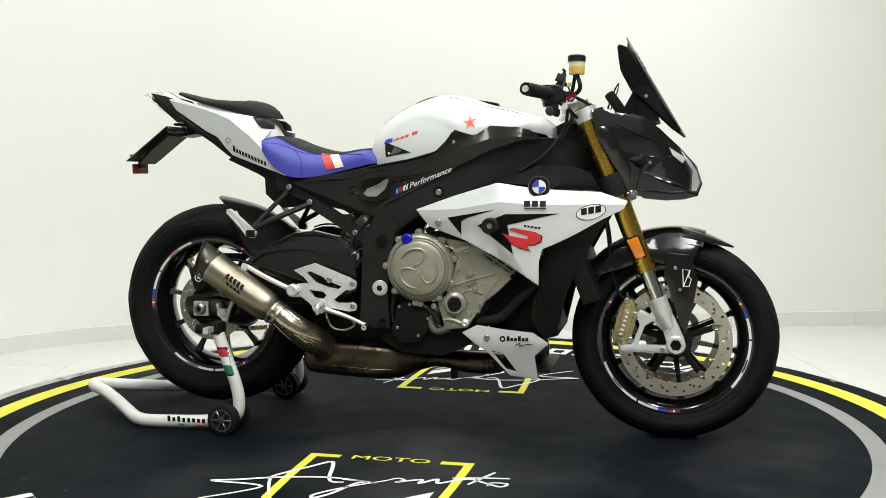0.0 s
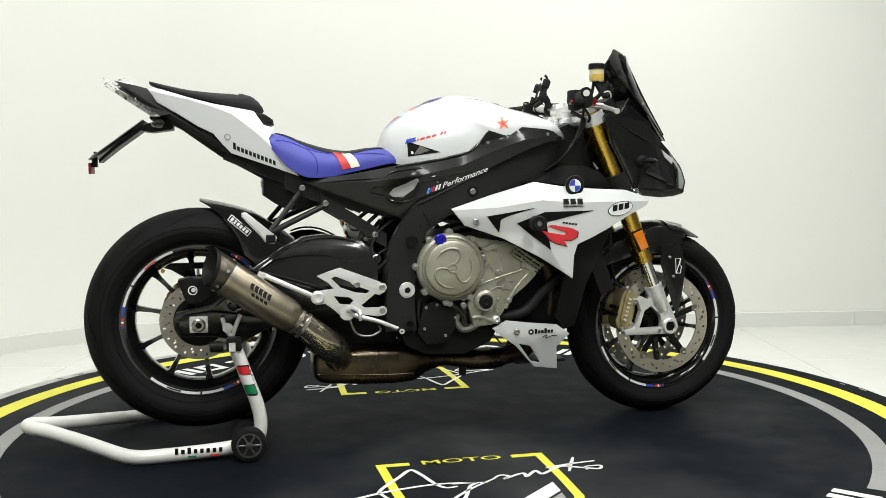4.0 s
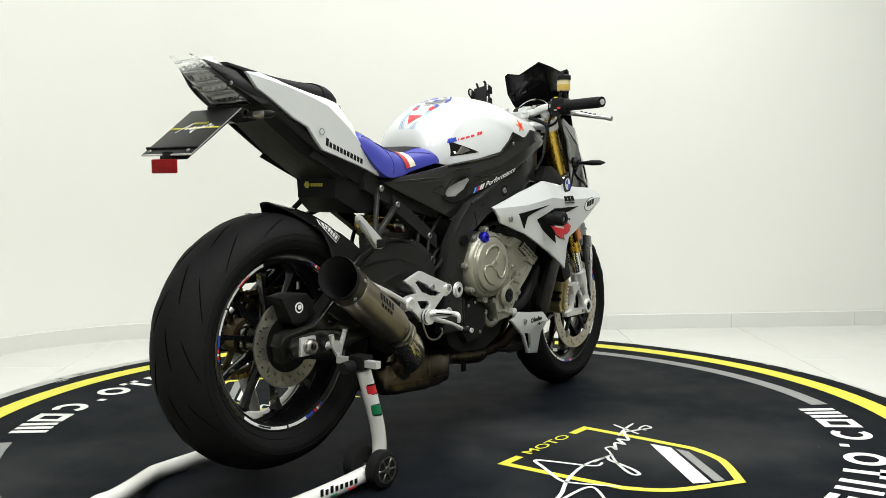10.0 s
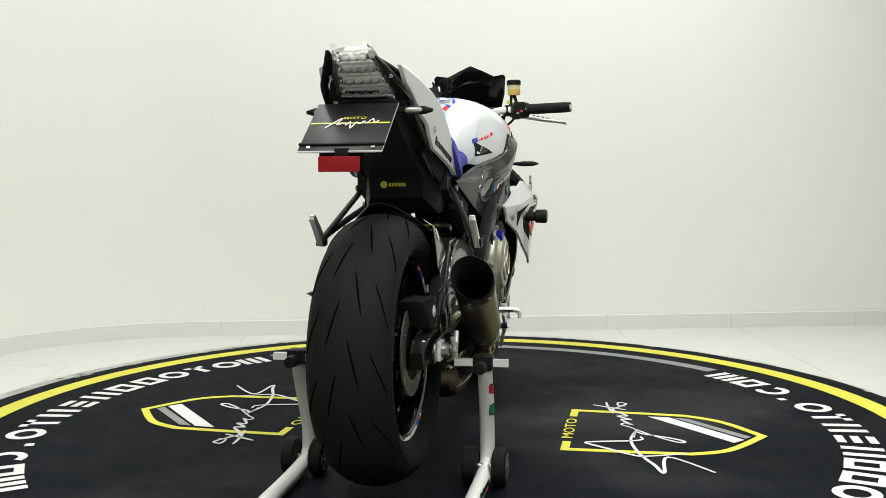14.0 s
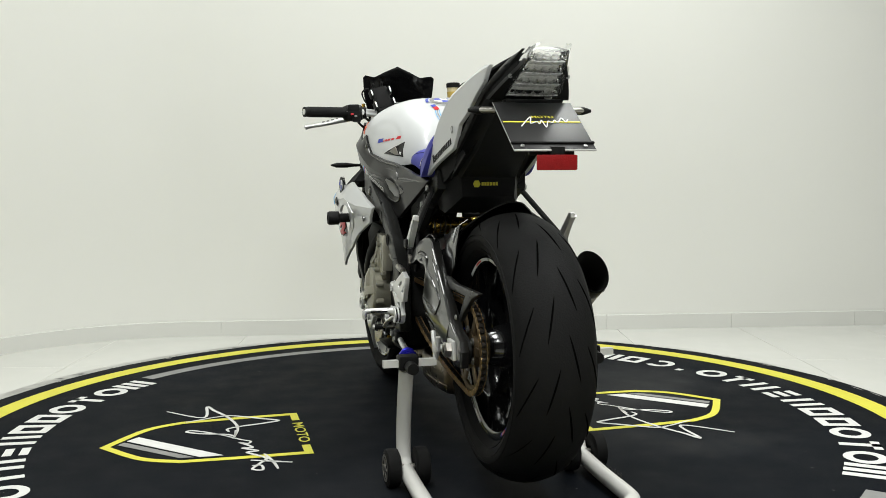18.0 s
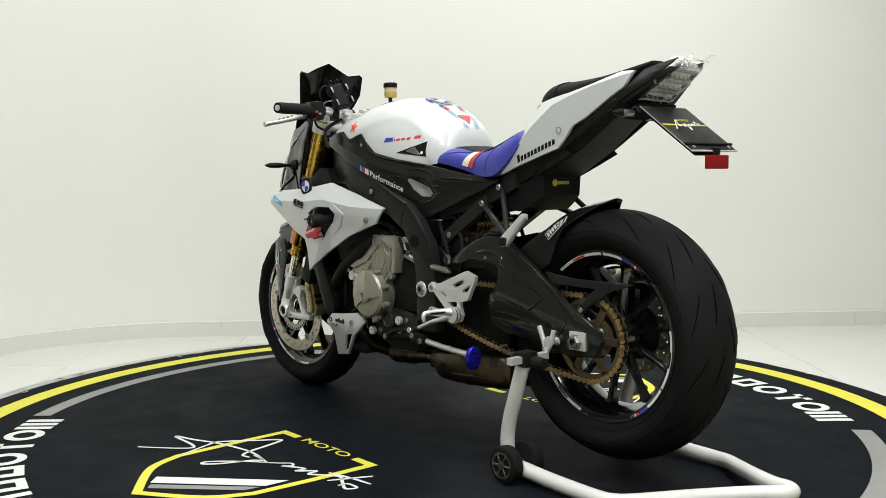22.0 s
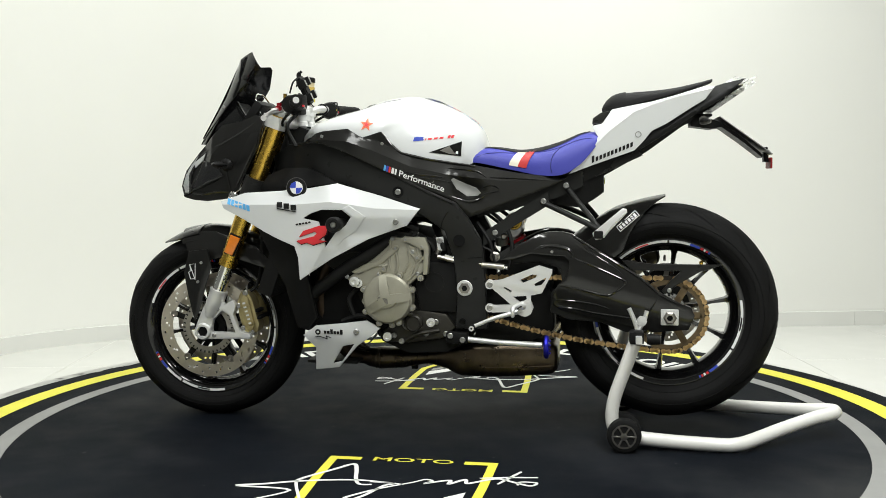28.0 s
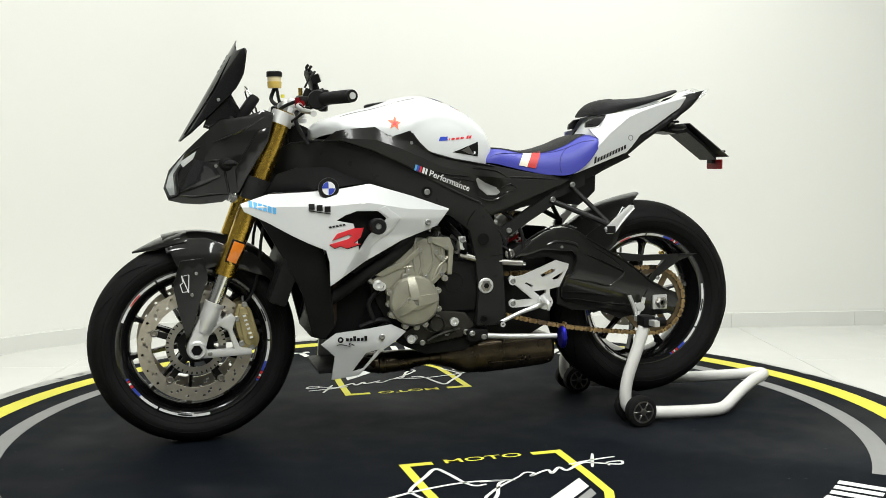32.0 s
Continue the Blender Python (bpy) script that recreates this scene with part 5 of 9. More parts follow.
# ribbed black top panel
b = bmesh.new()
grid = []
for i in range(31):
    x = -0.478 + 0.325 * i / 30
    w = SEAT(x)[2] * (0.55 + 0.22 * math.sin(math.pi * i / 30))
    grid.append([b.verts.new((x, w * (-1 + 2 * j / 12), seat_top(x, w * (-1 + 2 * j / 12)) + 0.0022)) for j in range(13)])
for p, q in zip(grid, grid[1:]):
    for j in range(12):
        b.faces.new((p[j], p[j + 1], q[j + 1], q[j]))
P("seat_panel", b, M_SEATBLK, seat, "black grained seat top panel", sharp=60)
# stripes wrap the flanks
for x0, x1, mt in ((-0.328, -0.302, M_RED), (-0.302, -0.276, M_CREAM)):
    for s in (1, -1):
        b = bmesh.new()
        rows = []
        for f in (0, 0.5, 1):
            row = []
            for k in range(15):
                xx = x0 + (x1 - x0) * f + 0.036 * (1 - k / 14) - 0.004
                top, low, w = SEAT(xx)
                a = math.pi * (0.02 + 0.40 * k / 14)
                c, sn = math.cos(a), math.sin(a)
                row.append(b.verts.new((xx, s * (w * c ** (2 / 3.2) + 0.0018), low + (top - low) * sn ** (2 / 3.2) + 0.0012)))
            rows.append(row)
        for p, q in zip(rows, rows[1:]):
            for k in range(14):
                b.faces.new((p[k], p[k + 1], q[k + 1], q[k]))
        P("stripe", b, mt, seat, "red stripe" if mt is M_RED else "cream stripe", sharp=60)
P("seat_base", loft([[(x, -w, z), (x, w, z), (x, w * 0.95, z - 0.022), (x, -w * 0.95, z - 0.022)] for x, w, z in ((-0.44, 0.115, 0.782), (-0.33, 0.108, 0.770), (-0.2, 0.090, 0.798), (-0.14, 0.072, 0.815))]), M_BLACK, None, "black seat base")

# pillion pad
PIL = curve_of([(-0.826, 1.042, 1.033, 0.034), (-0.783, 1.031, 1.017, 0.056), (-0.716, 1.017, 0.997, 0.076), (-0.648, 1.010, 0.979, 0.089), (-0.598, 1.007, 0.967, 0.096), (-0.560, 1.002, 0.959, 0.096), (-0.538, 0.993, 0.956, 0.090), (-0.522, 0.978, 0.955, 0.082), (-0.512, 0.962, 0.955, 0.072)])
pil = P("pillion_seat", loft([dome_ring(-0.826 + 0.314 * k / 26, *PIL(-0.826 + 0.314 * k / 26), n=3.0, count=20) for k in range(27)]), M_SEATBLK, None, "black vinyl pillion seat", sharp=60)
P("pillion_bolster", loft([dome_ring(x, PIL(x)[0] + 0.0035, PIL(x)[1] - 0.001, PIL(x)[2] + 0.003, n=3.0, count=20) for x in (-0.580, -0.575, -0.565, -0.550, -0.538, -0.525, -0.514)]), M_SEATBLK, pil, "stitched front bolster", sharp=60)

TAILW = [(-0.827, 1.014), (-0.794, 1.014), (-0.717, 0.990), (-0.651, 0.973), (-0.541, 0.954), (-0.514, 0.914), (-0.484, 0.908), (-0.490, 0.895), (-0.502, 0.876), (-0.488, 0.845), (-0.420, 0.770), (-0.490, 0.796), (-0.605, 0.836), (-0.629, 0.861), (-0.653, 0.891), (-0.694, 0.911), (-0.767, 0.958), (-0.800, 0.978)]
TAIL_ROWS = [(-0.95, 1.05), (-0.827, 1.011), (-0.717, 0.984), (-0.651, 0.963), (-0.600, 0.943), (-0.536, 0.893), (-0.41, 0.770)]
TAIL_CREASE = broken_line(TAIL_ROWS)
TAIL_HALF = curve_of([(-0.94, 0.046), (-0.905, 0.058), (-0.86, 0.080), (-0.82, 0.097), (-0.78, 0.107), (-0.70, 0.119), (-0.62, 0.130), (-0.55, 0.138), (-0.48, 0.141), (-0.42, 0.138)])
def tail_y(x, z):
    crease = TAIL_CREASE(x)
    y = TAIL_HALF(x)[0]
    return y - 0.60 * max(0, z - crease) - 0.14 * max(0, crease - z)
TAILB = [(-0.917, 1.039), (-0.863, 1.027), (-0.828, 1.017), (-0.803, 0.978), (-0.770, 0.958), (-0.697, 0.911), (-0.656, 0.891), (-0.632, 0.861), (-0.607, 0.837), (-0.585, 0.818), (-0.640, 0.850), (-0.700, 0.888), (-0.774, 0.936), (-0.856, 0.985)]
for s in (1, -1):
    tw = P("tail_panel", panel(TAILW, tail_y, 0.010, bevel=0.003, side=s, fine=0.016, cuts=TAIL_ROWS), M_WHITE, None, "white tail side panel", sharp=20)
    P("tail_trim", panel(TAILB, lambda x, z: TAIL_HALF(x)[0] - 0.002 - 0.30 * max(0, TAIL_CREASE(x) - 0.04 - z) - 0.9 * max(0, z - 1.029 + 0.62 * (x + 0.905)), 0.008, bevel=0.002, side=s, fine=0.02), M_BLACK, None, "black tail edge trim")
    # sponsor mark: dark bars in a row along the panel
    for k in range(11):
        x0 = -0.600 + 0.0108 * k
        z0 = 0.862 - 0.048 * k / 11 - 0.014
        hh = 0.019 if k == (0 if s < 0 else 10) else 0.0125
        q = [(x0, z0), (x0 + 0.0072, z0 - 0.004), (x0 + 0.0072, z0 + hh - 0.004), (x0, z0 + hh)]
        P("mark", panel(q, lambda x, z: tail_y(x, z) + 0.0012, 0.002, bevel=0, side=s), M_DECBLK, tw)
    P("mark_ring", lathe([(0.0065, 0), (0.009, 0), (0.009, 0.001), (0.0065, 0.001), (0.0065, 0)], 20, m=Matrix.Translation((-0.615, s * (tail_y(-0.615, 0.881) + 0.001), 0.881)) @ facing(s)), M_GREY, tw)
    gi = P("grab_insert", panel([(-0.542, 0.952), (-0.508, 0.946), (-0.486, 0.932), (-0.484, 0.914), (-0.514, 0.917)], lambda x, z: 0.113 - 0.3 * (z - 0.92) - 0.9 * max(0, x + 0.53), 0.012, bevel=0.003, side=s, fine=0.012), M_SATIN, tw, "dark grey insert under the pillion seat")
    P("insert_slot", panel([(-0.504, 0.9225), (-0.500, 0.926), (-0.490, 0.9245), (-0.489, 0.921)], lambda x, z: 0.1138 - 0.3 * (z - 0.92) - 0.9 * max(0, x + 0.53), 0.003, bevel=0, side=s, fine=0.012), M_INLET, gi)
    P("tail_screw", BOLT_S, None, tw, at=Matrix.Translation((-0.80, s * (tail_y(-0.80, 0.98) - 0.004), 0.984)) @ facing(s))
for s in (1, -1):
    P("undertail_plate", panel([(-0.612, 0.836), (-0.630, 0.822), (-0.544, 0.783), (-0.494, 0.761), (-0.500, 0.790)], lambda x, z: 0.094, 0.003, bevel=0.0008, side=s), M_SATIN, None, "grey plate under the tail")
# core of the tail between the panels
P("tail_core", loft([[(x, -w, zt), (x, w, zt), (x, w * 0.85, zl), (x, -w * 0.85, zl)] for x, zt, zl, w in ((-0.86, 1.020, 1.000, 0.040), (-0.75, 0.990, 0.915, 0.052), (-0.62, 0.950, 0.832, 0.092), (-0.53, 0.915, 0.785, 0.112), (-0.48, 0.84, 0.755, 0.122), (-0.44, 0.80, 0.742, 0.126), (-0.36, 0.765, 0.73, 0.108))]), M_BLACK, None, "black tail core")
P("tail_hump", loft([dome_ring(x, t, l, w, 3.0, 16) for x, t, l, w in ((-0.60, 0.962, 0.92, 0.092), (-0.56, 0.955, 0.89, 0.100), (-0.53, 0.937, 0.87, 0.102), (-0.508, 0.912, 0.85, 0.088), (-0.494, 0.885, 0.84, 0.072))]), M_WHITE, None, "white hump between the seats", sharp=60)
# undertray and tool box over the tyre, with a small yellow mark
under = P("undertail", loft([[(x, -w, zt), (x, w, zt), (x, w * 0.8, zl), (x, -w * 0.8, zl)] for x, zt, zl, w in ((-0.80, 0.955, 0.935, 0.05), (-0.745, 0.935, 0.908, 0.070), (-0.64, 0.868, 0.832, 0.080), (-0.52, 0.80, 0.765, 0.090), (-0.44, 0.785, 0.74, 0.10))]), M_BLACK, None, "black undertail tray")
P("tool_box", loft([[(x, -w, zt), (x, w, zt), (x, w * 0.92, zl), (x, -w * 0.92, zl)] for x, zt, zl, w in ((-0.518, 0.79, 0.715, 0.075), (-0.49, 0.79, 0.695, 0.090), (-0.45, 0.78, 0.672, 0.105), (-0.385, 0.765, 0.68, 0.105), (-0.33, 0.755, 0.72, 0.10))]), M_BLACK, under, "black box with a small yellow mark")
for k in range(6):
    P("box_mark", box(0.0015, 0.0055, 0.009, (-0.5195, 0.016 - 0.0075 * k, 0.748)), M_DECYEL, under)
P("box_mark", lathe([(0, 0), (0.010, 0), (0.010, 0.002), (0, 0.002)], 6, m=Matrix.Translation((-0.5195, 0.032, 0.748)) @ Matrix.Rotation(radians(90), 4, "Z")), M_DECYEL, under)

# tail lamp: faceted reflector under a clear lens with two horns
def lamp_ring(f, inset=0.0):
    x = -0.935 + 0.125 * f + inset
    z = 1.040 - 0.085 * f
    w = 0.038 + 0.030 * f ** 0.8 - inset * 0.4
    return x, z, w
rings = []
for k in range(9):
    x, z, w = lamp_ring(k / 8)
    rings.append([(x, -w, z + 0.006), (x - 0.010, -w * 0.5, z), (x - 0.013, 0, z), (x - 0.010, w * 0.5, z), (x, w, z + 0.006), (x + 0.05, w * 0.9, z + 0.018), (x + 0.05, -w * 0.9, z + 0.018)])
tl = P("tail_lamp", loft(rings), M_LENS, None, "clear tail lamp lens", (-0.004, -0.011, -0.011))
tl.visible_shadow = False
# four stepped tiers of round reflectors, each with a bright tread below
for i in range(4):
    x, z, w = lamp_ring(0.14 + 0.25 * i, 0.008)
    tier = P("lamp_tier", box(0.004, 1.84 * w, 0.019, (x + 0.016, 0, z + 0.006), 0.001), M_LAMPDK, tl, "stepped lamp reflector")
    P("lamp_tread", box(0.030, 1.86 * w, 0.0022, (x + 0.012, 0, z - 0.004), 0.0006), M_LAMPIN, tl)
    inner = bmesh.new()
    n = 6 if i else 5
    for j in range(n):
        q = lathe([(0.0, 0.001), (0.004, 0.002), (0.0075, 0.006), (0.0088, 0.011), (0.0096, 0.011), (0.0096, 0.0), (0.0, 0.0)], 10,
                  m=Matrix.Translation((x + 0.014, (-0.84 + 1.68 * j / (n - 1)) * w, z + 0.006)) @ Matrix.Rotation(radians(18), 4, "Y") @ Matrix.Rotation(radians(90), 4, "Z"))
        join(inner, q)
    P("reflector", inner, M_CHROME, tl, "round chrome lamp reflectors")
rings = []
for k in range(7):
    x, z, w = lamp_ring(k / 6, 0.030)
    rings.append([(x, -w, z), (x, w, z), (x + 0.03, w, z + 0.01), (x + 0.03, -w, z + 0.01)])
P("lamp_back", loft(rings), M_LAMPDK, tl, "bright lamp back")
# black housing cheeks set back between the lens and the trim
for s in (1, -1):
    rings = []
    for k in range(9):
        x, z, w = lamp_ring(0.08 + 0.92 * k / 8)
        o = TAIL_HALF(x)[0] - 0.005
        rings.append([(x + 0.020, s * (w * 0.9 + 0.002), z - 0.004), (x + 0.020, s * o, z - 0.004), (x + 0.045, s * o, z), (x + 0.045, s * (w * 0.9 + 0.002), z)])
    P("lamp_cheek", loft(rings), M_BLACK, tl, "black lamp housing cheek")
    x, z, w = lamp_ring(0.5)
    P("cheek_screw", BOLT_S, None, tl, at=Matrix.Translation((x + 0.018, s * (w + 0.012), z)) @ Matrix.Rotation(radians(90), 4, "Z"))
for s in (1, -1):
    P("lens_horn", loft([[(x, s * y, z), (x + 0.004, s * (y - 0.012), z + 0.001), (x + 0.006, s * y, z - 0.008)] for x, y, z in ((-0.905, 0.046, 1.038), (-0.93, 0.044, 1.052), (-0.945, 0.040, 1.058))]), M_LENS, tl)
P("lamp_sill", box(0.03, 0.132, 0.008, (-0.806, 0, 0.947), 0.003), M_BLACK, tl)

# plate holder, plate, lamps
ph = P("plate_holder", loft([[(x, -w, z), (x, w, z), (x, w, z - t), (x, -w, z - t)] for x, z, w, t in ((-0.765, 0.935, 0.05, 0.03), (-0.822, 0.925, 0.045, 0.028), (-0.850, 0.915, 0.06, 0.014), (-0.912, 0.868, 0.06, 0.012), (-0.966, 0.822, 0.05, 0.01))]), M_BLACK, None, "black plate holder")
pm = Matrix.Translation((-0.914, 0.0, 0.876)) @ Matrix.Rotation(radians(-36.5), 4, "Y")
pl = P("number_plate", box(0.180, 0.182, 0.003, (0, 0, 0), 0.001), M_PLATE, None, "black dealer plate with a yellow line and white flourish", pm)
P("plate_edge", tube([(-0.09, -0.091, 0.0), (0.09, -0.091, 0.0)], 0.0012, 6, straight=True), M_GREY, pl)
P("plate_edge", tube([(-0.09, 0.091, 0.0), (0.09, 0.091, 0.0)], 0.0012, 6, straight=True), M_GREY, pl)
P("plate_edge", tube([(-0.09, -0.091, 0.0), (-0.09, 0.091, 0.0)], 0.0022, 6, straight=True), M_RIMTOP, pl)
P("plate_line", box(0.004, 0.176, 0.0010, (0.012, 0, 0.0022)), M_DECYEL, pl)
P("plate_word", lettering("MOTO", 0.052, lambda u, v: Vector((0.027 + v * 0.7, 0.020 - u, 0.0026))), M_DECYEL, pl)
b = ribbon([(p.x, p.y) for p in smooth_path([(-0.006, 0.052, 0), (0.030, 0.022, 0), (0.006, 0.028, 0), (0.012, 0.012, 0), (0.004, 0.008, 0), (0.016, 0.0, 0), (-0.008, -0.004, 0), (0.014, -0.014, 0), (0.008, -0.022, 0), (0.018, -0.030, 0), (0.010, -0.036, 0), (0.026, -0.048, 0), (0.012, -0.054, 0), (0.020, -0.062, 0)], 6)], 0.0024, 0.0034)
P("plate_flourish", b, M_DECWHT, pl)
P("plate_clamp", box(0.006, 0.186, 0.006, (-0.068, 0, 0.004), 0.002), M_BLACK, pl)
for s in (1, -1):
    P("plate_screw", BOLT_S, None, pl, at=Matrix.Translation((-0.078, s * 0.07, 0.002)) @ Matrix.Rotation(radians(90), 4, "X"))
    il = P("indicator", lathe([(0, 0), (0.006, 0), (0.008, 0.015), (0.0095, 0.040), (0.0095, 0.075), (0.004, 0.094), (0, 0.096)], 16, m=Matrix.Translation((-0.80, s * 0.052 - 0.0115, 0.916)) @ facing(s) @ Matrix.Diagonal((1.5, 1, 1, 1))), M_BLACK, None, "short rear indicator")
    P("indicator_lens", lathe([(0, 0), (0.008, 0.004), (0.0088, 0.016), (0.0088, 0.032), (0.005, 0.044), (0, 0.046)], 16, m=Matrix.Translation((-0.806, s * 0.084 - 0.0115, 0.916)) @ facing(s) @ Matrix.Diagonal((1.4, 1, 0.9, 1))), M_STEEL, il, "smoked indicator lens")
    P("plate_lamp", lathe([(0.006, 0), (0.012, 0), (0.012, 0.01), (0.006, 0.01)], 16, m=Matrix.Translation((-0.80, s * 0.046, 0.922)) @ facing(s)), M_STEEL, ph)
P("red_reflector", box(0.006, 0.090, 0.032, (-0.992, -0.001, 0.797), 0.003), M_REDREF, None, "red rear reflector")
P("reflector_mount", box(0.014, 0.03, 0.03, (-0.982, -0.005, 0.815), 0.002), M_BLACK, None)

# passenger-peg hangers and struts of the subframe
for s in (1, -1):
    P("subframe_strut", tube([(-0.410, s * 0.120, 0.736), (-0.508, s * 0.196, 0.616)], 0.0075, 10, straight=True), M_FRAME, None, "black subframe strut")
    P("subframe_strut", tube([(-0.340, s * 0.125, 0.690), (-0.43, s * 0.165, 0.650), (-0.516, s * 0.200, 0.610)], 0.0085, 10), M_FRAME)
    P("subframe_rail", loft([[(x, s * 0.105, z + 0.020), (x, s * 0.13, z + 0.020), (x, s * 0.13, z - 0.020), (x, s * 0.105, z - 0.020)] for x, z in ((-0.36, 0.70), (-0.27, 0.645), (-0.17, 0.58))]), M_FRAME, None, "black subframe rail")
    P("subframe_rail", loft([[(x, s * 0.09, z + 0.025), (x, s * 0.12, z + 0.025), (x, s * 0.12, z - 0.025), (x, s * 0.09, z - 0.025)] for x, z in ((-0.46, 0.76), (-0.38, 0.725), (-0.30, 0.705), (-0.15, 0.67))]), M_FRAME)
    bolts([(-0.412, 0.134, 0.737), (-0.347, 0.134, 0.692), (-0.205, 0.131, 0.600)], s, None, BOLT_L)
    P("peg_bracket", slab([(-0.488, 0.604), (-0.496, 0.586), (-0.516, 0.588), (-0.583, 0.660), (-0.584, 0.672), (-0.571, 0.674)], s * 0.198, s * 0.212, 0.003), M_SILVER, None, "silver passenger peg bracket")
    P("peg_edge", tube([(-0.519, s * 0.2115, 0.592), (-0.552, s * 0.2115, 0.634), (-0.583, s * 0.2115, 0.664)], 0.0026, 8), M_ALU)
    P("peg_block", box(0.026, 0.026, 0.022, (-0.506, s * 0.206, 0.600), 0.004), M_BLACK, None, "black passenger peg block")

# -- front end --
front[0] = STEER
FORK = lambda z: 0.470 + (0.945 - z) * 0.385
for s in (1, -1):
    fk = P("fork_tube", tube([(FORK(0.955), s * 0.105, 0.955), (FORK(0.60), s * 0.105, 0.60), (FORK(0.495), s * 0.105, 0.495)], 0.0275, 28, straight=True), M_GOLD, None, "gold upside-down fork tube")
    for z0, z1, r in ((0.575, 0.562, 0.0290), (0.510, 0.494, 0.0295), (0.535, 0.528, 0.0284)):
        P("fork_collar", tube([(FORK(z0), s * 0.105, z0), (FORK(z1), s * 0.105, z1)], r, 28, straight=True), M_GOLD, fk)
    P("fork_cap", tube([(FORK(0.972), s * 0.105, 0.972), (FORK(0.955), s * 0.105, 0.955)], 0.020, 6, straight=True), M_ALU, fk)
    P("fork_stanchion", tube([(FORK(0.50), s * 0.105, 0.50), (FORK(0.37), s * 0.105, 0.37)], 0.0215, 24, straight=True), M_CHROME, fk, "chrome fork stanchion")
    # cast fork foot: a pinch clamp, an open triangle and the axle eye
    foot = P("fork_foot", slab([(0.664, 0.392), (0.702, 0.402), (0.728, 0.355), (0.748, 0.310), (0.753, 0.288), (0.738, 0.264), (0.705, 0.262), (0.572, 0.264), (0.572, 0.280), (0.606, 0.287), (0.626, 0.340), (0.616, 0.372), (0.628, 0.386), (0.655, 0.372)],
                               s * 0.094, s * 0.117, 0.005, hole=[[(0.622, 0.284), (0.702, 0.285), (0.692, 0.324), (0.662, 0.352), (0.640, 0.338)]]), M_SILVER, None, "silver cast fork foot")
    P("foot_clamp", tube([(FORK(0.415), s * 0.105, 0.415), (FORK(0.375), s * 0.105, 0.375), (FORK(0.335), s * 0.105, 0.335)], [0.027, 0.0275, 0.020], 24), M_SILVER, foot)
    P("foot_lip", tube([(FORK(0.418), s * 0.105, 0.418), (FORK(0.411), s * 0.105, 0.411)], 0.0285, 24, straight=True), M_SILVER, foot)
    P("axle_boss", lathe([(0.010, 0), (0.027, 0), (0.027, 0.026), (0.023, 0.031), (0.0165, 0.031), (0.016, 0.020), (0.010, 0.020), (0.010, 0)], 28, m=Matrix.Translation((0.726, s * 0.093, 0.287)) @ facing(s)), M_SILVER, foot)
    P("axle_bore", lathe([(0, 0), (0.0155, 0), (0.0155, 0.003), (0, 0.003)], 6, m=Matrix.Translation((0.726, s * 0.1172, 0.287)) @ facing(s)), M_INLET, foot)
    for x, z in ((0.690, 0.275), (0.740, 0.272), (0.676, 0.358)):
        P("pinch_bolt", BOLT, None, foot, at=Matrix.Translation((x, s * 0.117, z)) @ facing(s))
    # radial caliper
    CAL = [(0.554, 0.284), (0.548, 0.309), (0.558, 0.345), (0.570, 0.390), (0.586, 0.413), (0.608, 0.410), (0.619, 0.378), (0.614, 0.335), (0.600, 0.287), (0.575, 0.277)]
    ca = P("brake_caliper", slab(CAL, s * 0.058, s * 0.100, 0.006), M_CALIPER, None, "gold radial brake caliper")
    P("caliper_face", panel([(0.566, 0.294), (0.562, 0.312), (0.580, 0.392), (0.592, 0.402), (0.604, 0.398), (0.608, 0.375), (0.592, 0.295), (0.578, 0.287)], lambda x, z: 0.109 - 5.0 * (x - 0.588 + 0.20 * (0.345 - z)) ** 2, 0.012, bevel=0.003, side=s, fine=0.015), M_CALIPER, ca)
    for k, (x, z) in enumerate(((0.575, 0.317), (0.590, 0.372))):
        P("caliper_piston_cap", lathe([(0, 0), (0.0130, 0), (0.0130, 0.003), (0.010, 0.004), (0.008, 0.002), (0, 0.002)], 24, m=Matrix.Translation((x, s * 0.106, z)) @ facing(s)), M_CALIPER, ca)
    for k in range(6):
        f = (k + 0.5) / 6
        P("caliper_mark", box(0.009, 0.0014, 0.0055, (0.572 + 0.022 * f, s * 0.1125, 0.308 + 0.075 * f), m=Matrix.Rotation(radians(16), 4, "Y")), M_PRINTW, ca)
    for x, z in ((0.553, 0.352), (0.548, 0.330), (0.612, 0.300)):
        P("caliper_notch", box(0.012, 0.05, 0.010, (x, s * 0.079, z), 0.002), M_INLET, ca)
    for x, z in ((0.590, 0.408), (0.572, 0.283), (0.613, 0.368), (0.600, 0.296)):
        P("caliper_bolt", BOLT_L, None, ca, at=Matrix.Translation((x, s * 0.1005, z)) @ facing(s))
    P("bleed_nipple", lathe([(0, 0), (0.004, 0), (0.004, 0.012), (0.003, 0.018), (0, 0.018)], 10, m=Matrix.Translation((0.592, s * 0.08, 0.412)) @ Matrix.Rotation(radians(90), 4, "X")), M_STEEL, ca)
    P("caliper_inner", slab([(x + 0.002, z) for x, z in CAL], s * 0.036, s * 0.056, 0.005), M_CALIPER, ca)
    # amber reflector on the fork
    P("fork_reflector", slab([(0.588, 0.582), (0.618, 0.594), (0.640, 0.540), (0.615, 0.529)], s * 0.132, s * 0.142, 0.002), M_ORANGE, None, "amber side reflector")
    P("reflector_mount", slab([(0.585, 0.586), (0.621, 0.600), (0.645, 0.536), (0.612, 0.524)], s * 0.126, s * 0.133, 0.002), M_BLACK)
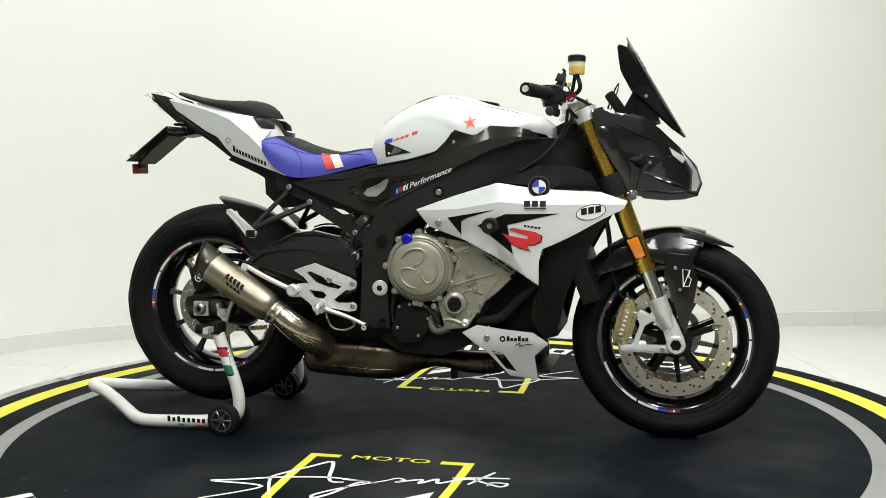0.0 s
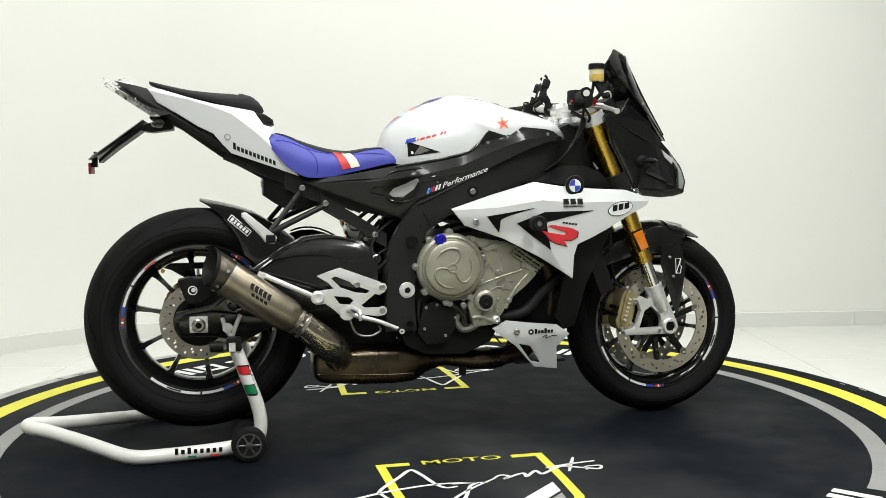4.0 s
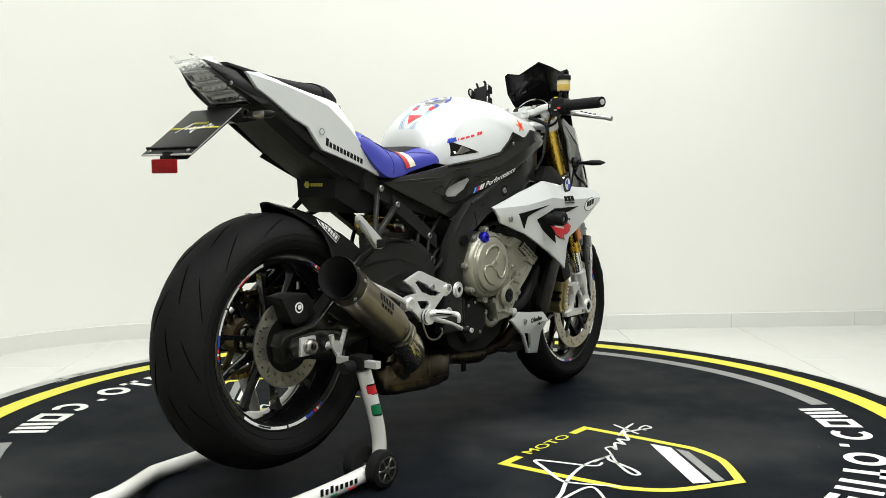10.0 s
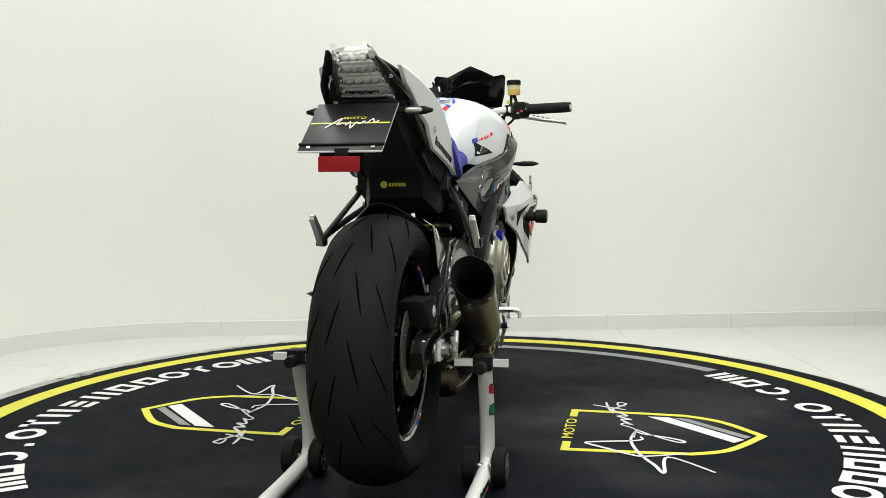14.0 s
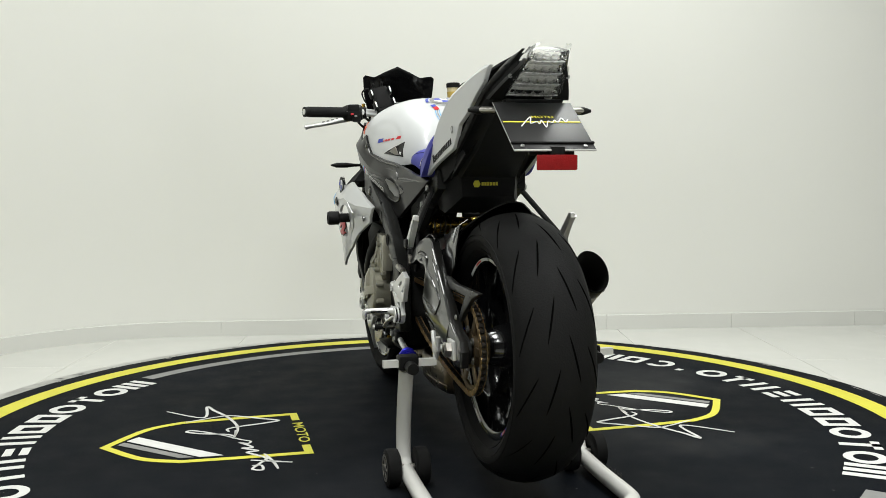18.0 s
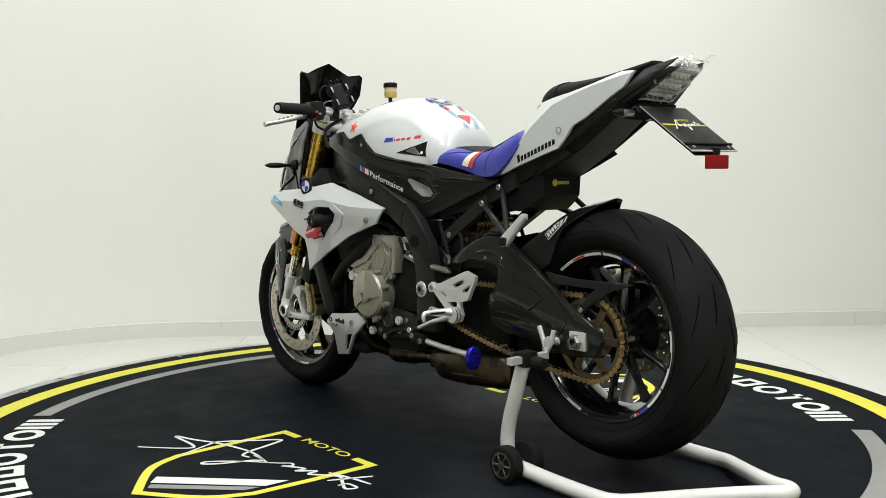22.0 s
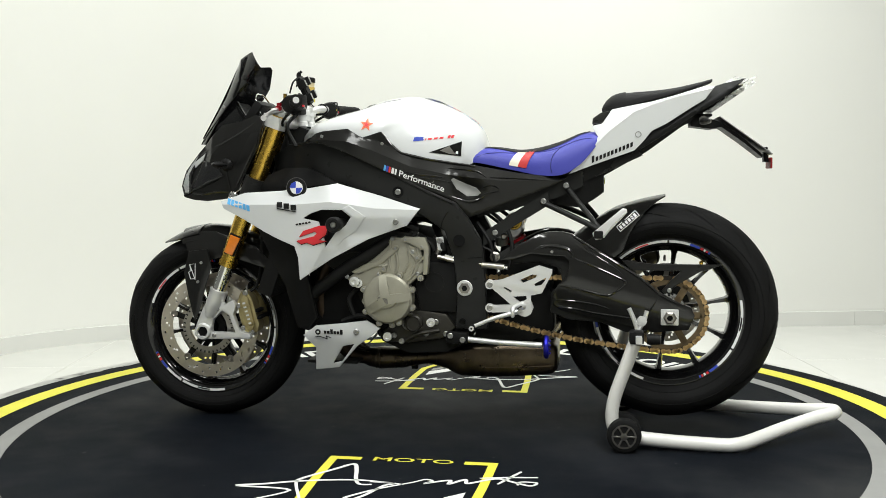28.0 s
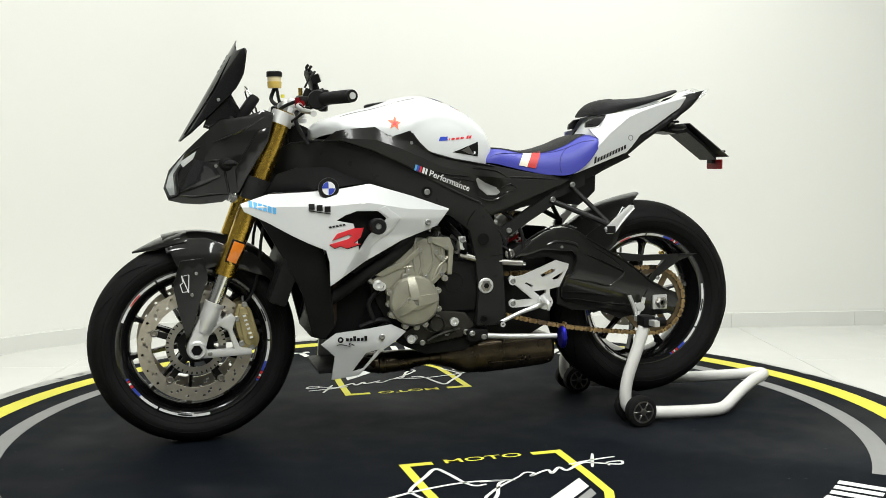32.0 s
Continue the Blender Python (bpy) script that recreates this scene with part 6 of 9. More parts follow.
    # brake hose and fork guard
    P("brake_hose", tube([(0.51, s * 0.07, 0.70), (0.535, s * 0.085, 0.60), (0.545, s * 0.075, 0.50), (0.565, s * 0.06, 0.43), (0.590, s * 0.072, 0.405)], 0.0045, 8), M_HOSE, None, "black brake hose")
    gd = P("fork_guard", panel([(0.700, 0.548), (0.765, 0.540), (0.785, 0.471), (0.772, 0.400), (0.752, 0.318), (0.735, 0.35), (0.712, 0.428), (0.690, 0.49)], lambda x, z: 0.122 - 0.25 * max(0, x - 0.74), 0.006, bevel=0.002, side=s), M_CARBON, None, "carbon fork guard with a thin white outline mark")
    bolts([(0.722, 0.123, 0.505), (0.735, 0.123, 0.445)], s, gd, BOLT_S)
    P("guard_mark", tube([(0.744, s * 0.1225, 0.455), (0.742, s * 0.1225, 0.502), (0.762, s * 0.119, 0.498), (0.758, s * 0.119, 0.480), (0.766, s * 0.118, 0.474), (0.760, s * 0.119, 0.453), (0.746, s * 0.1225, 0.455)], 0.0014, 6, straight=True), M_DECWHT, gd)
    P("guard_mark", tube([(0.744, s * 0.1225, 0.452), (0.762, s * 0.119, 0.500)], 0.0014, 6, straight=True), M_DECWHT, gd)
# front mudguard: an arched shell round the tyre
prof = []
for k in range(13):
    u = -1 + k / 6
    prof.append((0.318 - 0.045 * abs(u) ** 2.6, 0.082 * u))
fb = lathe(prof + [(r + 0.0035, y) for r, y in reversed(prof)] + [prof[0]], 36, 74, 152, caps=True)
fm = P("front_mudguard", fb, M_CARBON, None, "carbon front mudguard", (0.722, 0, 0.297))
P("mudguard_beak", loft([[(x, w * math.cos(math.pi * k / 8), z + h * math.sin(math.pi * k / 8)) for k in range(9)] + [(x, w * 0.96 * math.cos(math.pi * k / 8), z - 0.004 + h * math.sin(math.pi * k / 8)) for k in range(8, -1, -1)]
                          for x, z, w, h in ((0.02, 0.296, 0.080, 0.026), (0.07, 0.284, 0.078, 0.026), (0.105, 0.274, 0.060, 0.022), (0.14, 0.268, 0.030, 0.010), (0.168, 0.262, 0.003, 0.001))]), M_CARBON, fm)
for s in (1, -1):
    P("mudguard_side", panel([(0.560, 0.555), (0.60, 0.565), (0.69, 0.600), (0.77, 0.600), (0.80, 0.585), (0.77, 0.520), (0.72, 0.505), (0.65, 0.525), (0.50, 0.475), (0.49, 0.480)], lambda x, z: 0.100 - 0.35 * max(0, z - 0.54) - 0.10 * abs(x - 0.68), 0.004, bevel=0.001, side=s), M_CARBON, fm, at=(-0.722, 0, -0.297))
# yokes
for nm, z, t, mt in (("top_yoke", 0.935, 0.017, M_SILVER), ("lower_yoke", 0.735, 0.030, M_FRAME)):
    b = tube([(FORK(z) - 0.02, -0.105, z), (FORK(z) - 0.045, 0, z), (FORK(z) - 0.02, 0.105, z)], 0.020, 12)
    for s in (1, -1):
        tube([(FORK(z + t), s * 0.105, z + t / 1), (FORK(z - t), s * 0.105, z - t)], 0.033 if mt is M_SILVER else 0.036, 24, straight=True, bm=b)
    P(nm, b, mt, None, "silver top yoke" if mt is M_SILVER else "black lower yoke")
P("steering_damper", tube([(0.45, -0.06, 0.972), (0.47, 0.07, 0.972)], 0.011, 12, straight=True), M_ALU)
P("yoke_nut", lathe([(0, 0), (0.013, 0), (0.013, 0.010), (0, 0.011)], 6, m=Matrix.Translation((0.425, 0, 0.958)) @ Matrix.Rotation(radians(90), 4, "X")), M_ANODR, None, "red anodised steering nut")

# handlebar with grips, switchgear and levers
hbr = P("handlebar", tube([(0.335, -0.36, 0.985), (0.372, -0.24, 0.985), (0.40, -0.14, 0.985), (0.425, -0.07, 0.972), (0.43, 0, 0.968), (0.425, 0.07, 0.972), (0.40, 0.14, 0.985), (0.372, 0.24, 0.985), (0.335, 0.36, 0.985)], 0.0125, 16), M_SILVER, None, "tapered aluminium handlebar")
P("bar_clamp", box(0.05, 0.09, 0.035, (0.428, 0, 0.960), 0.008), M_SILVER, hbr)
for s in (1, -1):
    front[0] = STEER
    a, e = Vector((0.335, s * 0.362, 0.985)), Vector((0.376, s * 0.232, 0.985))
    d = (a - e).normalized()
    P("grip", tube([e, e.lerp(a, 0.5), a], 0.0175, 20, straight=True), M_GRIP, hbr, "black rubber grip")
    P("bar_end", tube([a, a + d * 0.014], 0.0165, 20, straight=True), M_BLACK, hbr)
    P("bar_end_cap", tube([a + d * 0.013, a + d * 0.0165], 0.009, 16, straight=True), M_SILVER, hbr)
    P("switchgear", lathe([(0, -0.032), (0.024, -0.032), (0.028, -0.026), (0.029, 0.020), (0.025, 0.030), (0, 0.031)], 20, m=Matrix.Translation((0.386, s * 0.202, 0.983)) @ Matrix.Rotation(radians(-s * 17), 4, "Z") @ Matrix.Diagonal((1.0, 1, 0.95, 1))), M_BLACK, hbr, "black switch housing")
    P("switch_block", box(0.032, 0.040, 0.026, (0.372, s * 0.200, 0.998), 0.006, m=Matrix.Rotation(radians(-s * 17), 4, "Z")), M_BLACK, hbr)
    P("switch_button", box(0.012, 0.016, 0.010, (0.366, s * 0.205, 0.992), 0.002), M_DECRED, hbr, "red switch")
    P("switch_lobe", box(0.026, 0.030, 0.048, (0.372, s * 0.192, 0.976), 0.007, m=Matrix.Rotation(radians(-s * 17), 4, "Z")), M_BLACK, hbr)
    for dy, dz, mt in ((0.186, 1.004, M_GREY), (0.198, 0.972, M_GREY), (0.184, 0.984, M_DECYEL), (0.210, 0.978, M_DECRED)):
        P("switch_button", box(0.006, 0.009, 0.006, (0.3575, s * dy, dz), 0.0015), mt, hbr)
    P("perch_clamp", lathe([(0.0125, 0), (0.019, 0), (0.019, 0.018), (0.0125, 0.018), (0.0125, 0)], 20, m=Matrix.Translation((0.397, s * 0.152, 0.985)) @ Matrix.Rotation(radians(-s * 17), 4, "Z") @ facing(s)), M_BLACK, hbr)
    P("lever_perch", box(0.030, 0.035, 0.028, (0.418, s * 0.165, 0.980), 0.006), M_BLACK, hbr)
    lv = P("lever", tube([(0.430, s * 0.185, 0.970), (0.447, s * 0.230, 0.962), (0.445, s * 0.29, 0.950), (0.432, s * 0.335, 0.943), (0.430, s * 0.360, 0.938)], [0.010, 0.0085, 0.007, 0.0065, 0.0085], 10), M_ALU, None, "silver folding lever")
    P("lever_adjuster", lathe([(0, 0), (0.009, 0), (0.009, 0.014), (0, 0.014)], 12, m=Matrix.Translation((0.434, s * 0.195, 0.972)) @ facing(s)), M_ANODR, lv, "red adjuster")
    for k in range(4):
        P("lever_slot", box(0.004, 0.009, 0.005, (0.4465 - 0.0006 * k, s * (0.245 + 0.016 * k), 0.967 - 0.0035 * k), 0.001), M_INLET, lv)
    # front indicators
    front[0] = Matrix()
    P("front_indicator", loft([[(x + r * math.cos(k), s * y, z + r * 0.6 * math.sin(k)) for k in (2 * math.pi * j / 12 for j in range(12))] for y, r, x, z in ((0.135, 0.008, 0.628, 0.806), (0.16, 0.010, 0.626, 0.806), (0.19, 0.016, 0.622, 0.806), (0.225, 0.015, 0.618, 0.806), (0.245, 0.004, 0.616, 0.806))]), M_BLACK, None, "black front indicator")
front[0] = STEER
for s in (1, -1):
    mc = P("master_cylinder", tube([(0.420, s * 0.095, 0.990), (0.430, s * 0.155, 0.985), (0.432, s * 0.175, 0.980)], [0.010, 0.014, 0.013], 12), M_BLACK, None, "black lever master cylinder")
    P("banjo_bolt", lathe([(0, 0), (0.009, 0), (0.009, 0.012), (0, 0.012)], 6, m=Matrix.Translation((0.420, s * 0.092, 0.990)) @ facing(-s)), M_STEEL, mc)
    P("lever_pivot", lathe([(0, 0), (0.008, 0), (0.008, 0.028), (0, 0.028)], 12, m=Matrix.Translation((0.440, s * 0.178, 0.962)) @ Matrix.Rotation(radians(90), 4, "X")), M_ANODR, mc, "red anodised pivot")
    P("riser", lathe([(0, 0), (0.021, 0), (0.021, 0.012), (0.017, 0.015), (0.017, 0.030), (0.021, 0.033), (0.021, 0.045), (0, 0.045)], 24, m=Matrix.Translation((0.412, s * 0.045, 0.925)) @ Matrix.Rotation(radians(90), 4, "X")), M_SILVER, None, "silver bar riser")
    P("riser_cap", box(0.044, 0.034, 0.018, (0.424, s * 0.045, 0.984), 0.006, m=Matrix.Rotation(radians(-12), 4, "Y")), M_SILVER)
    P("clamp_screw", BOLT_S, None, None, at=Matrix.Translation((0.414, s * 0.045, 0.992)) @ Matrix.Rotation(radians(90), 4, "X"))
    P("cable", tube([(0.43, s * 0.17, 0.985), (0.475, s * 0.13, 0.965), (0.50, s * 0.08, 0.93), (0.48, s * 0.05, 0.87)], 0.0048, 8), M_HOSE)
    P("cable", tube([(0.40, s * 0.19, 0.965), (0.44, s * 0.15, 0.935), (0.455, s * 0.08, 0.91), (0.45, s * 0.06, 0.86)], 0.004, 8), M_HOSE)
    P("bar_weight_ring", lathe([(0.0125, 0), (0.020, 0), (0.020, 0.008), (0.0125, 0.008)], 20, m=Matrix.Translation((0.377, s * 0.230, 0.985)) @ Matrix.Rotation(radians(-s * 17), 4, "Z")), M_GRIP)
P("ignition_lock", lathe([(0, 0), (0.020, 0), (0.020, 0.028), (0.014, 0.032), (0, 0.030)], 20, m=Matrix.Translation((0.468, 0, 0.945)) @ Matrix.Rotation(radians(90), 4, "X")), M_BLACK, None, "black ignition lock")
P("cable_tie", tube([(0.40, 0.13, 1.04), (0.385, 0.15, 1.065), (0.40, 0.165, 1.05), (0.415, 0.15, 1.02)], 0.0028, 6), M_HOSE)
# brake fluid reservoir on a bracket
rv = P("brake_reservoir", lathe([(0, 0), (0.020, 0), (0.021, 0.004), (0.022, 0.036), (0, 0.036)], 24, m=Matrix.Translation((0.450, -0.178, 1.040)) @ Matrix.Rotation(radians(90), 4, "X")), M_TANKFLUID, None, "translucent brake fluid reservoir with a black cap")
P("reservoir_fluid", lathe([(0, 0), (0.0206, 0.0005), (0.0216, 0.004), (0.0221, 0.020), (0, 0.020)], 24, m=Matrix.Translation((0.450, -0.178, 1.040)) @ Matrix.Rotation(radians(90), 4, "X")), M_FLUID, rv, "amber brake fluid")
P("reservoir_cap", lathe([(0, 0), (0.0245, 0), (0.0245, 0.014), (0.021, 0.017), (0, 0.017)], 24, m=Matrix.Translation((0.450, -0.178, 1.075)) @ Matrix.Rotation(radians(90), 4, "X")), M_BLACK, rv)
P("reservoir_bracket", tube([(0.436, -0.165, 0.99), (0.442, -0.168, 1.02), (0.446, -0.170, 1.05)], 0.005, 8), M_BLACK, rv)
P("bracket_screw", lathe([(0, 0), (0.006, 0), (0.006, 0.010), (0, 0.010)], 12, m=Matrix.Translation((0.428, -0.160, 1.010)) @ Matrix.Rotation(radians(90), 4, "X")), M_DECYEL, rv)
P("reservoir_hose", tube([(0.450, -0.178, 1.04), (0.460, -0.185, 1.01), (0.452, -0.170, 0.992), (0.428, -0.160, 0.985)], 0.006, 8), M_HOSE, rv)
# phone holder on the left bar
phn = P("phone_mount", tube([(0.405, 0.100, 0.982), (0.402, 0.098, 1.000), (0.392, 0.098, 1.018)], [0.014, 0.010, 0.012], 12), M_BLACK, None, "black phone cradle on the handlebar")
up = Vector((0.36, 0.22, 0.90)).normalized()
across = (Vector((0, 1, 0)) - up * up.y).normalized()
CRADLE = Matrix.Translation((0.382, 0.100, 1.030)) @ Matrix((across.cross(up), across, up)).transposed().to_4x4()
P("cradle", box(0.014, 0.060, 0.088, (0, 0, 0), 0.006), M_BLACK, phn, at=CRADLE)
P("cradle_pad", box(0.004, 0.046, 0.070, (-0.0085, 0, 0.002), 0.0015), M_GRIP, phn, at=CRADLE)
for sy in (-1, 1):
    for sz in (-1, 1):
        P("cradle_claw", box(0.026, 0.009, 0.026, (-0.006, sy * 0.033, sz * 0.022), 0.003), M_BLACK, phn, at=CRADLE)
        P("claw_face", box(0.004, 0.0045, 0.020, (-0.0195, sy * 0.033, sz * 0.022), 0.001), M_ALU, phn, at=CRADLE)
    P("cradle_prong", tube([(0, sy * 0.013, 0.040), (-0.004, sy * 0.016, 0.052), (-0.012, sy * 0.015, 0.056)], 0.0042, 8), M_BLACK, phn, at=CRADLE)
P("cradle_clamp", lathe([(0.0125, -0.011), (0.021, -0.011), (0.021, 0.011), (0.0125, 0.011), (0.0125, -0.011)], 20, m=Matrix.Translation((0.412, 0.100, 0.977)) @ Matrix.Rotation(radians(-17), 4, "Z")), M_BLACK, phn)
P("cable_adjuster", lathe([(0, 0), (0.006, 0), (0.006, 0.02), (0, 0.02)], 10, m=Matrix.Translation((0.428, 0.155, 0.998)) @ Matrix.Rotation(radians(90), 4, "X")), M_GOLD)

front[0] = Matrix()
# -- headlamp cowl and screen --
COWL = [(0.640, 0.928), (0.571, 0.938), (0.522, 0.956), (0.494, 0.946), (0.513, 0.868), (0.575, 0.765), (0.594, 0.728), (0.640, 0.700), (0.70, 0.694), (0.748, 0.697), (0.785, 0.706), (0.798, 0.740), (0.782, 0.790), (0.735, 0.843), (0.680, 0.895)]
COWL_ROWS = [(0.48, 0.912), (0.556, 0.899), (0.632, 0.885), (0.680, 0.836), (0.708, 0.759), (0.81, 0.690)]
COWL_LINE = broken_line(COWL_ROWS)
def cowl_y(x, z):
    d = (z - COWL_LINE(x)) * 0.6
    return 0.150 - 0.27 * max(0, x - 0.50) ** 1.15 - 0.30 * max(0, d) - 0.16 * max(0, -d)
for s in (1, -1):
    cw = P("headlamp_cowl", panel(COWL, cowl_y, 0.010, bevel=0.003, side=s, fine=0.017, cuts=COWL_ROWS), M_CARBON3, None, "lacquered carbon headlamp cowl side", sharp=18)
    P("cowl_crease", panel([(0.500, 0.940), (0.515, 0.938), (0.567, 0.855), (0.604, 0.790), (0.598, 0.735), (0.578, 0.768), (0.517, 0.870)], lambda x, z: cowl_y(x, z) + 0.006 - 0.25 * max(0, z - 0.88), 0.012, bevel=0.004, side=s), M_CARBON3, cw)
    for pts in ([(0.752, 0.815), (0.707, 0.847), (0.640, 0.872), (0.580, 0.900), (0.520, 0.936)], [(0.770, 0.728), (0.735, 0.775), (0.708, 0.806), (0.660, 0.815), (0.638, 0.818)], [(0.638, 0.818), (0.630, 0.780), (0.622, 0.735), (0.618, 0.715)], [(0.770, 0.722), (0.72, 0.716), (0.66, 0.722), (0.622, 0.722)]):
        P("cowl_ridge", tube([(x, s * (cowl_y(x, z) - 0.0006), z) for x, z in pts], [0.001] + [0.0038] * (len(pts) - 2) + [0.001], 8), M_CARBON3, cw)
    P("headlamp_lens", panel([(0.732, 0.842), (0.765, 0.808), (0.786, 0.778), (0.797, 0.742), (0.785, 0.716), (0.762, 0.718), (0.766, 0.778), (0.748, 0.806)], lambda x, z: cowl_y(x, z) + 0.004, 0.006, bevel=0.003, side=s), M_LENS, cw, "clear headlamp lens")
    P("headlamp_bowl", panel([(0.737, 0.836), (0.764, 0.803), (0.782, 0.776), (0.791, 0.743), (0.781, 0.720), (0.768, 0.722), (0.771, 0.778), (0.752, 0.806)], lambda x, z: cowl_y(x, z) + 0.0012, 0.006, bevel=0, side=s), M_BOWL, cw)
    P("lamp_wedge", panel([(0.752, 0.812), (0.706, 0.843), (0.716, 0.820), (0.744, 0.797)], lambda x, z: cowl_y(x, z) + 0.0045, 0.005, bevel=0.001, side=s, fine=0.012), M_BOWL, cw, "bright headlamp wedge")
    P("lamp_rim", tube([(x, s * (cowl_y(x, z) + 0.003), z) for x, z in ((0.745, 0.800), (0.756, 0.785), (0.760, 0.755), (0.757, 0.722), (0.785, 0.712))], 0.0026, 6), M_GLOSSB, cw)
    # glossy black facet added where the cowl shows a reflection; no glass here
    P("cowl_facet", panel([(0.664, 0.806), (0.713, 0.821), (0.752, 0.730), (0.642, 0.772)], lambda x, z: cowl_y(x, z) + 0.0045, 0.006, bevel=0.0015, side=s, fine=0.02), M_FACETBLK, cw, "added glossy black facet on the headlamp cowl")
    P("facet_ledge", tube([(x, s * (cowl_y(x, z) + 0.004), z) for x, z in ((0.640, 0.773), (0.675, 0.757), (0.715, 0.742), (0.752, 0.728))], [0.001, 0.004, 0.005, 0.002], 8), M_CARBON3, cw)
    P("cowl_mount", lathe([(0, 0), (0.018, 0.004), (0.020, 0.012), (0.012, 0.022), (0, 0.024)], 16, m=Matrix.Translation((0.628, s * (cowl_y(0.628, 0.806) - 0.004), 0.806)) @ facing(s)), M_BLACK, cw)
    bolts([(0.655, cowl_y(0.655, 0.80), 0.80)], s, cw, BOLT_S)
P("cowl_core", loft([[(x, -w, zt), (x, w, zt), (x, w, zl), (x, -w, zl)] for x, zt, zl, w in ((0.52, 0.94, 0.86, 0.11), (0.60, 0.925, 0.735, 0.095), (0.70, 0.868, 0.700, 0.075), (0.785, 0.765, 0.712, 0.055))]), M_GLOSSB, None, "black headlamp core")
for s in (1, -1):
    P("yoke_bolt", lathe([(0, 0), (0.014, 0), (0.014, 0.012), (0.010, 0.016), (0.006, 0.016), (0.005, 0.010), (0, 0.010)], 20, m=Matrix.Translation((0.610, s * 0.112, 0.711)) @ facing(s)), M_CHROME, None, "bright pinch bolt")
# smoked screen, built across the bike
def screen_x(y, z):
    return 0.585 + (1.162 - z) * 0.585 - min(5.7, 2.3 + 31 * max(0, 1.125 - z)) * y * y
half = [(0.0, 1.162), (0.045, 1.143), (0.085, 1.123), (0.122, 1.127), (0.131, 1.118), (0.126, 1.055), (0.110, 1.005), (0.088, 0.945), (0.062, 0.898), (0.030, 0.872)]
out = half + [(-y, z) for y, z in reversed(half[1:])]
b = panel(out, lambda u, z: screen_x(u, z), 0.004, bevel=0.001, fine=0.018)
bmesh.ops.transform(b, matrix=Matrix.Rotation(radians(-90), 4, "Z"), verts=b.verts)
scr = P("windscreen", b, M_SMOKE, None, "dark smoked windscreen with swept tips", sharp=50)
for s in (1, -1):
    P("screen_crease", tube([(screen_x(0.06, 1.11) - 0.002, s * 0.06, 1.11), (screen_x(0.055, 1.0) + 0.001, s * 0.055, 1.0), (screen_x(0.04, 0.89) + 0.001, s * 0.04, 0.89)], 0.003, 6), M_SMOKE, scr)
    P("screen_stay", tube([(screen_x(0.05, 0.98), s * 0.05, 0.98), (0.62, s * 0.06, 0.95), (0.60, s * 0.075, 0.925)], 0.007, 8), M_BLACK, scr)
    bolts([(screen_x(0.09, 0.985), 0.094, 0.985)], s, scr, BOLT_S)
for k, (z, w) in enumerate(((1.112, 0.016), (1.098, 0.024), (1.084, 0.024), (1.070, 0.018))):
    q = panel([(-w, z), (w, z), (w, z + 0.007), (-w, z + 0.007)], lambda u, v: screen_x(u, v) + 0.0016, 0.001, bevel=0, fine=0.012)
    bmesh.ops.transform(q, matrix=Matrix.Rotation(radians(-90), 4, "Z"), verts=q.verts)
    P("screen_mark", q, M_GREY, scr)
for s in (1, -1):
    P("screen_wing", slab([(0.572, 0.940), (0.606, 1.004), (0.630, 1.004), (0.662, 0.962), (0.682, 0.915), (0.640, 0.905)], s * 0.062, s * 0.072, 0.003), M_GLOSSB, scr, "black screen bracket")
P("screen_support", loft([[(x, -w, z), (x, w, z), (x + 0.012, w * 0.9, z - 0.03), (x + 0.012, -w * 0.9, z - 0.03)] for x, w, z in ((0.576, 0.075, 0.945), (0.600, 0.075, 0.978), (0.622, 0.070, 1.002), (0.650, 0.050, 0.985))]), M_BLACK, None, "black screen support")
P("dash_rim", tube([(0.545 + 0.03 * math.cos(a) * 0.55 + 0.02 * math.sin(a) * 0, 0.066 * math.sin(a), 0.985 + 0.045 * math.cos(a)) for a in (2 * math.pi * k / 24 for k in range(24))], 0.0028, 6, 1, closed=True), M_CHROME, None, "bright instrument rim")
P("dashboard", box(0.03, 0.15, 0.085, (0.560, 0, 0.965), 0.010, m=Matrix.Rotation(radians(-35), 4, "Y")), M_BLACK, None, "black instrument panel behind the screen")

# -- fairing panels, radiator, belly pan --
FAIR_ROWS = [(-0.02, 0.668), (0.136, 0.676), (0.255, 0.696), (0.36, 0.688), (0.62, 0.688)]
FAIR_LINE = broken_line(FAIR_ROWS)
FAIR_FOLD = [(0.338, 0.470), (0.289, 0.556), (0.244, 0.556), (0.293, 0.470)]
def fair_y(x, z):
    y = 0.259 - (0.28 * max(0, x - 0.33) ** 2) - 0.50 * max(0, 0.33 - x) ** 2
    ridge = FAIR_LINE(x)
    back = 0.289 + 0.57 * max(0.0, 0.556 - z) - x            # behind the fold of the lower leg
    y -= 0.011 * min(1.0, max(0.0, back / 0.045)) * min(1.0, max(0.0, (0.650 - z) / 0.05))
    return y - 0.09 * max(0, ridge - z) - 0.50 * max(0, z - ridge)
FAIR = [(0.600, 0.697), (0.526, 0.722), (0.42, 0.727), (0.34, 0.733), (0.244, 0.748), (0.12, 0.712), (0.005, 0.673), (0.043, 0.625), (0.154, 0.586), (0.265, 0.528), (0.36, 0.465), (0.362, 0.532), (0.372, 0.566), (0.419, 0.586), (0.463, 0.608), (0.528, 0.645), (0.591, 0.676)]
HOLES = {1: [[(0.342, 0.648), (0.318, 0.662), (0.285, 0.673), (0.225, 0.672), (0.200, 0.651), (0.218, 0.626), (0.248, 0.606), (0.279, 0.563), (0.284, 0.600), (0.296, 0.638)]]}
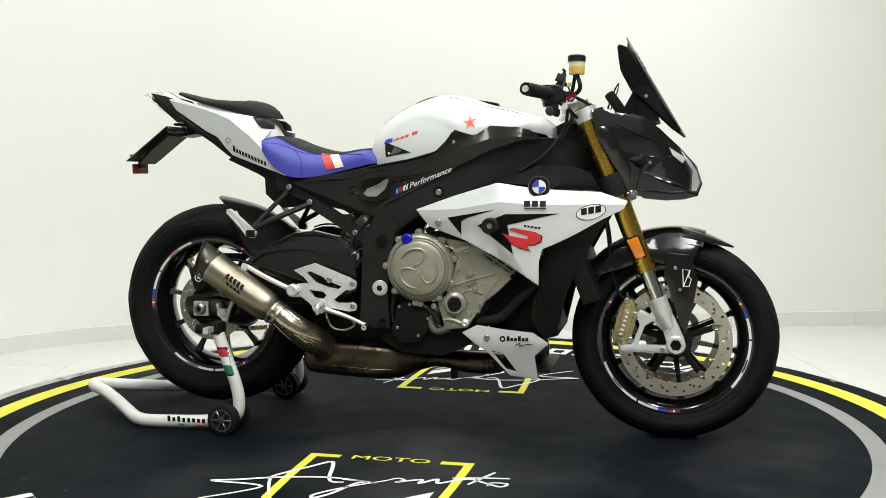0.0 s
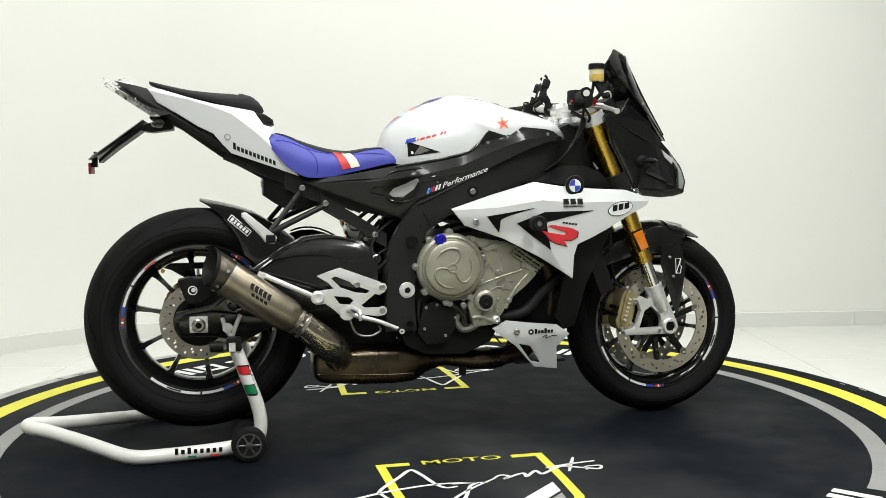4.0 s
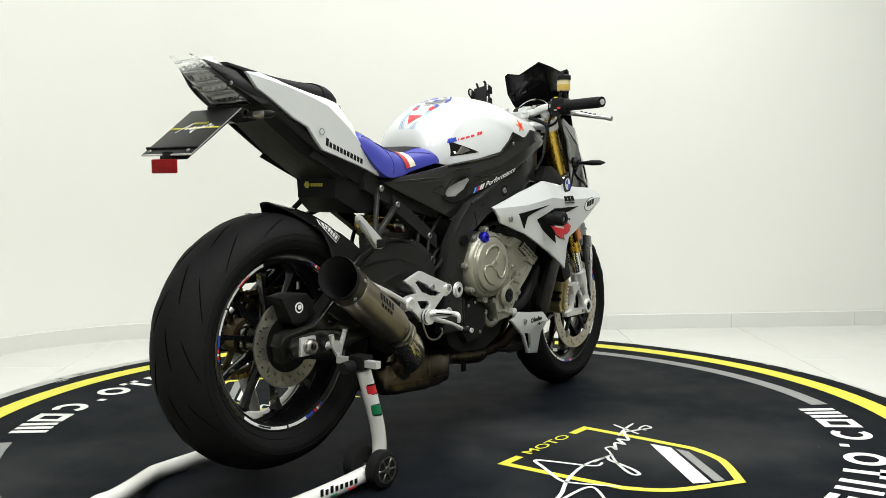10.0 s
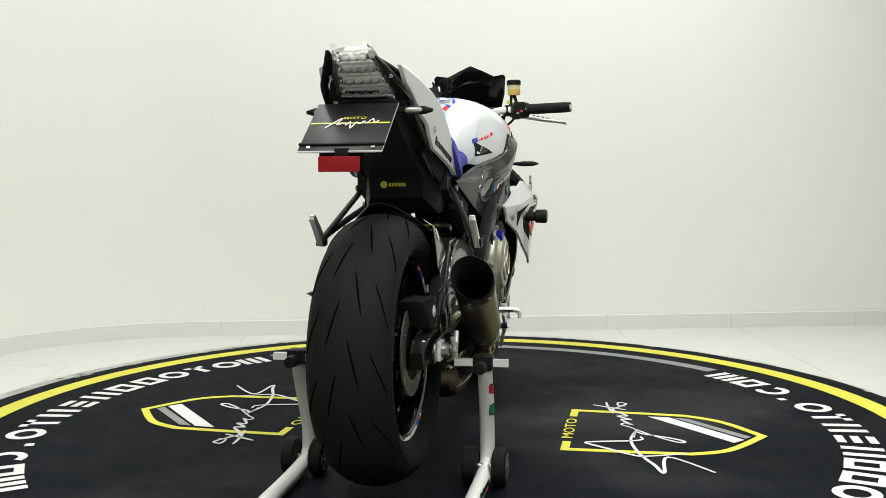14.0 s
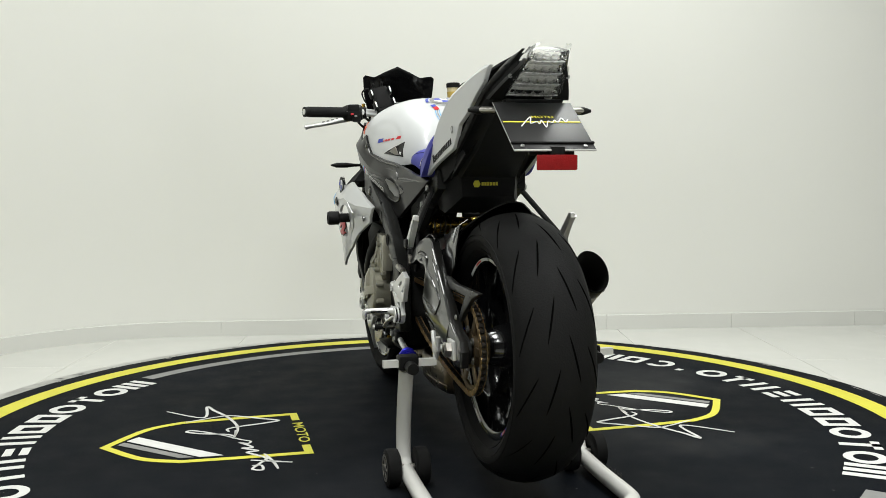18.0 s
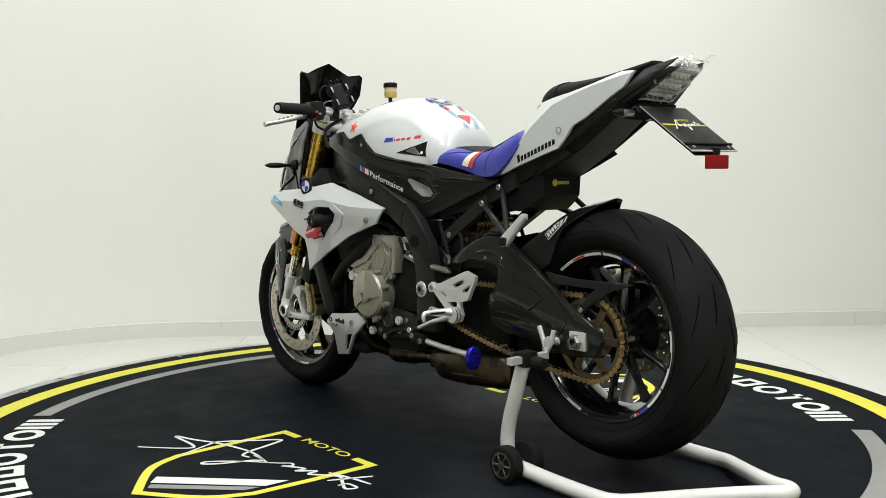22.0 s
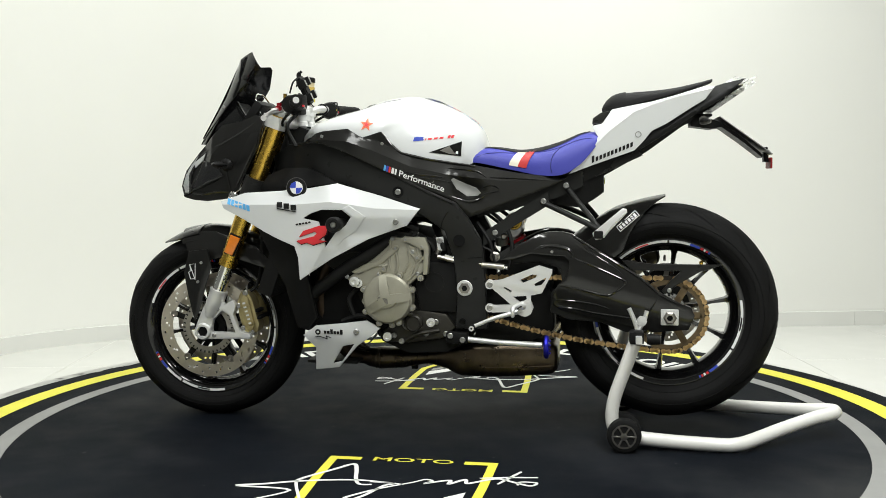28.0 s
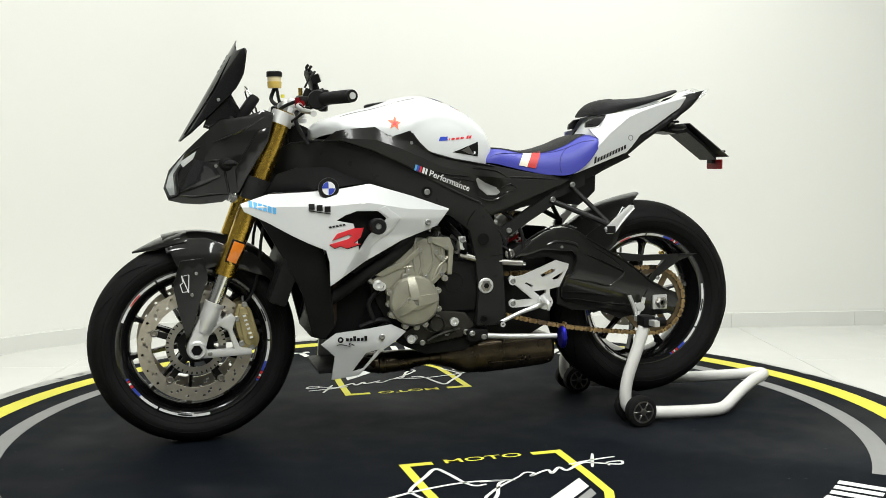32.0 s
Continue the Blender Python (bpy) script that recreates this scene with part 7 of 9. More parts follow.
# black sheet added behind the left inlet to make the opening dark
P("inlet_backing", panel([(0.36, 0.66), (0.29, 0.69), (0.20, 0.685), (0.18, 0.65), (0.20, 0.60), (0.28, 0.55), (0.32, 0.60)], lambda x, z: 0.212, 0.008, bevel=0.002, side=1), M_BLACK, None, "added black backing sheet behind the fairing inlet")
for s in (1, -1):
    fa = P("side_fairing", panel(FAIR, fair_y, 0.008, HOLES[s] if s > 0 else None, 0.003, 0.014, s, cuts=FAIR_ROWS + FAIR_FOLD), M_WHITE, None, "pearl white side fairing", sharp=17)
    if s < 0:
        # two chevron openings on the right side, their shade painted as black panels
        P("inlet", panel([(0.103, 0.651), (0.24, 0.674), (0.165, 0.652), (0.143, 0.641), (0.141, 0.603)], lambda x, z: fair_y(x, z) + 0.002, 0.004, bevel=0.001, side=s, fine=0.03), M_INLET, fa, "black panel painted in for a chevron opening")
        P("inlet", panel([(0.190, 0.630), (0.27, 0.662), (0.419, 0.664), (0.345, 0.648), (0.276, 0.632), (0.283, 0.588), (0.291, 0.551), (0.240, 0.590)], lambda x, z: fair_y(x, z) + 0.002, 0.004, bevel=0.001, side=s, fine=0.03), M_INLET, fa, "black panel painted in for a chevron opening")
    if s > 0:
        P("inlet_lip", panel([(0.225, 0.674), (0.196, 0.652), (0.216, 0.623), (0.246, 0.603), (0.276, 0.560), (0.270, 0.545), (0.222, 0.588), (0.186, 0.612), (0.158, 0.652), (0.205, 0.686)], lambda x, z: fair_y(x, z) + 0.0035 - 0.05 * max(0.0, x - 0.185), 0.006, bevel=0.002, side=s, fine=0.012), M_WHITE, fa, "bevelled white inlet lip")
    bolts([(0.073, fair_y(0.073, 0.636) + 0.001, 0.636)], s, fa, BOLT_L)
    bung = P("crash_bung", lathe([(0, -0.10), (0.015, -0.10), (0.015, 0.026), (0.0215, 0.030), (0.0225, 0.060), (0.019, 0.066), (0.010, 0.066), (0.008, 0.058), (0, 0.058)], 28, m=Matrix.Translation((0.236, s * 0.246, 0.632)) @ facing(s)), M_BLACK, None, "black crash bung")
    P("bung_bolt", BOLT_L, None, bung, at=Matrix.Translation((0.236, s * 0.303, 0.632)) @ facing(s))
    # round emblem above the fairing
    def rn(r, y0, y1, mt, nm, par=None, seg=36):
        return P(nm, lathe([(0, y0), (r, y0), (r, y1), (0, y1 + 0.001)], seg, m=Matrix.Translation((0.3625, s * 0.239, 0.7365)) @ facing(s) @ Matrix.Rotation(radians(6), 4, "Z")), mt, par, "round blue, white and black emblem" if par is None else "")
    em = rn(0.030, 0, 0.006, M_CHROME, "emblem")
    rn(0.0285, 0.005, 0.0075, M_DECBLK, "emblem_ring", em)
    rn(0.0185, 0.006, 0.0088, M_DECWHT, "emblem_field", em)
    for k in (0, 2):
        bq = bmesh.new()
        bq.faces.new([bq.verts.new((0, 0, 0))] + [bq.verts.new((0.0178 * math.cos(a), 0, 0.0178 * math.sin(a))) for a in (math.pi / 2 * (k + j / 8) for j in range(9))])
        P("emblem_quarter", bq, M_DECBLUE, em, at=Matrix.Translation((0.3625, s * 0.2495, 0.7365)) @ facing(s) @ Matrix.Rotation(radians(6), 4, "Z"))
    # upper black infill between frame and fairing
    P("infill", panel([(0.25, 0.75), (0.40, 0.73), (0.52, 0.725), (0.49, 0.775), (0.43, 0.795), (0.35, 0.795)], lambda x, z: 0.226 - 0.7 * max(0, x - 0.39) - 1.1 * max(0, z - 0.745), 0.03, bevel=0.006, side=s), M_INLET, None, "black infill panel behind the emblem")
    # sponsor marks
    if s < 0:
        th = [2 * math.pi * k / 24 for k in range(24)]
        P("mark_oval", panel([(0.504 + 0.040 * math.cos(a), 0.668 + 0.5 * 0.040 * math.cos(a) * 0.35 + 0.021 * math.sin(a)) for a in th], lambda x, z: fair_y(x, z) + 0.0015, 0.002, bevel=0, side=s, fine=0.02), M_DECBLK, fa)
        P("mark_oval", panel([(0.504 + 0.038 * math.cos(a), 0.668 + 0.5 * 0.038 * math.cos(a) * 0.35 + 0.0192 * math.sin(a)) for a in th], lambda x, z: fair_y(x, z) + 0.0022, 0.002, bevel=0, side=s, fine=0.02), M_DECWHT, fa)
        for k in range(3):
            x0 = 0.478 + 0.019 * k
            z0 = 0.659 + 0.17 * 0.019 * k
            P("mark", panel([(x0, z0), (x0 + 0.015, z0 + 0.003), (x0 + 0.015, z0 + 0.021), (x0, z0 + 0.018)], lambda x, z: fair_y(x, z) + 0.003, 0.002, bevel=0, side=s, fine=0.02), M_DECBLK, fa)
    else:
        for k in range(6):
            x0 = 0.506 + 0.0125 * k
            z0 = 0.668 + 0.30 * 0.0125 * k
            P("mark", panel([(x0, z0), (x0 + 0.0095, z0 + 0.003), (x0 + 0.0095, z0 + 0.020), (x0, z0 + 0.017)], lambda x, z: fair_y(x, z) + 0.0015, 0.002, bevel=0, side=s, fine=0.02), M_DECCYAN, fa)
    for k in range(3):
        x0 = (0.324 if s < 0 else 0.360) + 0.0215 * k
        z0 = 0.683 if s < 0 else 0.672 + 0.17 * (x0 - 0.360)
        P("mark", panel([(x0, z0), (x0 + 0.016, z0), (x0 + 0.016, z0 + 0.016), (x0, z0 + 0.016)], lambda x, z: fair_y(x, z) + 0.0036, 0.002, bevel=0, side=s, fine=0.02), M_DECBLK, fa)
    q = [(0.324, 0.676), (0.384, 0.676), (0.384, 0.6785), (0.324, 0.6785)] if s < 0 else [(0.360, 0.6655), (0.419, 0.6755), (0.419, 0.678), (0.360, 0.668)]
    P("mark", panel(q, lambda x, z: fair_y(x, z) + 0.0036, 0.002, bevel=0, side=s, fine=0.02), M_DECBLK, fa)
    # bold red slanted emblem with a fine dark line above
    q = [(0.280, 0.620), (0.291, 0.624), (0.350, 0.614), (0.371, 0.603), (0.368, 0.587), (0.349, 0.578), (0.328, 0.578), (0.339, 0.562), (0.306, 0.570), (0.285, 0.581), (0.276, 0.594), (0.260, 0.609), (0.285, 0.602), (0.330, 0.594), (0.337, 0.599), (0.330, 0.603), (0.303, 0.612)] if s < 0 else \
        [(0.355, 0.593), (0.342, 0.611), (0.294, 0.626), (0.267, 0.626), (0.275, 0.600), (0.295, 0.585), (0.275, 0.581), (0.314, 0.570), (0.333, 0.577), (0.349, 0.572), (0.363, 0.582), (0.310, 0.596), (0.301, 0.604), (0.307, 0.609), (0.334, 0.600)]
    cx, cz = sum(p[0] for p in q) / len(q), sum(p[1] for p in q) / len(q)
    P("emblem_edge", panel([(cx + (x - cx) * 1.035 - 0.001 * s, cz + (z - cz) * 1.05 - 0.001) for x, z in q], lambda x, z: fair_y(x, z) + 0.0022, 0.003, bevel=0, side=s, fine=0.03), M_DECBLK, fa)
    P("red_emblem", panel(q, lambda x, z: fair_y(x, z) + 0.0035, 0.003, bevel=0.0002, side=s, fine=0.03), M_DECRED, fa, "bold red slanted emblem")
    for k in range(5):
        x0 = (0.322 if s < 0 else 0.318) + 0.0095 * k
        z0 = 0.628 - 0.15 * (x0 - 0.322) if s < 0 else 0.634 - 0.16 * (x0 - 0.318)
        P("mark", panel([(x0, z0), (x0 + 0.0065, z0 - 0.001), (x0 + 0.0085, z0 + 0.004), (x0 + 0.002, z0 + 0.005)], lambda x, z: fair_y(x, z) + 0.0015, 0.002, bevel=0, side=s, fine=0.02), M_DECBLK, fa)
    # radiator side shroud
    P("radiator_shroud", panel([(0.545, 0.655), (0.463, 0.612), (0.372, 0.568), (0.352, 0.47), (0.335, 0.34), (0.365, 0.30), (0.40, 0.31), (0.43, 0.44), (0.475, 0.53)], lambda x, z: 0.195 - 0.35 * max(0, x - 0.40) - 0.22 * max(0, 0.5 - z), 0.02, bevel=0.005, side=s), M_BLACK, None, "black radiator shroud")
    # belly pan fin
    bp = P("belly_pan", panel([(0.132, 0.318), (0.175, 0.340), (0.24, 0.331), (0.335, 0.320), (0.378, 0.289), (0.338, 0.251), (0.346, 0.180), (0.268, 0.192), (0.205, 0.262), (0.165, 0.290)],
                              lambda x, z: 0.185 - 0.25 * max(0, 0.29 - z) - 0.15 * max(0, x - 0.25), 0.010, [[(0.214, 0.268), (0.250, 0.260), (0.288, 0.203), (0.256, 0.212)]], 0.003, 0.03, s), M_WHITE, None, "white belly pan fin with a slot")
    bolts([(0.205, 0.1865, 0.306)], s, bp, BOLT_L)
    for k in range(6):
        x0 = 0.262 + 0.0105 * k if s < 0 else 0.248 + 0.0105 * k
        P("mark", panel([(x0, 0.297), (x0 + 0.008, 0.297), (x0 + 0.008, 0.311 if k % 3 == 0 else 0.306), (x0, 0.311 if k % 3 == 0 else 0.306)], lambda x, z: 0.1865 - 0.25 * max(0, 0.29 - z) - 0.15 * max(0, x - 0.25), 0.002, bevel=0, side=s), M_DECBLK, bp)
    P("mark_ring", lathe([(0.004, 0), (0.0085, 0), (0.0085, 0.001), (0.004, 0.001), (0.004, 0)], 20, m=Matrix.Translation((0.250 if s < 0 else 0.325, s * 0.184, 0.303)) @ facing(s)), M_DECBLK, bp)
    P("mark", tube([(0.285, s * 0.182, 0.285), (0.30, s * 0.181, 0.291), (0.298, s * 0.181, 0.283), (0.32, s * 0.178, 0.288), (0.335, s * 0.176, 0.287)], 0.0012, 6), M_DECBLK, bp)
# black sheets added beside the oil cooler, filling the see-through gap with dark
for s in (1, -1):
    P("cooler_gap_sheet", panel([(0.20, 0.515), (0.36, 0.50), (0.405, 0.33), (0.34, 0.285), (0.24, 0.30), (0.18, 0.34), (0.215, 0.43)], lambda x, z: 0.122, 0.008, bevel=0.003, side=s), M_INLET, None, "added black filler sheet beside the oil cooler")
P("radiator", box(0.05, 0.34, 0.32, (0.445, 0, 0.56), 0.008, m=Matrix.Rotation(radians(-20), 4, "Y")), M_RADI, None, "black radiator core")
P("oil_cooler", box(0.04, 0.26, 0.12, (0.37, 0, 0.36), 0.008, m=Matrix.Rotation(radians(-15), 4, "Y")), M_RADI, None, "black oil cooler")
P("belly_floor", box(0.16, 0.24, 0.01, (0.30, 0, 0.20), 0.003), M_BLACK)

# -- engine --
core = P("crankcase", slab([(-0.14, 0.54), (0.02, 0.60), (0.10, 0.60), (0.20, 0.565), (0.25, 0.51), (0.22, 0.42), (0.19, 0.36), (0.14, 0.27), (0.06, 0.235), (-0.06, 0.24), (-0.12, 0.27), (-0.16, 0.36)], -0.135, 0.135, 0.010), M_ENGDARK, None, "black engine crankcase")
P("cylinder_head", slab([(0.03, 0.60), (0.12, 0.615), (0.24, 0.62), (0.33, 0.58), (0.30, 0.50), (0.22, 0.46)], -0.165, 0.165, 0.012), M_ENGDARK, None, "black cylinder head")
# clutch cover, right
cl = P("clutch_cover", lathe([(0, 0.0), (0.100, 0.0), (0.100, 0.020), (0.093, 0.030), (0.082, 0.034), (0.078, 0.042), (0.070, 0.046), (0, 0.048)], 64, m=Matrix.Translation((0.008, -0.152, 0.503)) @ facing(-1)), M_ENGINE, None, "grey-gold round clutch cover", (0, -0.009, 0))
P("cover_base", lathe([(0, -0.02), (0.099, -0.02), (0.099, 0.0), (0, 0.0)], 56, m=Matrix.Translation((0.008, -0.152, 0.503)) @ facing(-1)), M_ENGINE, cl)
for k in range(3):
    at = [(r * math.cos(radians(q + 120 * k)), r * math.sin(radians(q + 120 * k))) for r, q in ((0.057, 150), (0.058, 125), (0.058, 100), (0.056, 76), (0.046, 62), (0.028, 58), (0.012, 75), (0.006, 120))]
    P("cover_rib", tube([(0.008 + x, -0.2005, 0.503 + z) for x, z in at], [0.0008, 0.0034, 0.0036, 0.0036, 0.0034, 0.003, 0.0024, 0.0012], 8), M_ENGINE, cl)
P("cover_hub", lathe([(0.009, 0.046), (0.0105, 0.0505), (0.0145, 0.0505), (0.016, 0.046)], 28, m=Matrix.Translation((0.008, -0.152, 0.503)) @ facing(-1)), M_ENGINE, cl)
P("cover_rim", lathe([(0.083, 0.030), (0.0865, 0.036), (0.090, 0.030)], 64, m=Matrix.Translation((0.008, -0.152, 0.503)) @ facing(-1)), M_ENGINE, cl)
for a in (15, 50, 92, 128, 178, 222, 262, 302, 335):
    x, z = 0.008 + 0.103 * math.cos(radians(a)), 0.503 + 0.103 * math.sin(radians(a))
    P("cover_boss", lathe([(0, 0), (0.0105, 0), (0.0105, 0.024), (0, 0.024)], 12, m=Matrix.Translation((x, -0.150, z)) @ facing(-1)), M_ENGINE, cl)
    P("bolt", BOLT, None, cl, at=Matrix.Translation((x, -0.174, z)) @ facing(-1))
cap = P("oil_filler_cap", lathe([(0, 0), (0.017, 0), (0.017, 0.014), (0.013, 0.018), (0.006, 0.018), (0.005, 0.012), (0, 0.012)], 10, m=Matrix.Translation((-0.026, -0.186, 0.586)) @ facing(-1)), M_ANODB, None, "blue anodised oil filler cap")
# right cylinder flank
cy = P("cylinder_cover", slab([(0.060, 0.592), (0.13, 0.580), (0.180, 0.572), (0.221, 0.556), (0.292, 0.508), (0.268, 0.468), (0.235, 0.436), (0.190, 0.400), (0.170, 0.366), (0.142, 0.328), (0.078, 0.322), (0.058, 0.395), (0.10, 0.45), (0.118, 0.50), (0.10, 0.56)], -0.172, -0.13, 0.006), M_ENGINE, None, "grey-gold cylinder side cover")
P("cam_recess", slab([(0.186, 0.538), (0.216, 0.560), (0.297, 0.507), (0.277, 0.474)], -0.175, -0.16, 0.003), M_ENGDARK, cy)
for f in (0.10, 0.42, 0.74):
    u, w = Vector((0.188 + 0.028 * f, 0.538 + 0.022 * f)), Vector((0.082, -0.056))
    P("cam_rail", tube([(u.x, -0.177, u.y), (u.x + w.x, -0.177, u.y + w.y)], 0.0038, 8, straight=True), M_ENGINE, cy)
for f in (0.06, 0.36, 0.66, 0.96):
    u = Vector((0.190 + 0.080 * f, 0.539 - 0.055 * f))
    P("cam_rung", tube([(u.x, -0.176, u.y), (u.x + 0.024, -0.176, u.y + 0.018)], 0.0034, 8, straight=True), M_ENGINE, cy)
for pts in ([(0.075, 0.57), (0.115, 0.555), (0.150, 0.548)], [(0.10, 0.45), (0.16, 0.47), (0.225, 0.488)], [(0.12, 0.42), (0.15, 0.44), (0.19, 0.43)], [(0.125, 0.51), (0.14, 0.48), (0.135, 0.45)]):
    P("cover_rib", tube([(x, -0.173, z) for x, z in pts], 0.0035, 8), M_ENGINE, cy)
pump = P("water_pump", lathe([(0, 0), (0.034, 0), (0.034, 0.016), (0.026, 0.022), (0.022, 0.022), (0.020, 0.016), (0, 0.016)], 36, m=Matrix.Translation((0.111, -0.168, 0.399)) @ facing(-1)), M_ENGINE, None, "water pump housing with a black centre")
P("pump_centre", lathe([(0, 0), (0.019, 0), (0.019, 0.008), (0.008, 0.010), (0, 0.006)], 28, m=Matrix.Translation((0.111, -0.184, 0.399)) @ facing(-1)), M_BLACK, pump)
bolts([(0.119, 0.173, 0.500), (0.165, 0.173, 0.487), (0.195, 0.173, 0.455), (0.152, 0.173, 0.403), (0.140, 0.173, 0.345), (0.065, 0.173, 0.398), (0.085, 0.173, 0.385), (0.095, 0.173, 0.432), (0.065, 0.173, 0.58), (0.102, 0.173, 0.545), (0.24, 0.173, 0.518)], -1, cy, BOLT_S)
P("bolt_boss", lathe([(0, 0), (0.012, 0), (0.012, 0.03), (0.006, 0.034), (0, 0.03)], 16, m=Matrix.Translation((0.142, -0.16, 0.345)) @ facing(-1)), M_SILVER, cy)
# lower right covers
sp = P("sump_cover", slab([(-0.071, 0.390), (-0.035, 0.408), (0.016, 0.390), (0.040, 0.340), (0.0, 0.279), (-0.062, 0.272), (-0.09, 0.31)], -0.160, -0.10, 0.008), M_ENGDARK, None, "black lower engine cover")
bolts([(-0.062, 0.161, 0.385), (-0.030, 0.161, 0.392), (-0.068, 0.161, 0.322), (-0.005, 0.161, 0.300), (0.025, 0.161, 0.352)], -1, sp, BOLT_S)
P("coolant_pipe", tube([(0.11, -0.165, 0.375), (0.09, -0.160, 0.33), (0.05, -0.155, 0.315), (0.03, -0.15, 0.345), (0.06, -0.15, 0.39)], 0.011, 10), M_ENGINE2, None, "cast coolant pipe")
P("coolant_hose", tube([(0.17, -0.14, 0.345), (0.24, -0.15, 0.36), (0.30, -0.15, 0.42), (0.36, -0.13, 0.46)], 0.016, 12), M_HOSE, None, "black coolant hose")
P("coolant_hose", tube([(0.37, 0.14, 0.40), (0.297, 0.165, 0.451), (0.235, 0.172, 0.495), (0.172, 0.172, 0.534), (0.10, 0.155, 0.585)], 0.018, 14), M_HOSE, None, "black coolant hose")
# left side: generator cover and timing case
gen = P("generator_cover", lathe([(0, 0), (0.074, 0), (0.074, 0.020), (0.068, 0.027), (0.055, 0.030), (0, 0.032)], 56, m=Matrix.Translation((0.108, 0.150, 0.407))), M_ENGINE, None, "grey-gold generator cover", (0, 0.022, 0))
P("cover_base", lathe([(0, -0.03), (0.073, -0.03), (0.073, 0.0), (0, 0.0)], 48, m=Matrix.Translation((0.108, 0.150, 0.407))), M_ENGINE, gen)
for a in (80, 172, 328):
    c, sn = math.cos(radians(a)), math.sin(radians(a))
    P("cover_fin", loft([[(0.108 + r * c - w * sn, 0.150 + y, 0.407 + r * sn + w * c), (0.108 + r * c + w * sn, 0.150 + y, 0.407 + r * sn - w * c), (0.108 + r * c + w * sn, 0.150, 0.407 + r * sn - w * c), (0.108 + r * c - w * sn, 0.150, 0.407 + r * sn + w * c)]
                         for r, w, y in ((0.006, 0.014, 0.043), (0.045, 0.013, 0.039), (0.071, 0.011, 0.026))]), M_ENGINE, gen)
P("cover_plate", slab([(0.108 + 0.030 * math.cos(a), 0.407 + 0.022 * math.sin(a) - 0.004) for a in (2 * math.pi * k / 24 for k in range(24))], 0.150, 0.190, 0.004), M_ENGINE, gen)
P("mark", box(0.042, 0.002, 0.013, (0.112, 0.1905, 0.405), m=Matrix.Rotation(radians(-14), 4, "Y")), M_ENGINE2, gen)
for a in (20, 70, 118, 160, 200, 245, 290, 330):
    x, z = 0.108 + 0.078 * math.cos(radians(a)), 0.407 + 0.078 * math.sin(radians(a))
    P("cover_boss", lathe([(0, 0), (0.009, 0), (0.009, 0.02), (0, 0.02)], 12, m=Matrix.Translation((x, 0.148, z))), M_ENGINE, gen)
    P("bolt", BOLT_S, None, gen, at=(x, 0.168, z))
tc = P("timing_cover", slab([(0.211, 0.482), (0.150, 0.530), (0.112, 0.565), (0.100, 0.592), (0.012, 0.578), (-0.001, 0.49), (0.036, 0.455), (0.060, 0.43), (0.17, 0.43), (0.24, 0.462)], 0.115, 0.158, 0.008), M_ENGINE, None, "grey-gold timing cover", (0, 0.014, 0))
for pts in ([(0.10, 0.58), (0.105, 0.53), (0.10, 0.49)], [(0.05, 0.55), (0.025, 0.52), (0.03, 0.48)], [(0.02, 0.57), (0.02, 0.50), (0.05, 0.46)], [(0.20, 0.485), (0.16, 0.50), (0.11, 0.505)]):
    P("cover_rib", tube([(x, 0.158, z) for x, z in pts], 0.004, 8), M_ENGINE, tc)
bolts([(0.205, 0.158, 0.462), (0.235, 0.158, 0.470), (0.148, 0.158, 0.510), (0.095, 0.158, 0.583), (0.035, 0.158, 0.545), (0.02, 0.158, 0.480), (0.04, 0.158, 0.575)], 1, tc, BOLT)
P("large_bolt", lathe([(0, 0), (0.015, 0), (0.015, 0.01), (0.008, 0.012), (0, 0.008)], 20, m=Matrix.Translation((0.212, 0.155, 0.455))), M_SILVER, tc)
sc = P("sprocket_cover", slab([(0.009, 0.516), (-0.092, 0.512), (-0.097, 0.42), (-0.091, 0.365), (0.018, 0.365), (0.032, 0.437)], 0.11, 0.150, 0.006), M_BLACK, None, "black sprocket cover")
P("cover_groove", lathe([(0.026, 0), (0.031, 0), (0.031, 0.002), (0.026, 0.002), (0.026, 0)], 32, m=Matrix.Translation((-0.025, 0.1495, 0.452))), M_ENGDARK, sc)
P("gear_case", slab([(0.04, 0.365), (0.015, 0.37), (-0.06, 0.36), (-0.09, 0.32), (-0.05, 0.285), (0.05, 0.27), (0.12, 0.272), (0.135, 0.305)], 0.10, 0.150, 0.008), M_CASE, None, "cast lower gear case")
P("oil_filter", lathe([(0, 0), (0.026, 0), (0.026, 0.03), (0.021, 0.034), (0.019, 0.03), (0, 0.03)], 28, m=Matrix.Translation((0.035, 0.140, 0.332))), M_CASE, None, "round cast plug")
bolts([(0.098, 0.151, 0.292), (-0.03, 0.151, 0.335), (0.075, 0.151, 0.275), (0.0, 0.151, 0.30), (-0.06, 0.151, 0.30)], 1, None, BOLT_L)
P("throttle_hose", tube([(-0.02, 0.10, 0.62), (-0.05, 0.155, 0.575), (-0.055, 0.155, 0.55)], 0.010, 10), M_HOSE, None, "black rubber hose union")
P("hose_bracket", slab([(-0.034, 0.588), (-0.056, 0.590), (-0.060, 0.560), (-0.052, 0.548), (-0.040, 0.550)], 0.160, 0.166, 0.002), M_SILVER, None, "small silver bracket")
P("bracket_bolt", BOLT_L, None, None, at=Matrix.Translation((-0.046, 0.1662, 0.578)) @ facing(1))
P("quick_shifter_rod", tube([(-0.06, 0.158, 0.535), (-0.12, 0.160, 0.52), (-0.245, 0.165, 0.500)], 0.006, 10), M_CHROME, None, "chrome shift rod")
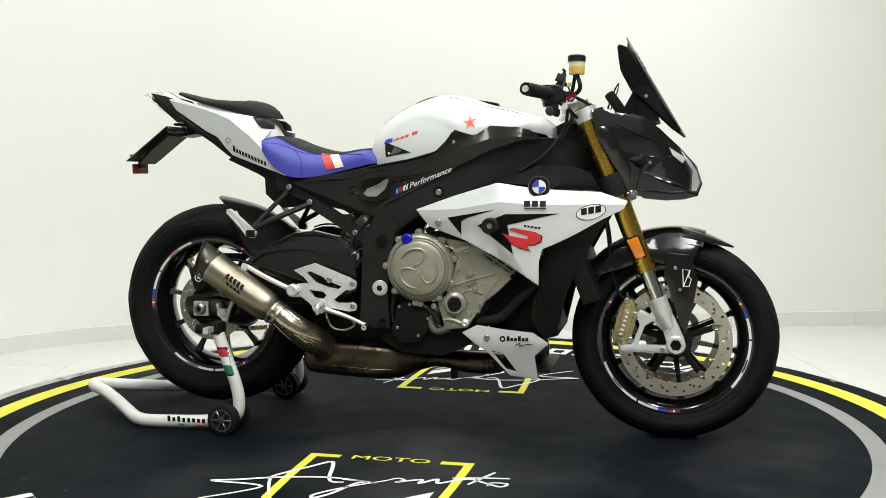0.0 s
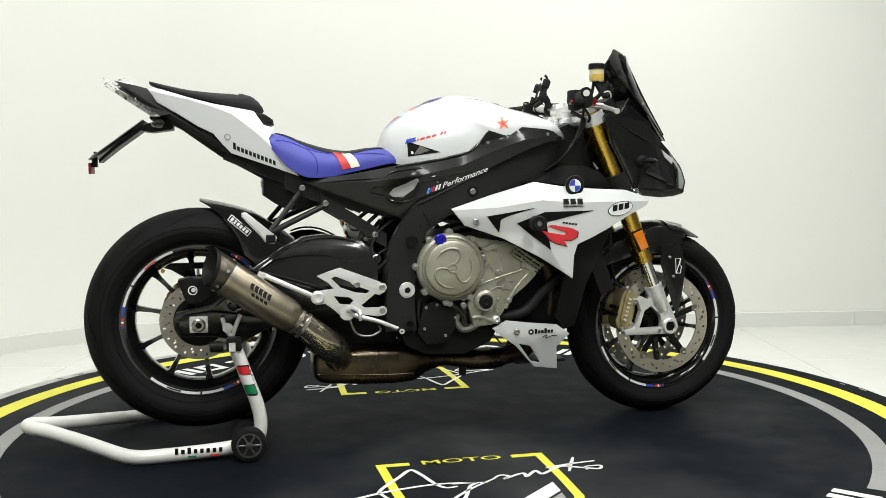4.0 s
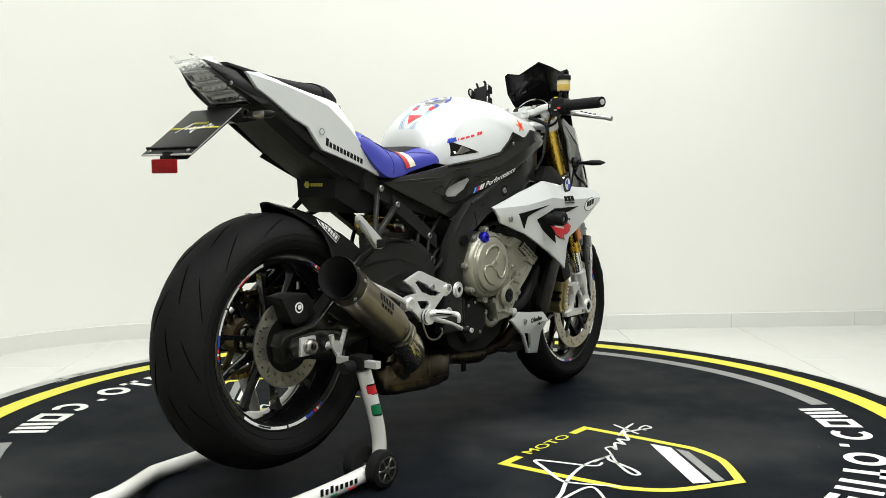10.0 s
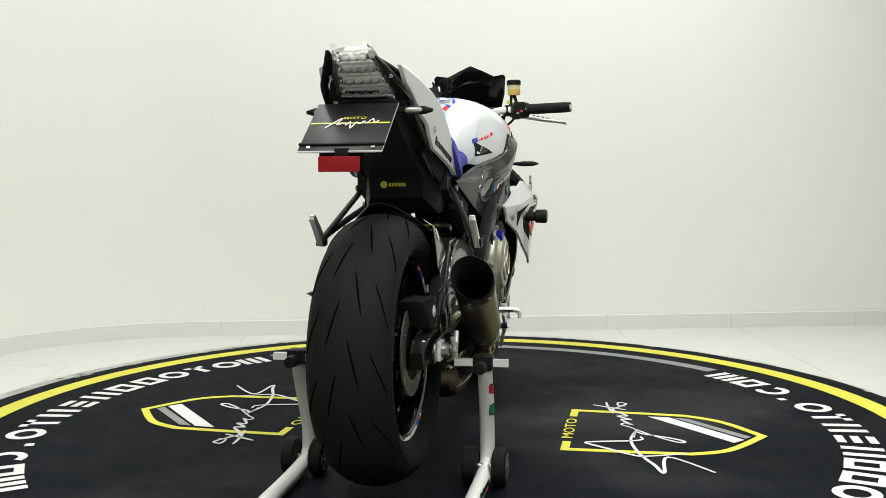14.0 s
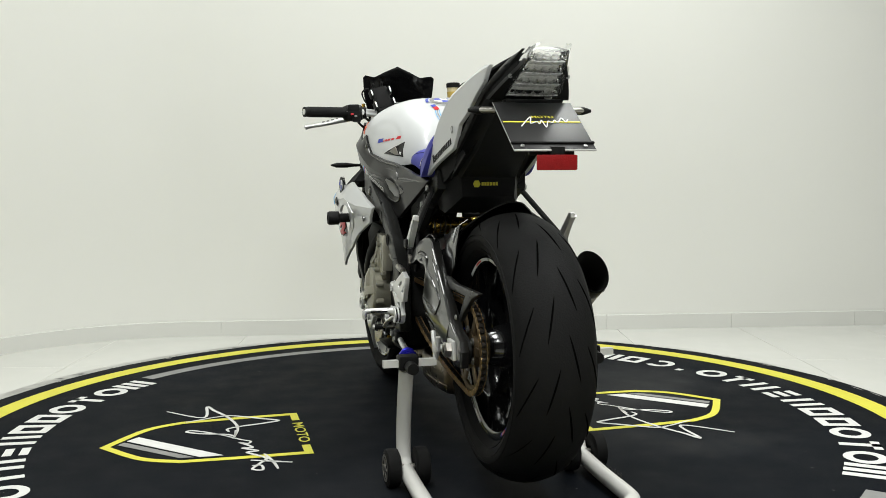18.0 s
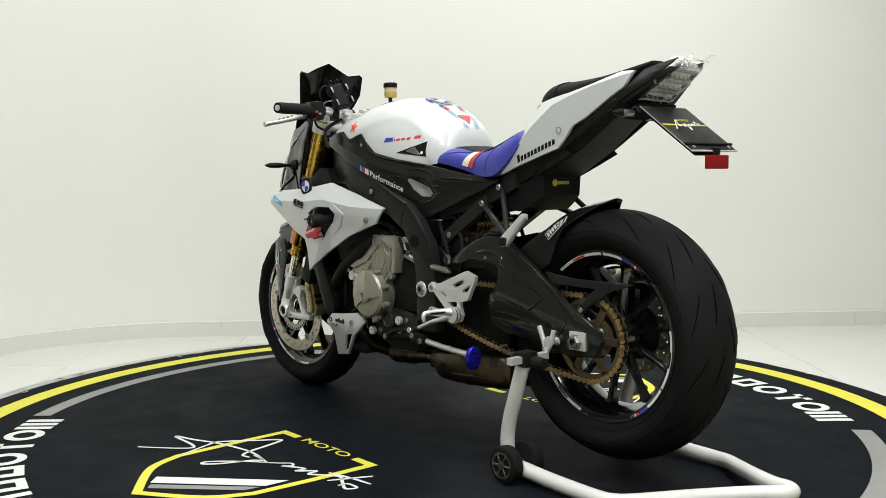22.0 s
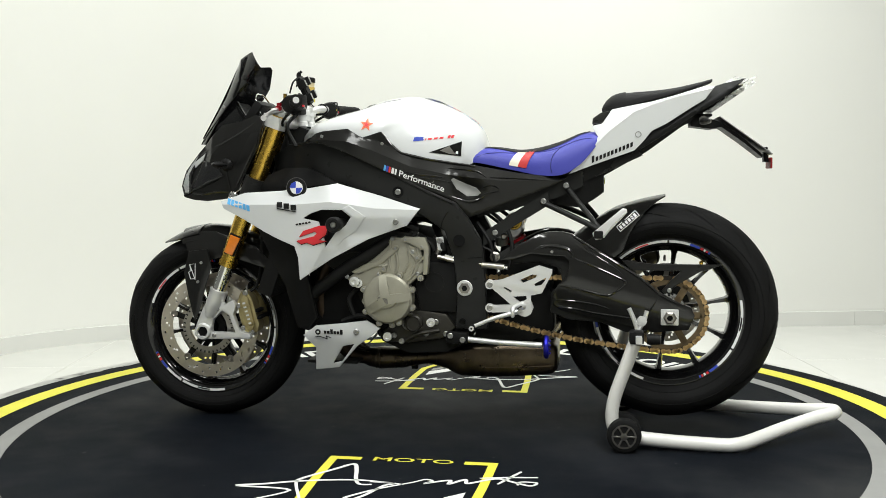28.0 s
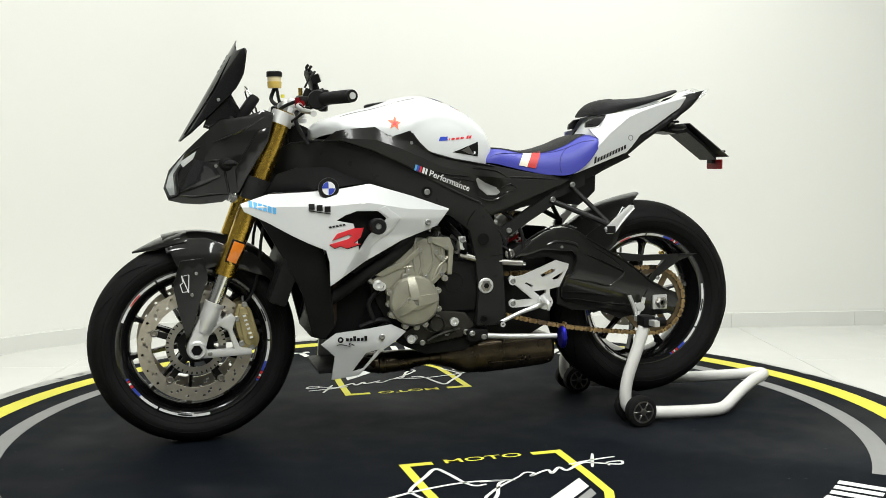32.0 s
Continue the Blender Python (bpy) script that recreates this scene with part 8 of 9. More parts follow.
P("shift_sensor", tube([(-0.17, 0.164, 0.508), (-0.235, 0.165, 0.502)], 0.009, 12, straight=True), M_STEEL)
# casting detail on both flanks: bosses with screws, ribs, ledges
for x, z in ((0.006, 0.396), (0.046, 0.412), (0.081, 0.539), (0.096, 0.497), (0.153, 0.484), (0.046, 0.390), (0.168, 0.440), (0.228, 0.503), (0.065, 0.585), (0.185, 0.400), (0.150, 0.372)):
    P("cover_boss", lathe([(0, 0), (0.0095, 0), (0.0085, 0.010), (0, 0.010)], 12, m=Matrix.Translation((x, -0.168, z)) @ facing(-1)), M_ENGINE, cy)
    P("bolt", BOLT, None, cy, at=Matrix.Translation((x, -0.177, z)) @ facing(-1))
P("cylinder_ledge", slab([(0.101, 0.556), (0.146, 0.574), (0.160, 0.566), (0.120, 0.545)], -0.184, -0.16, 0.003), M_ENGINE, cy)
P("cylinder_ledge", slab([(0.240, 0.512), (0.268, 0.494), (0.262, 0.478), (0.232, 0.496)], -0.180, -0.14, 0.003), M_ENGINE, cy)
for pts, r in (([(0.075, 0.350), (0.10, 0.352), (0.135, 0.338)], 0.008), ([(0.120, 0.425), (0.150, 0.455), (0.165, 0.500), (0.150, 0.545)], 0.005), ([(0.085, 0.435), (0.105, 0.470), (0.120, 0.530)], 0.006), ([(0.20, 0.425), (0.225, 0.455), (0.245, 0.475)], 0.006), ([(0.175, 0.375), (0.190, 0.405), (0.205, 0.430)], 0.007)):
    P("cover_rib", tube([(x, -0.168, z) for x, z in pts], r, 8), M_ENGINE, cy)
P("mark", box(0.030, 0.002, 0.010, (0.160, -0.1735, 0.455), m=Matrix.Rotation(radians(-30), 4, "Y")), M_ENGINE2, cy)
for pts, r, mt in (([(-0.02, -0.155, 0.41), (0.02, -0.160, 0.385), (0.05, -0.158, 0.355), (0.055, -0.15, 0.31)], 0.009, M_CASE), ([(0.06, -0.150, 0.37), (0.05, -0.158, 0.335), (0.09, -0.155, 0.315)], 0.006, M_CASE), ([(-0.08, -0.155, 0.41), (-0.085, -0.158, 0.36), (-0.07, -0.152, 0.30)], 0.005, M_HOSE),
                   ([(0.09, -0.155, 0.615), (0.13, -0.165, 0.595), (0.18, -0.165, 0.575), (0.25, -0.16, 0.53)], 0.005, M_HOSE)):
    P("hose", tube(pts, r, 8), mt)
for x, z in ((0.020, 0.528), (0.011, 0.468), (0.167, 0.440), (0.180, 0.398), (0.163, 0.363), (0.098, 0.327), (0.055, 0.582), (0.122, 0.494), (0.005, 0.560), (0.085, 0.556)):
    P("cover_boss", lathe([(0, 0), (0.010, 0), (0.009, 0.012), (0, 0.012)], 12, m=Matrix.Translation((x, 0.153, z))), M_ENGINE, tc)
    P("bolt", BOLT_S, None, tc, at=(x, 0.164, z))
for x, z in ((0.201, 0.450), (0.114, 0.291), (-0.018, 0.336)):
    P("large_bolt", lathe([(0, 0), (0.013, 0), (0.013, 0.010), (0.007, 0.011), (0.006, 0.006), (0, 0.006)], 20, m=Matrix.Translation((x, 0.151, z))), M_SILVER, tc)
P("timing_ledge", slab([(0.055, 0.590), (-0.004, 0.588), (-0.016, 0.556), (-0.010, 0.478), (0.004, 0.478), (0.0, 0.55), (0.05, 0.572)], 0.13, 0.166, 0.004), M_ENGINE, tc)
P("timing_ledge", slab([(0.226, 0.485), (0.205, 0.500), (0.140, 0.520), (0.090, 0.562), (0.078, 0.552), (0.128, 0.508), (0.20, 0.478)], 0.13, 0.164, 0.004), M_ENGINE, tc)
for pts, r in (([(0.085, 0.545), (0.080, 0.51), (0.088, 0.48)], 0.005), ([(0.05, 0.57), (0.045, 0.52), (0.06, 0.485)], 0.004), ([(0.0, 0.53), (0.03, 0.50), (0.045, 0.47)], 0.005)):
    P("cover_rib", tube([(x, 0.158, z) for x, z in pts], r, 8), M_ENGINE, tc)
P("plug_ring", lathe([(0.019, 0), (0.026, 0), (0.026, 0.010), (0.022, 0.012), (0.019, 0.010), (0.019, 0)], 28, m=Matrix.Translation((0.048, 0.150, 0.334))), M_ENGINE2)
for pts, r, mt in (([(-0.025, 0.12, 0.585), (-0.045, 0.14, 0.575), (-0.034, 0.145, 0.536)], 0.009, M_STEEL), ([(-0.038, 0.160, 0.532), (-0.092, 0.160, 0.517)], 0.007, M_STEEL), ([(0.14, 0.14, 0.29), (0.16, 0.15, 0.33), (0.20, 0.15, 0.35), (0.26, 0.14, 0.33)], 0.008, M_HOSE),
                   ([(0.20, 0.145, 0.44), (0.235, 0.15, 0.40), (0.22, 0.15, 0.35)], 0.007, M_HOSE), ([(-0.04, 0.15, 0.31), (0.02, 0.158, 0.30), (0.06, 0.155, 0.28)], 0.006, M_CASE), ([(0.17, 0.16, 0.545), (0.23, 0.165, 0.545), (0.28, 0.15, 0.52)], 0.006, M_HOSE)):
    P("hose", tube(pts, r, 8), mt)
# hose unions and clamps over the timing cover
for x, z, y, ln, ang in ((0.075, 0.586, 0.118, 0.040, 20), (0.035, 0.592, 0.122, 0.034, 15)):
    m = Matrix.Translation((x, y, z)) @ Matrix.Rotation(radians(ang), 4, "X")
    un = P("hose_union", lathe([(0, 0), (0.013, 0), (0.013, ln * 0.8), (0.010, ln), (0, ln)], 20, m=m), M_HOSE, None, "black hose union with steel clamps")
    for f in (0.15, 0.45, 0.75):
        P("clamp_ring", lathe([(0.0128, 0), (0.0142, 0), (0.0142, 0.004), (0.0128, 0.004), (0.0128, 0)], 20, m=m @ Matrix.Translation((0, ln * f, 0))), M_CHROME, un)
P("hose", tube([(0.106, 0.150, 0.552), (0.145, 0.158, 0.532), (0.20, 0.160, 0.508), (0.26, 0.150, 0.470)], 0.007, 8), M_HOSE)
P("hose", tube([(0.011, 0.150, 0.590), (-0.015, 0.158, 0.572), (-0.030, 0.156, 0.548)], 0.005, 8), M_HOSE)
P("pivot_housing", box(0.066, 0.03, 0.036, (-0.094, 0.150, 0.290), 0.008), M_BLACK)
bolts([(-0.075, 0.166, 0.297), (-0.112, 0.166, 0.285)], 1, None, BOLT_L)
# wiring and hoses behind the engine
for pts, r in (([(-0.13, -0.14, 0.60), (-0.17, -0.15, 0.53), (-0.21, -0.14, 0.49), (-0.23, -0.15, 0.44)], 0.006), ([(-0.14, -0.12, 0.65), (-0.20, -0.13, 0.60), (-0.23, -0.14, 0.53)], 0.005),
               ([(-0.15, 0.12, 0.63), (-0.19, 0.13, 0.57), (-0.20, 0.12, 0.50)], 0.006), ([(0.02, 0.15, 0.61), (0.08, 0.16, 0.63), (0.16, 0.15, 0.62)], 0.008), ([(0.02, -0.15, 0.61), (0.08, -0.16, 0.625), (0.16, -0.15, 0.61)], 0.007),
               ([(0.41, -0.13, 0.87), (0.44, -0.12, 0.93), (0.42, -0.06, 0.96)], 0.006), ([(0.40, 0.13, 0.86), (0.43, 0.12, 0.92), (0.42, 0.06, 0.96)], 0.006), ([(0.30, -0.165, 0.78), (0.37, -0.15, 0.83), (0.42, -0.13, 0.90), (0.43, -0.15, 0.98)], 0.0045)):
    P("cable", tube(pts, r, 8), M_HOSE)

for s in (1, -1):
    for pts, r, mt in (([(-0.19, s * 0.10, 0.66), (-0.235, s * 0.12, 0.62), (-0.255, s * 0.125, 0.56), (-0.245, s * 0.13, 0.50)], 0.006, M_HOSE), ([(-0.30, s * 0.08, 0.68), (-0.27, s * 0.10, 0.64), (-0.22, s * 0.10, 0.615), (-0.18, s * 0.11, 0.60)], 0.005, M_HOSE),
                       ([(-0.16, s * 0.13, 0.56), (-0.195, s * 0.14, 0.545), (-0.205, s * 0.142, 0.51)], 0.004, M_HOSE)):
        P("hose", tube(pts, r, 8), mt)
    P("pivot_cap", lathe([(0, 0), (0.015, 0), (0.015, 0.006), (0.009, 0.009), (0.007, 0.005), (0, 0.005)], 20, m=Matrix.Translation((-0.205, s * 0.135, 0.530)) @ facing(s)), M_STEEL)
    P("relay_box", box(0.045, 0.02, 0.035, (-0.255, s * 0.085, 0.685), 0.004, m=Matrix.Rotation(radians(25), 4, "Y")), M_BLACK)
# -- exhaust --
def collector_ring(x, yc, zc, w, h, n=0.45):
    return [(x, yc + w * math.copysign(abs(math.cos(a)) ** n, math.cos(a)), zc + h * math.copysign(abs(math.sin(a)) ** n, math.sin(a))) for a in (2 * math.pi * k / 28 for k in range(28))]
ex = P("exhaust_collector", loft([collector_ring(*r) for r in ((0.240, 0, 0.198, 0.030, 0.020, 0.9), (0.205, 0, 0.195, 0.046, 0.030, 0.85), (0.17, 0, 0.194, 0.052, 0.033, 0.8), (0.10, 0, 0.196, 0.050, 0.031, 0.8), (0.06, 0, 0.200, 0.040, 0.026, 0.85), (0.02, 0, 0.203, 0.037, 0.023, 0.9),
     (-0.010, -0.003, 0.205, 0.050, 0.030, 0.8), (-0.045, -0.008, 0.207, 0.068, 0.041, 0.65), (-0.072, -0.012, 0.206, 0.085, 0.051, 0.5), (-0.09, -0.016, 0.206, 0.094, 0.055), (-0.15, -0.022, 0.207, 0.102, 0.057, 0.4), (-0.25, -0.025, 0.211, 0.105, 0.056, 0.36), (-0.34, -0.025, 0.214, 0.104, 0.052, 0.34), (-0.370, -0.025, 0.214, 0.100, 0.047, 0.36), (-0.383, -0.025, 0.214, 0.088, 0.036, 0.4))]), M_HEAT, None, "heat-tinted steel exhaust collector box", sharp=60)
for x, y, z, w, h, n in ((-0.205, -0.0235, 0.209, 0.1045, 0.0580, 0.38), (-0.012, -0.003, 0.205, 0.0515, 0.0318, 0.8), (0.022, 0, 0.203, 0.0390, 0.0250, 0.9), (0.052, 0, 0.2005, 0.0405, 0.0265, 0.85), (0.168, 0, 0.194, 0.0535, 0.0345, 0.8), (0.182, 0, 0.194, 0.0520, 0.0335, 0.8)):
    P("collector_seam", loft([collector_ring(x - 0.003, y, z, w - 0.002, h - 0.002, n), collector_ring(x - 0.0015, y, z, w, h, n), collector_ring(x + 0.0015, y, z, w, h, n), collector_ring(x + 0.003, y, z, w - 0.002, h - 0.002, n)]), M_HEAT, ex)
for s in (1, -1):
    P("collector_seam", tube([(x, -0.024 + s * w, z) for x, w, z in ((-0.375, 0.098, 0.196), (-0.34, 0.1045, 0.195), (-0.25, 0.1055, 0.190), (-0.15, 0.1015, 0.185), (-0.095, 0.093, 0.184))], 0.0022, 6), M_HEAT, ex)
P("collector_tab", box(0.022, 0.004, 0.030, (0.075, -0.040, 0.166), 0.001, m=None), M_BLACK, ex)
for y in (-0.11, -0.04, 0.04, 0.11):
    P("header_pipe", tube([(0.30, y, 0.52), (0.335, y, 0.44), (0.325, y * 0.9, 0.32), (0.27, y * 0.6, 0.225), (0.22, y * 0.32, 0.200), (0.17, y * 0.2, 0.196)], 0.020, 14), M_HEADER, ex, "heat-tinted header pipe")
P("link_pipe", tube([(-0.312, -0.090, 0.225), (-0.322, -0.125, 0.256), (-0.340, -0.160, 0.280), (-0.364, -0.184, 0.302), (-0.390, -0.197, 0.326), (-0.418, -0.205, 0.352), (-0.455, -0.213, 0.379)], [0.042, 0.043, 0.044, 0.0435, 0.041, 0.037, 0.034], 28), M_ELBOW, ex, "polished link pipe")
MA, MB = Vector((-0.444, -0.212, 0.371)), Vector((-0.628, -0.2200, 0.5005))
md = (MB - MA).normalized()
mm = Matrix.Translation(MA) @ md.to_track_quat("Y", "Z").to_matrix().to_4x4()
ML = (MB - MA).length
mu = P("muffler", lathe([(0.0, 0.0), (0.036, 0.0), (0.0405, 0.006), (0.0445, 0.018), (0.0470, 0.032), (0.0482, ML * 0.5), (0.0490, ML * 0.97), (0.0490, ML)], 48, m=mm), M_TITAN, None, "conical titanium muffler with a slash-cut outlet")
def slash(b, lo):
    """Cuts the outlet at a slant: longer above and inboard."""
    for v in b.verts:
        if v.co.y > lo:
            v.co.y += v.co.z * 0.28 + v.co.x * 0.30
    bmesh.ops.transform(b, matrix=mm, verts=b.verts)
    return b
P("end_sleeve", slash(lathe([(0.0488, ML * 0.985), (0.0497, ML * 0.99), (0.0500, ML + 0.020), (0.0503, ML + 0.044), (0.0490, ML + 0.046), (0.0480, ML + 0.020), (0.0476, ML * 0.985)], 56), ML + 0.015), M_CAP, mu, "dark bronze slash-cut outlet")
P("end_cap", slash(lathe([(0.0498, ML + 0.041), (0.0510, ML + 0.043), (0.0512, ML + 0.050), (0.0494, ML + 0.053), (0.0435, ML + 0.040), (0.0415, ML * 0.95), (0.036, ML * 0.4), (0.0, ML * 0.38)], 56), ML + 0.030), M_BLACK, mu, "black inner lip of the outlet")
for f, r in ((-0.12, 0.039), (-0.03, 0.0385)):
    P("muffler_clamp", lathe([(r - 0.004, ML * f - 0.004), (r, ML * f - 0.004), (r, ML * f + 0.004), (r - 0.004, ML * f + 0.004)], 40, m=mm), M_STEEL, mu)
for k in range(6):
    P("rivet", BOLT_S, None, mu, at=mm @ Matrix.Rotation(radians(60 * k + 20), 4, "Y") @ Matrix.Translation((0.0498, ML + 0.008, 0)) @ Matrix.Rotation(radians(-90), 4, "Z"))
P("muffler_band", lathe([(0.0480, ML * 0.955), (0.0498, ML * 0.955), (0.0499, ML * 0.985), (0.0482, ML * 0.985)], 48, m=mm), M_STEEL, mu)
for k in range(5):
    f = 0.42 + 0.06 * k
    r = 0.0474 + 0.0016 * f + 0.0009
    for (z0, z1) in ((0.010, 0.026), (-0.004, 0.004)) if k < 4 else ((0.010, 0.026),):
        bb = bmesh.new()
        vs = []
        for yy in (ML * f, ML * f + 0.010):
            vs.append([bb.verts.new((-(r ** 2 - zz * zz) ** 0.5, yy + (0.004 if zz > z0 else 0), zz)) for zz in (z0, (z0 + z1) / 2, z1)])
        for j in range(2):
            bb.faces.new((vs[0][j], vs[0][j + 1], vs[1][j + 1], vs[1][j]))
        bmesh.ops.transform(bb, matrix=mm, verts=bb.verts)
        P("mark", bb, M_ENGDARK, mu)
P("muffler_hanger", tube([(-0.530, -0.195, 0.500), (-0.46, -0.203, 0.467), (-0.385, -0.197, 0.432)], 0.0075, 10), M_SILVER, None, "silver muffler hanger")
P("hanger_boss", lathe([(0, 0), (0.019, 0), (0.019, 0.016), (0.014, 0.020), (0.007, 0.020), (0, 0.015)], 24, m=Matrix.Translation((-0.380, -0.190, 0.431)) @ facing(-1)), M_SILVER)
P("muffler_bracket", box(0.022, 0.014, 0.022, (-0.534, -0.198, 0.497), 0.004, m=Matrix.Rotation(radians(25), 4, "Y")), M_SILVER, mu)

# rear brake caliper above the disc on the right
rc = P("rear_caliper", panel([(-0.762, 0.482), (-0.735, 0.490), (-0.692, 0.488), (-0.650, 0.458), (-0.660, 0.440), (-0.700, 0.420), (-0.737, 0.418), (-0.752, 0.455)], lambda x, z: 0.140 - 6.0 * (x + 0.708) ** 2, 0.060, bevel=0.008, side=-1, fine=0.02), M_BLACK, None, "black rear brake caliper")
P("caliper_ring", lathe([(0.010, 0), (0.013, 0), (0.013, 0.0015), (0.010, 0.0015), (0.010, 0)], 24, m=Matrix.Translation((-0.720, -0.1385, 0.456)) @ facing(-1)), M_DECWHT, rc)
P("caliper_ring", lathe([(0.0, 0), (0.006, 0), (0.006, 0.0015), (0.0, 0.0015)], 16, m=Matrix.Translation((-0.718, -0.1385, 0.457)) @ facing(-1)), M_DECWHT, rc)
P("bleed_nipple", lathe([(0, 0), (0.004, 0), (0.004, 0.012), (0.003, 0.018), (0, 0.018)], 10, m=Matrix.Translation((-0.705, -0.12, 0.498)) @ Matrix.Rotation(radians(90), 4, "X")), M_STEEL, rc)
P("caliper_carrier", slab([(-0.74, 0.43), (-0.66, 0.45), (-0.62, 0.40), (-0.60, 0.33), (-0.65, 0.36), (-0.70, 0.40)], -0.122, -0.105, 0.004), M_BLACK, rc)
P("brake_hose", tube([(-0.65, -0.135, 0.49), (-0.60, -0.150, 0.515), (-0.52, -0.150, 0.50), (-0.42, -0.150, 0.47), (-0.30, -0.150, 0.43)], 0.004, 8), M_HOSE, None, "rear brake hose")

# -- rearsets, pegs, pedals --
for s in (1, -1):
    plate = [(-0.381, 0.490), (-0.350, 0.501), (-0.315, 0.512), (-0.203, 0.469), (-0.185, 0.457), (-0.187, 0.439), (-0.204, 0.431), (-0.217, 0.434), (-0.256, 0.403), (-0.245, 0.395), (-0.206, 0.395), (-0.186, 0.386), (-0.188, 0.373), (-0.208, 0.370), (-0.263, 0.378), (-0.278, 0.370), (-0.311, 0.371), (-0.335, 0.394), (-0.358, 0.411), (-0.383, 0.409), (-0.394, 0.424), (-0.390, 0.442), (-0.370, 0.449), (-0.334, 0.453), (-0.349, 0.470)] if s < 0 else \
        [(-0.185, 0.46), (-0.193, 0.469), (-0.205, 0.465), (-0.23, 0.468), (-0.338, 0.51), (-0.376, 0.498), (-0.375, 0.487), (-0.346, 0.43), (-0.314, 0.423), (-0.315, 0.407), (-0.322, 0.388), (-0.314, 0.369), (-0.297, 0.362), (-0.278, 0.368), (-0.268, 0.375), (-0.204, 0.372), (-0.188, 0.377), (-0.185, 0.388), (-0.194, 0.397), (-0.21, 0.393), (-0.257, 0.396), (-0.204, 0.441), (-0.188, 0.447)]
    cut = [[(-0.340, 0.483), (-0.329, 0.488), (-0.288, 0.471), (-0.280, 0.463), (-0.231, 0.444), (-0.240, 0.436), (-0.272, 0.440), (-0.313, 0.455)], [(-0.333, 0.432), (-0.289, 0.427), (-0.278, 0.417), (-0.289, 0.405), (-0.317, 0.409)]] if s < 0 else \
        [[(-0.284, 0.468), (-0.319, 0.484), (-0.332, 0.483), (-0.329, 0.475), (-0.292, 0.459)], [(-0.323, 0.456), (-0.358, 0.475), (-0.355, 0.466), (-0.344, 0.453), (-0.327, 0.45)], [(-0.234, 0.444), (-0.24, 0.447), (-0.26, 0.436), (-0.257, 0.431)], [(-0.263, 0.419), (-0.301, 0.422), (-0.303, 0.412), (-0.285, 0.401)]]
    rs = P("rearset_plate", slab(plate, s * 0.178, s * 0.190, 0.002, hole=cut), M_SILVER, None, "silver machined rearset plate")
    bolts([(-0.196, 0.1895, 0.453), (-0.196, 0.1895, 0.386)] + ([(-0.268, 0.1895, 0.463)] if s < 0 else []), s, rs, BOLT_L)
    for z in (0.453, 0.386):
        P("screw_collar", lathe([(0.0088, 0), (0.013, 0), (0.013, 0.0035), (0.0088, 0.0035), (0.0088, 0)], 20, m=Matrix.Translation((-0.196, s * 0.1895, z)) @ facing(s)), M_SILVER, rs)
    P("peg_boss", lathe([(0, 0), (0.018, 0), (0.018, 0.016), (0.012, 0.020), (0.006, 0.020), (0, 0.014)], 24, m=Matrix.Translation((-0.295, s * 0.186, 0.388)) @ facing(s)), M_SILVER, rs)
    pg = P("foot_peg", tube([(-0.292, s * 0.200, 0.394), (-0.284, s * 0.215, 0.396), (-0.276, s * 0.245, 0.397), (-0.272, s * 0.276, 0.396), (-0.272, s * 0.284, 0.388), (-0.272, s * 0.283, 0.374)], [0.013, 0.0095, 0.008, 0.007, 0.006, 0.0045], 10), M_SILVER, rs, "slim silver foot peg with a turned-down tip")
    P("peg_groove", tube([(-0.290, s * 0.222, 0.396), (-0.284, s * 0.268, 0.396)], 0.0022, 6, straight=True), M_BLACK, pg)
    for u, r, mt in ((0.190, 0.021, M_BLACK), (0.1945, 0.023, M_SILVER), (0.1985, 0.0195, M_BLACK), (0.2025, 0.021, M_SILVER)):
        P("boss_ring", lathe([(0.006, 0), (r, 0), (r, 0.0038), (0.006, 0.0038), (0.006, 0)], 28, m=Matrix.Translation((-0.297, s * u, 0.386)) @ facing(s)), mt, rs)
    P("pedal", tube([(-0.295, s * 0.198, 0.382), (-0.26, s * 0.203, 0.372), (-0.206, s * 0.205, 0.356), (-0.152, s * 0.205, 0.333)], [0.009, 0.007, 0.006, 0.006], 10), M_SILVER, rs, "silver foot lever")
    P("pedal_tip", lathe([(0, 0), (0.0085, 0), (0.0085, 0.028), (0, 0.029)], 12, m=Matrix.Translation((-0.148, s * 0.204, 0.331)) @ facing(s)), M_GRIP, rs, "black rubber pedal tip")
    P("tip_end", lathe([(0.003, 0), (0.0075, 0), (0.0075, 0.004), (0.003, 0.004), (0.003, 0)], 14, m=Matrix.Translation((-0.148, s * 0.2335, 0.331)) @ facing(s)), M_SILVER, rs)
P("brake_switch_wire", tube([(-0.29, -0.17, 0.37), (-0.27, -0.175, 0.322), (-0.23, -0.175, 0.312), (-0.20, -0.17, 0.325), (-0.205, -0.17, 0.34)], 0.003, 8), M_STEEL)
P("master_cylinder", tube([(-0.262, -0.168, 0.40), (-0.242, -0.168, 0.475)], 0.010, 12, straight=True), M_BLACK, None, "rear brake master cylinder")
# folded side stand with a blue foot
ss = P("side_stand", tube([(-0.10, 0.150, 0.288), (-0.20, 0.158, 0.280), (-0.345, 0.170, 0.276)], 0.0085, 12), M_SILVER, None, "folded silver side stand")
P("stand_pivot", box(0.05, 0.03, 0.03, (-0.085, 0.145, 0.290), 0.006), M_BLACK, ss)
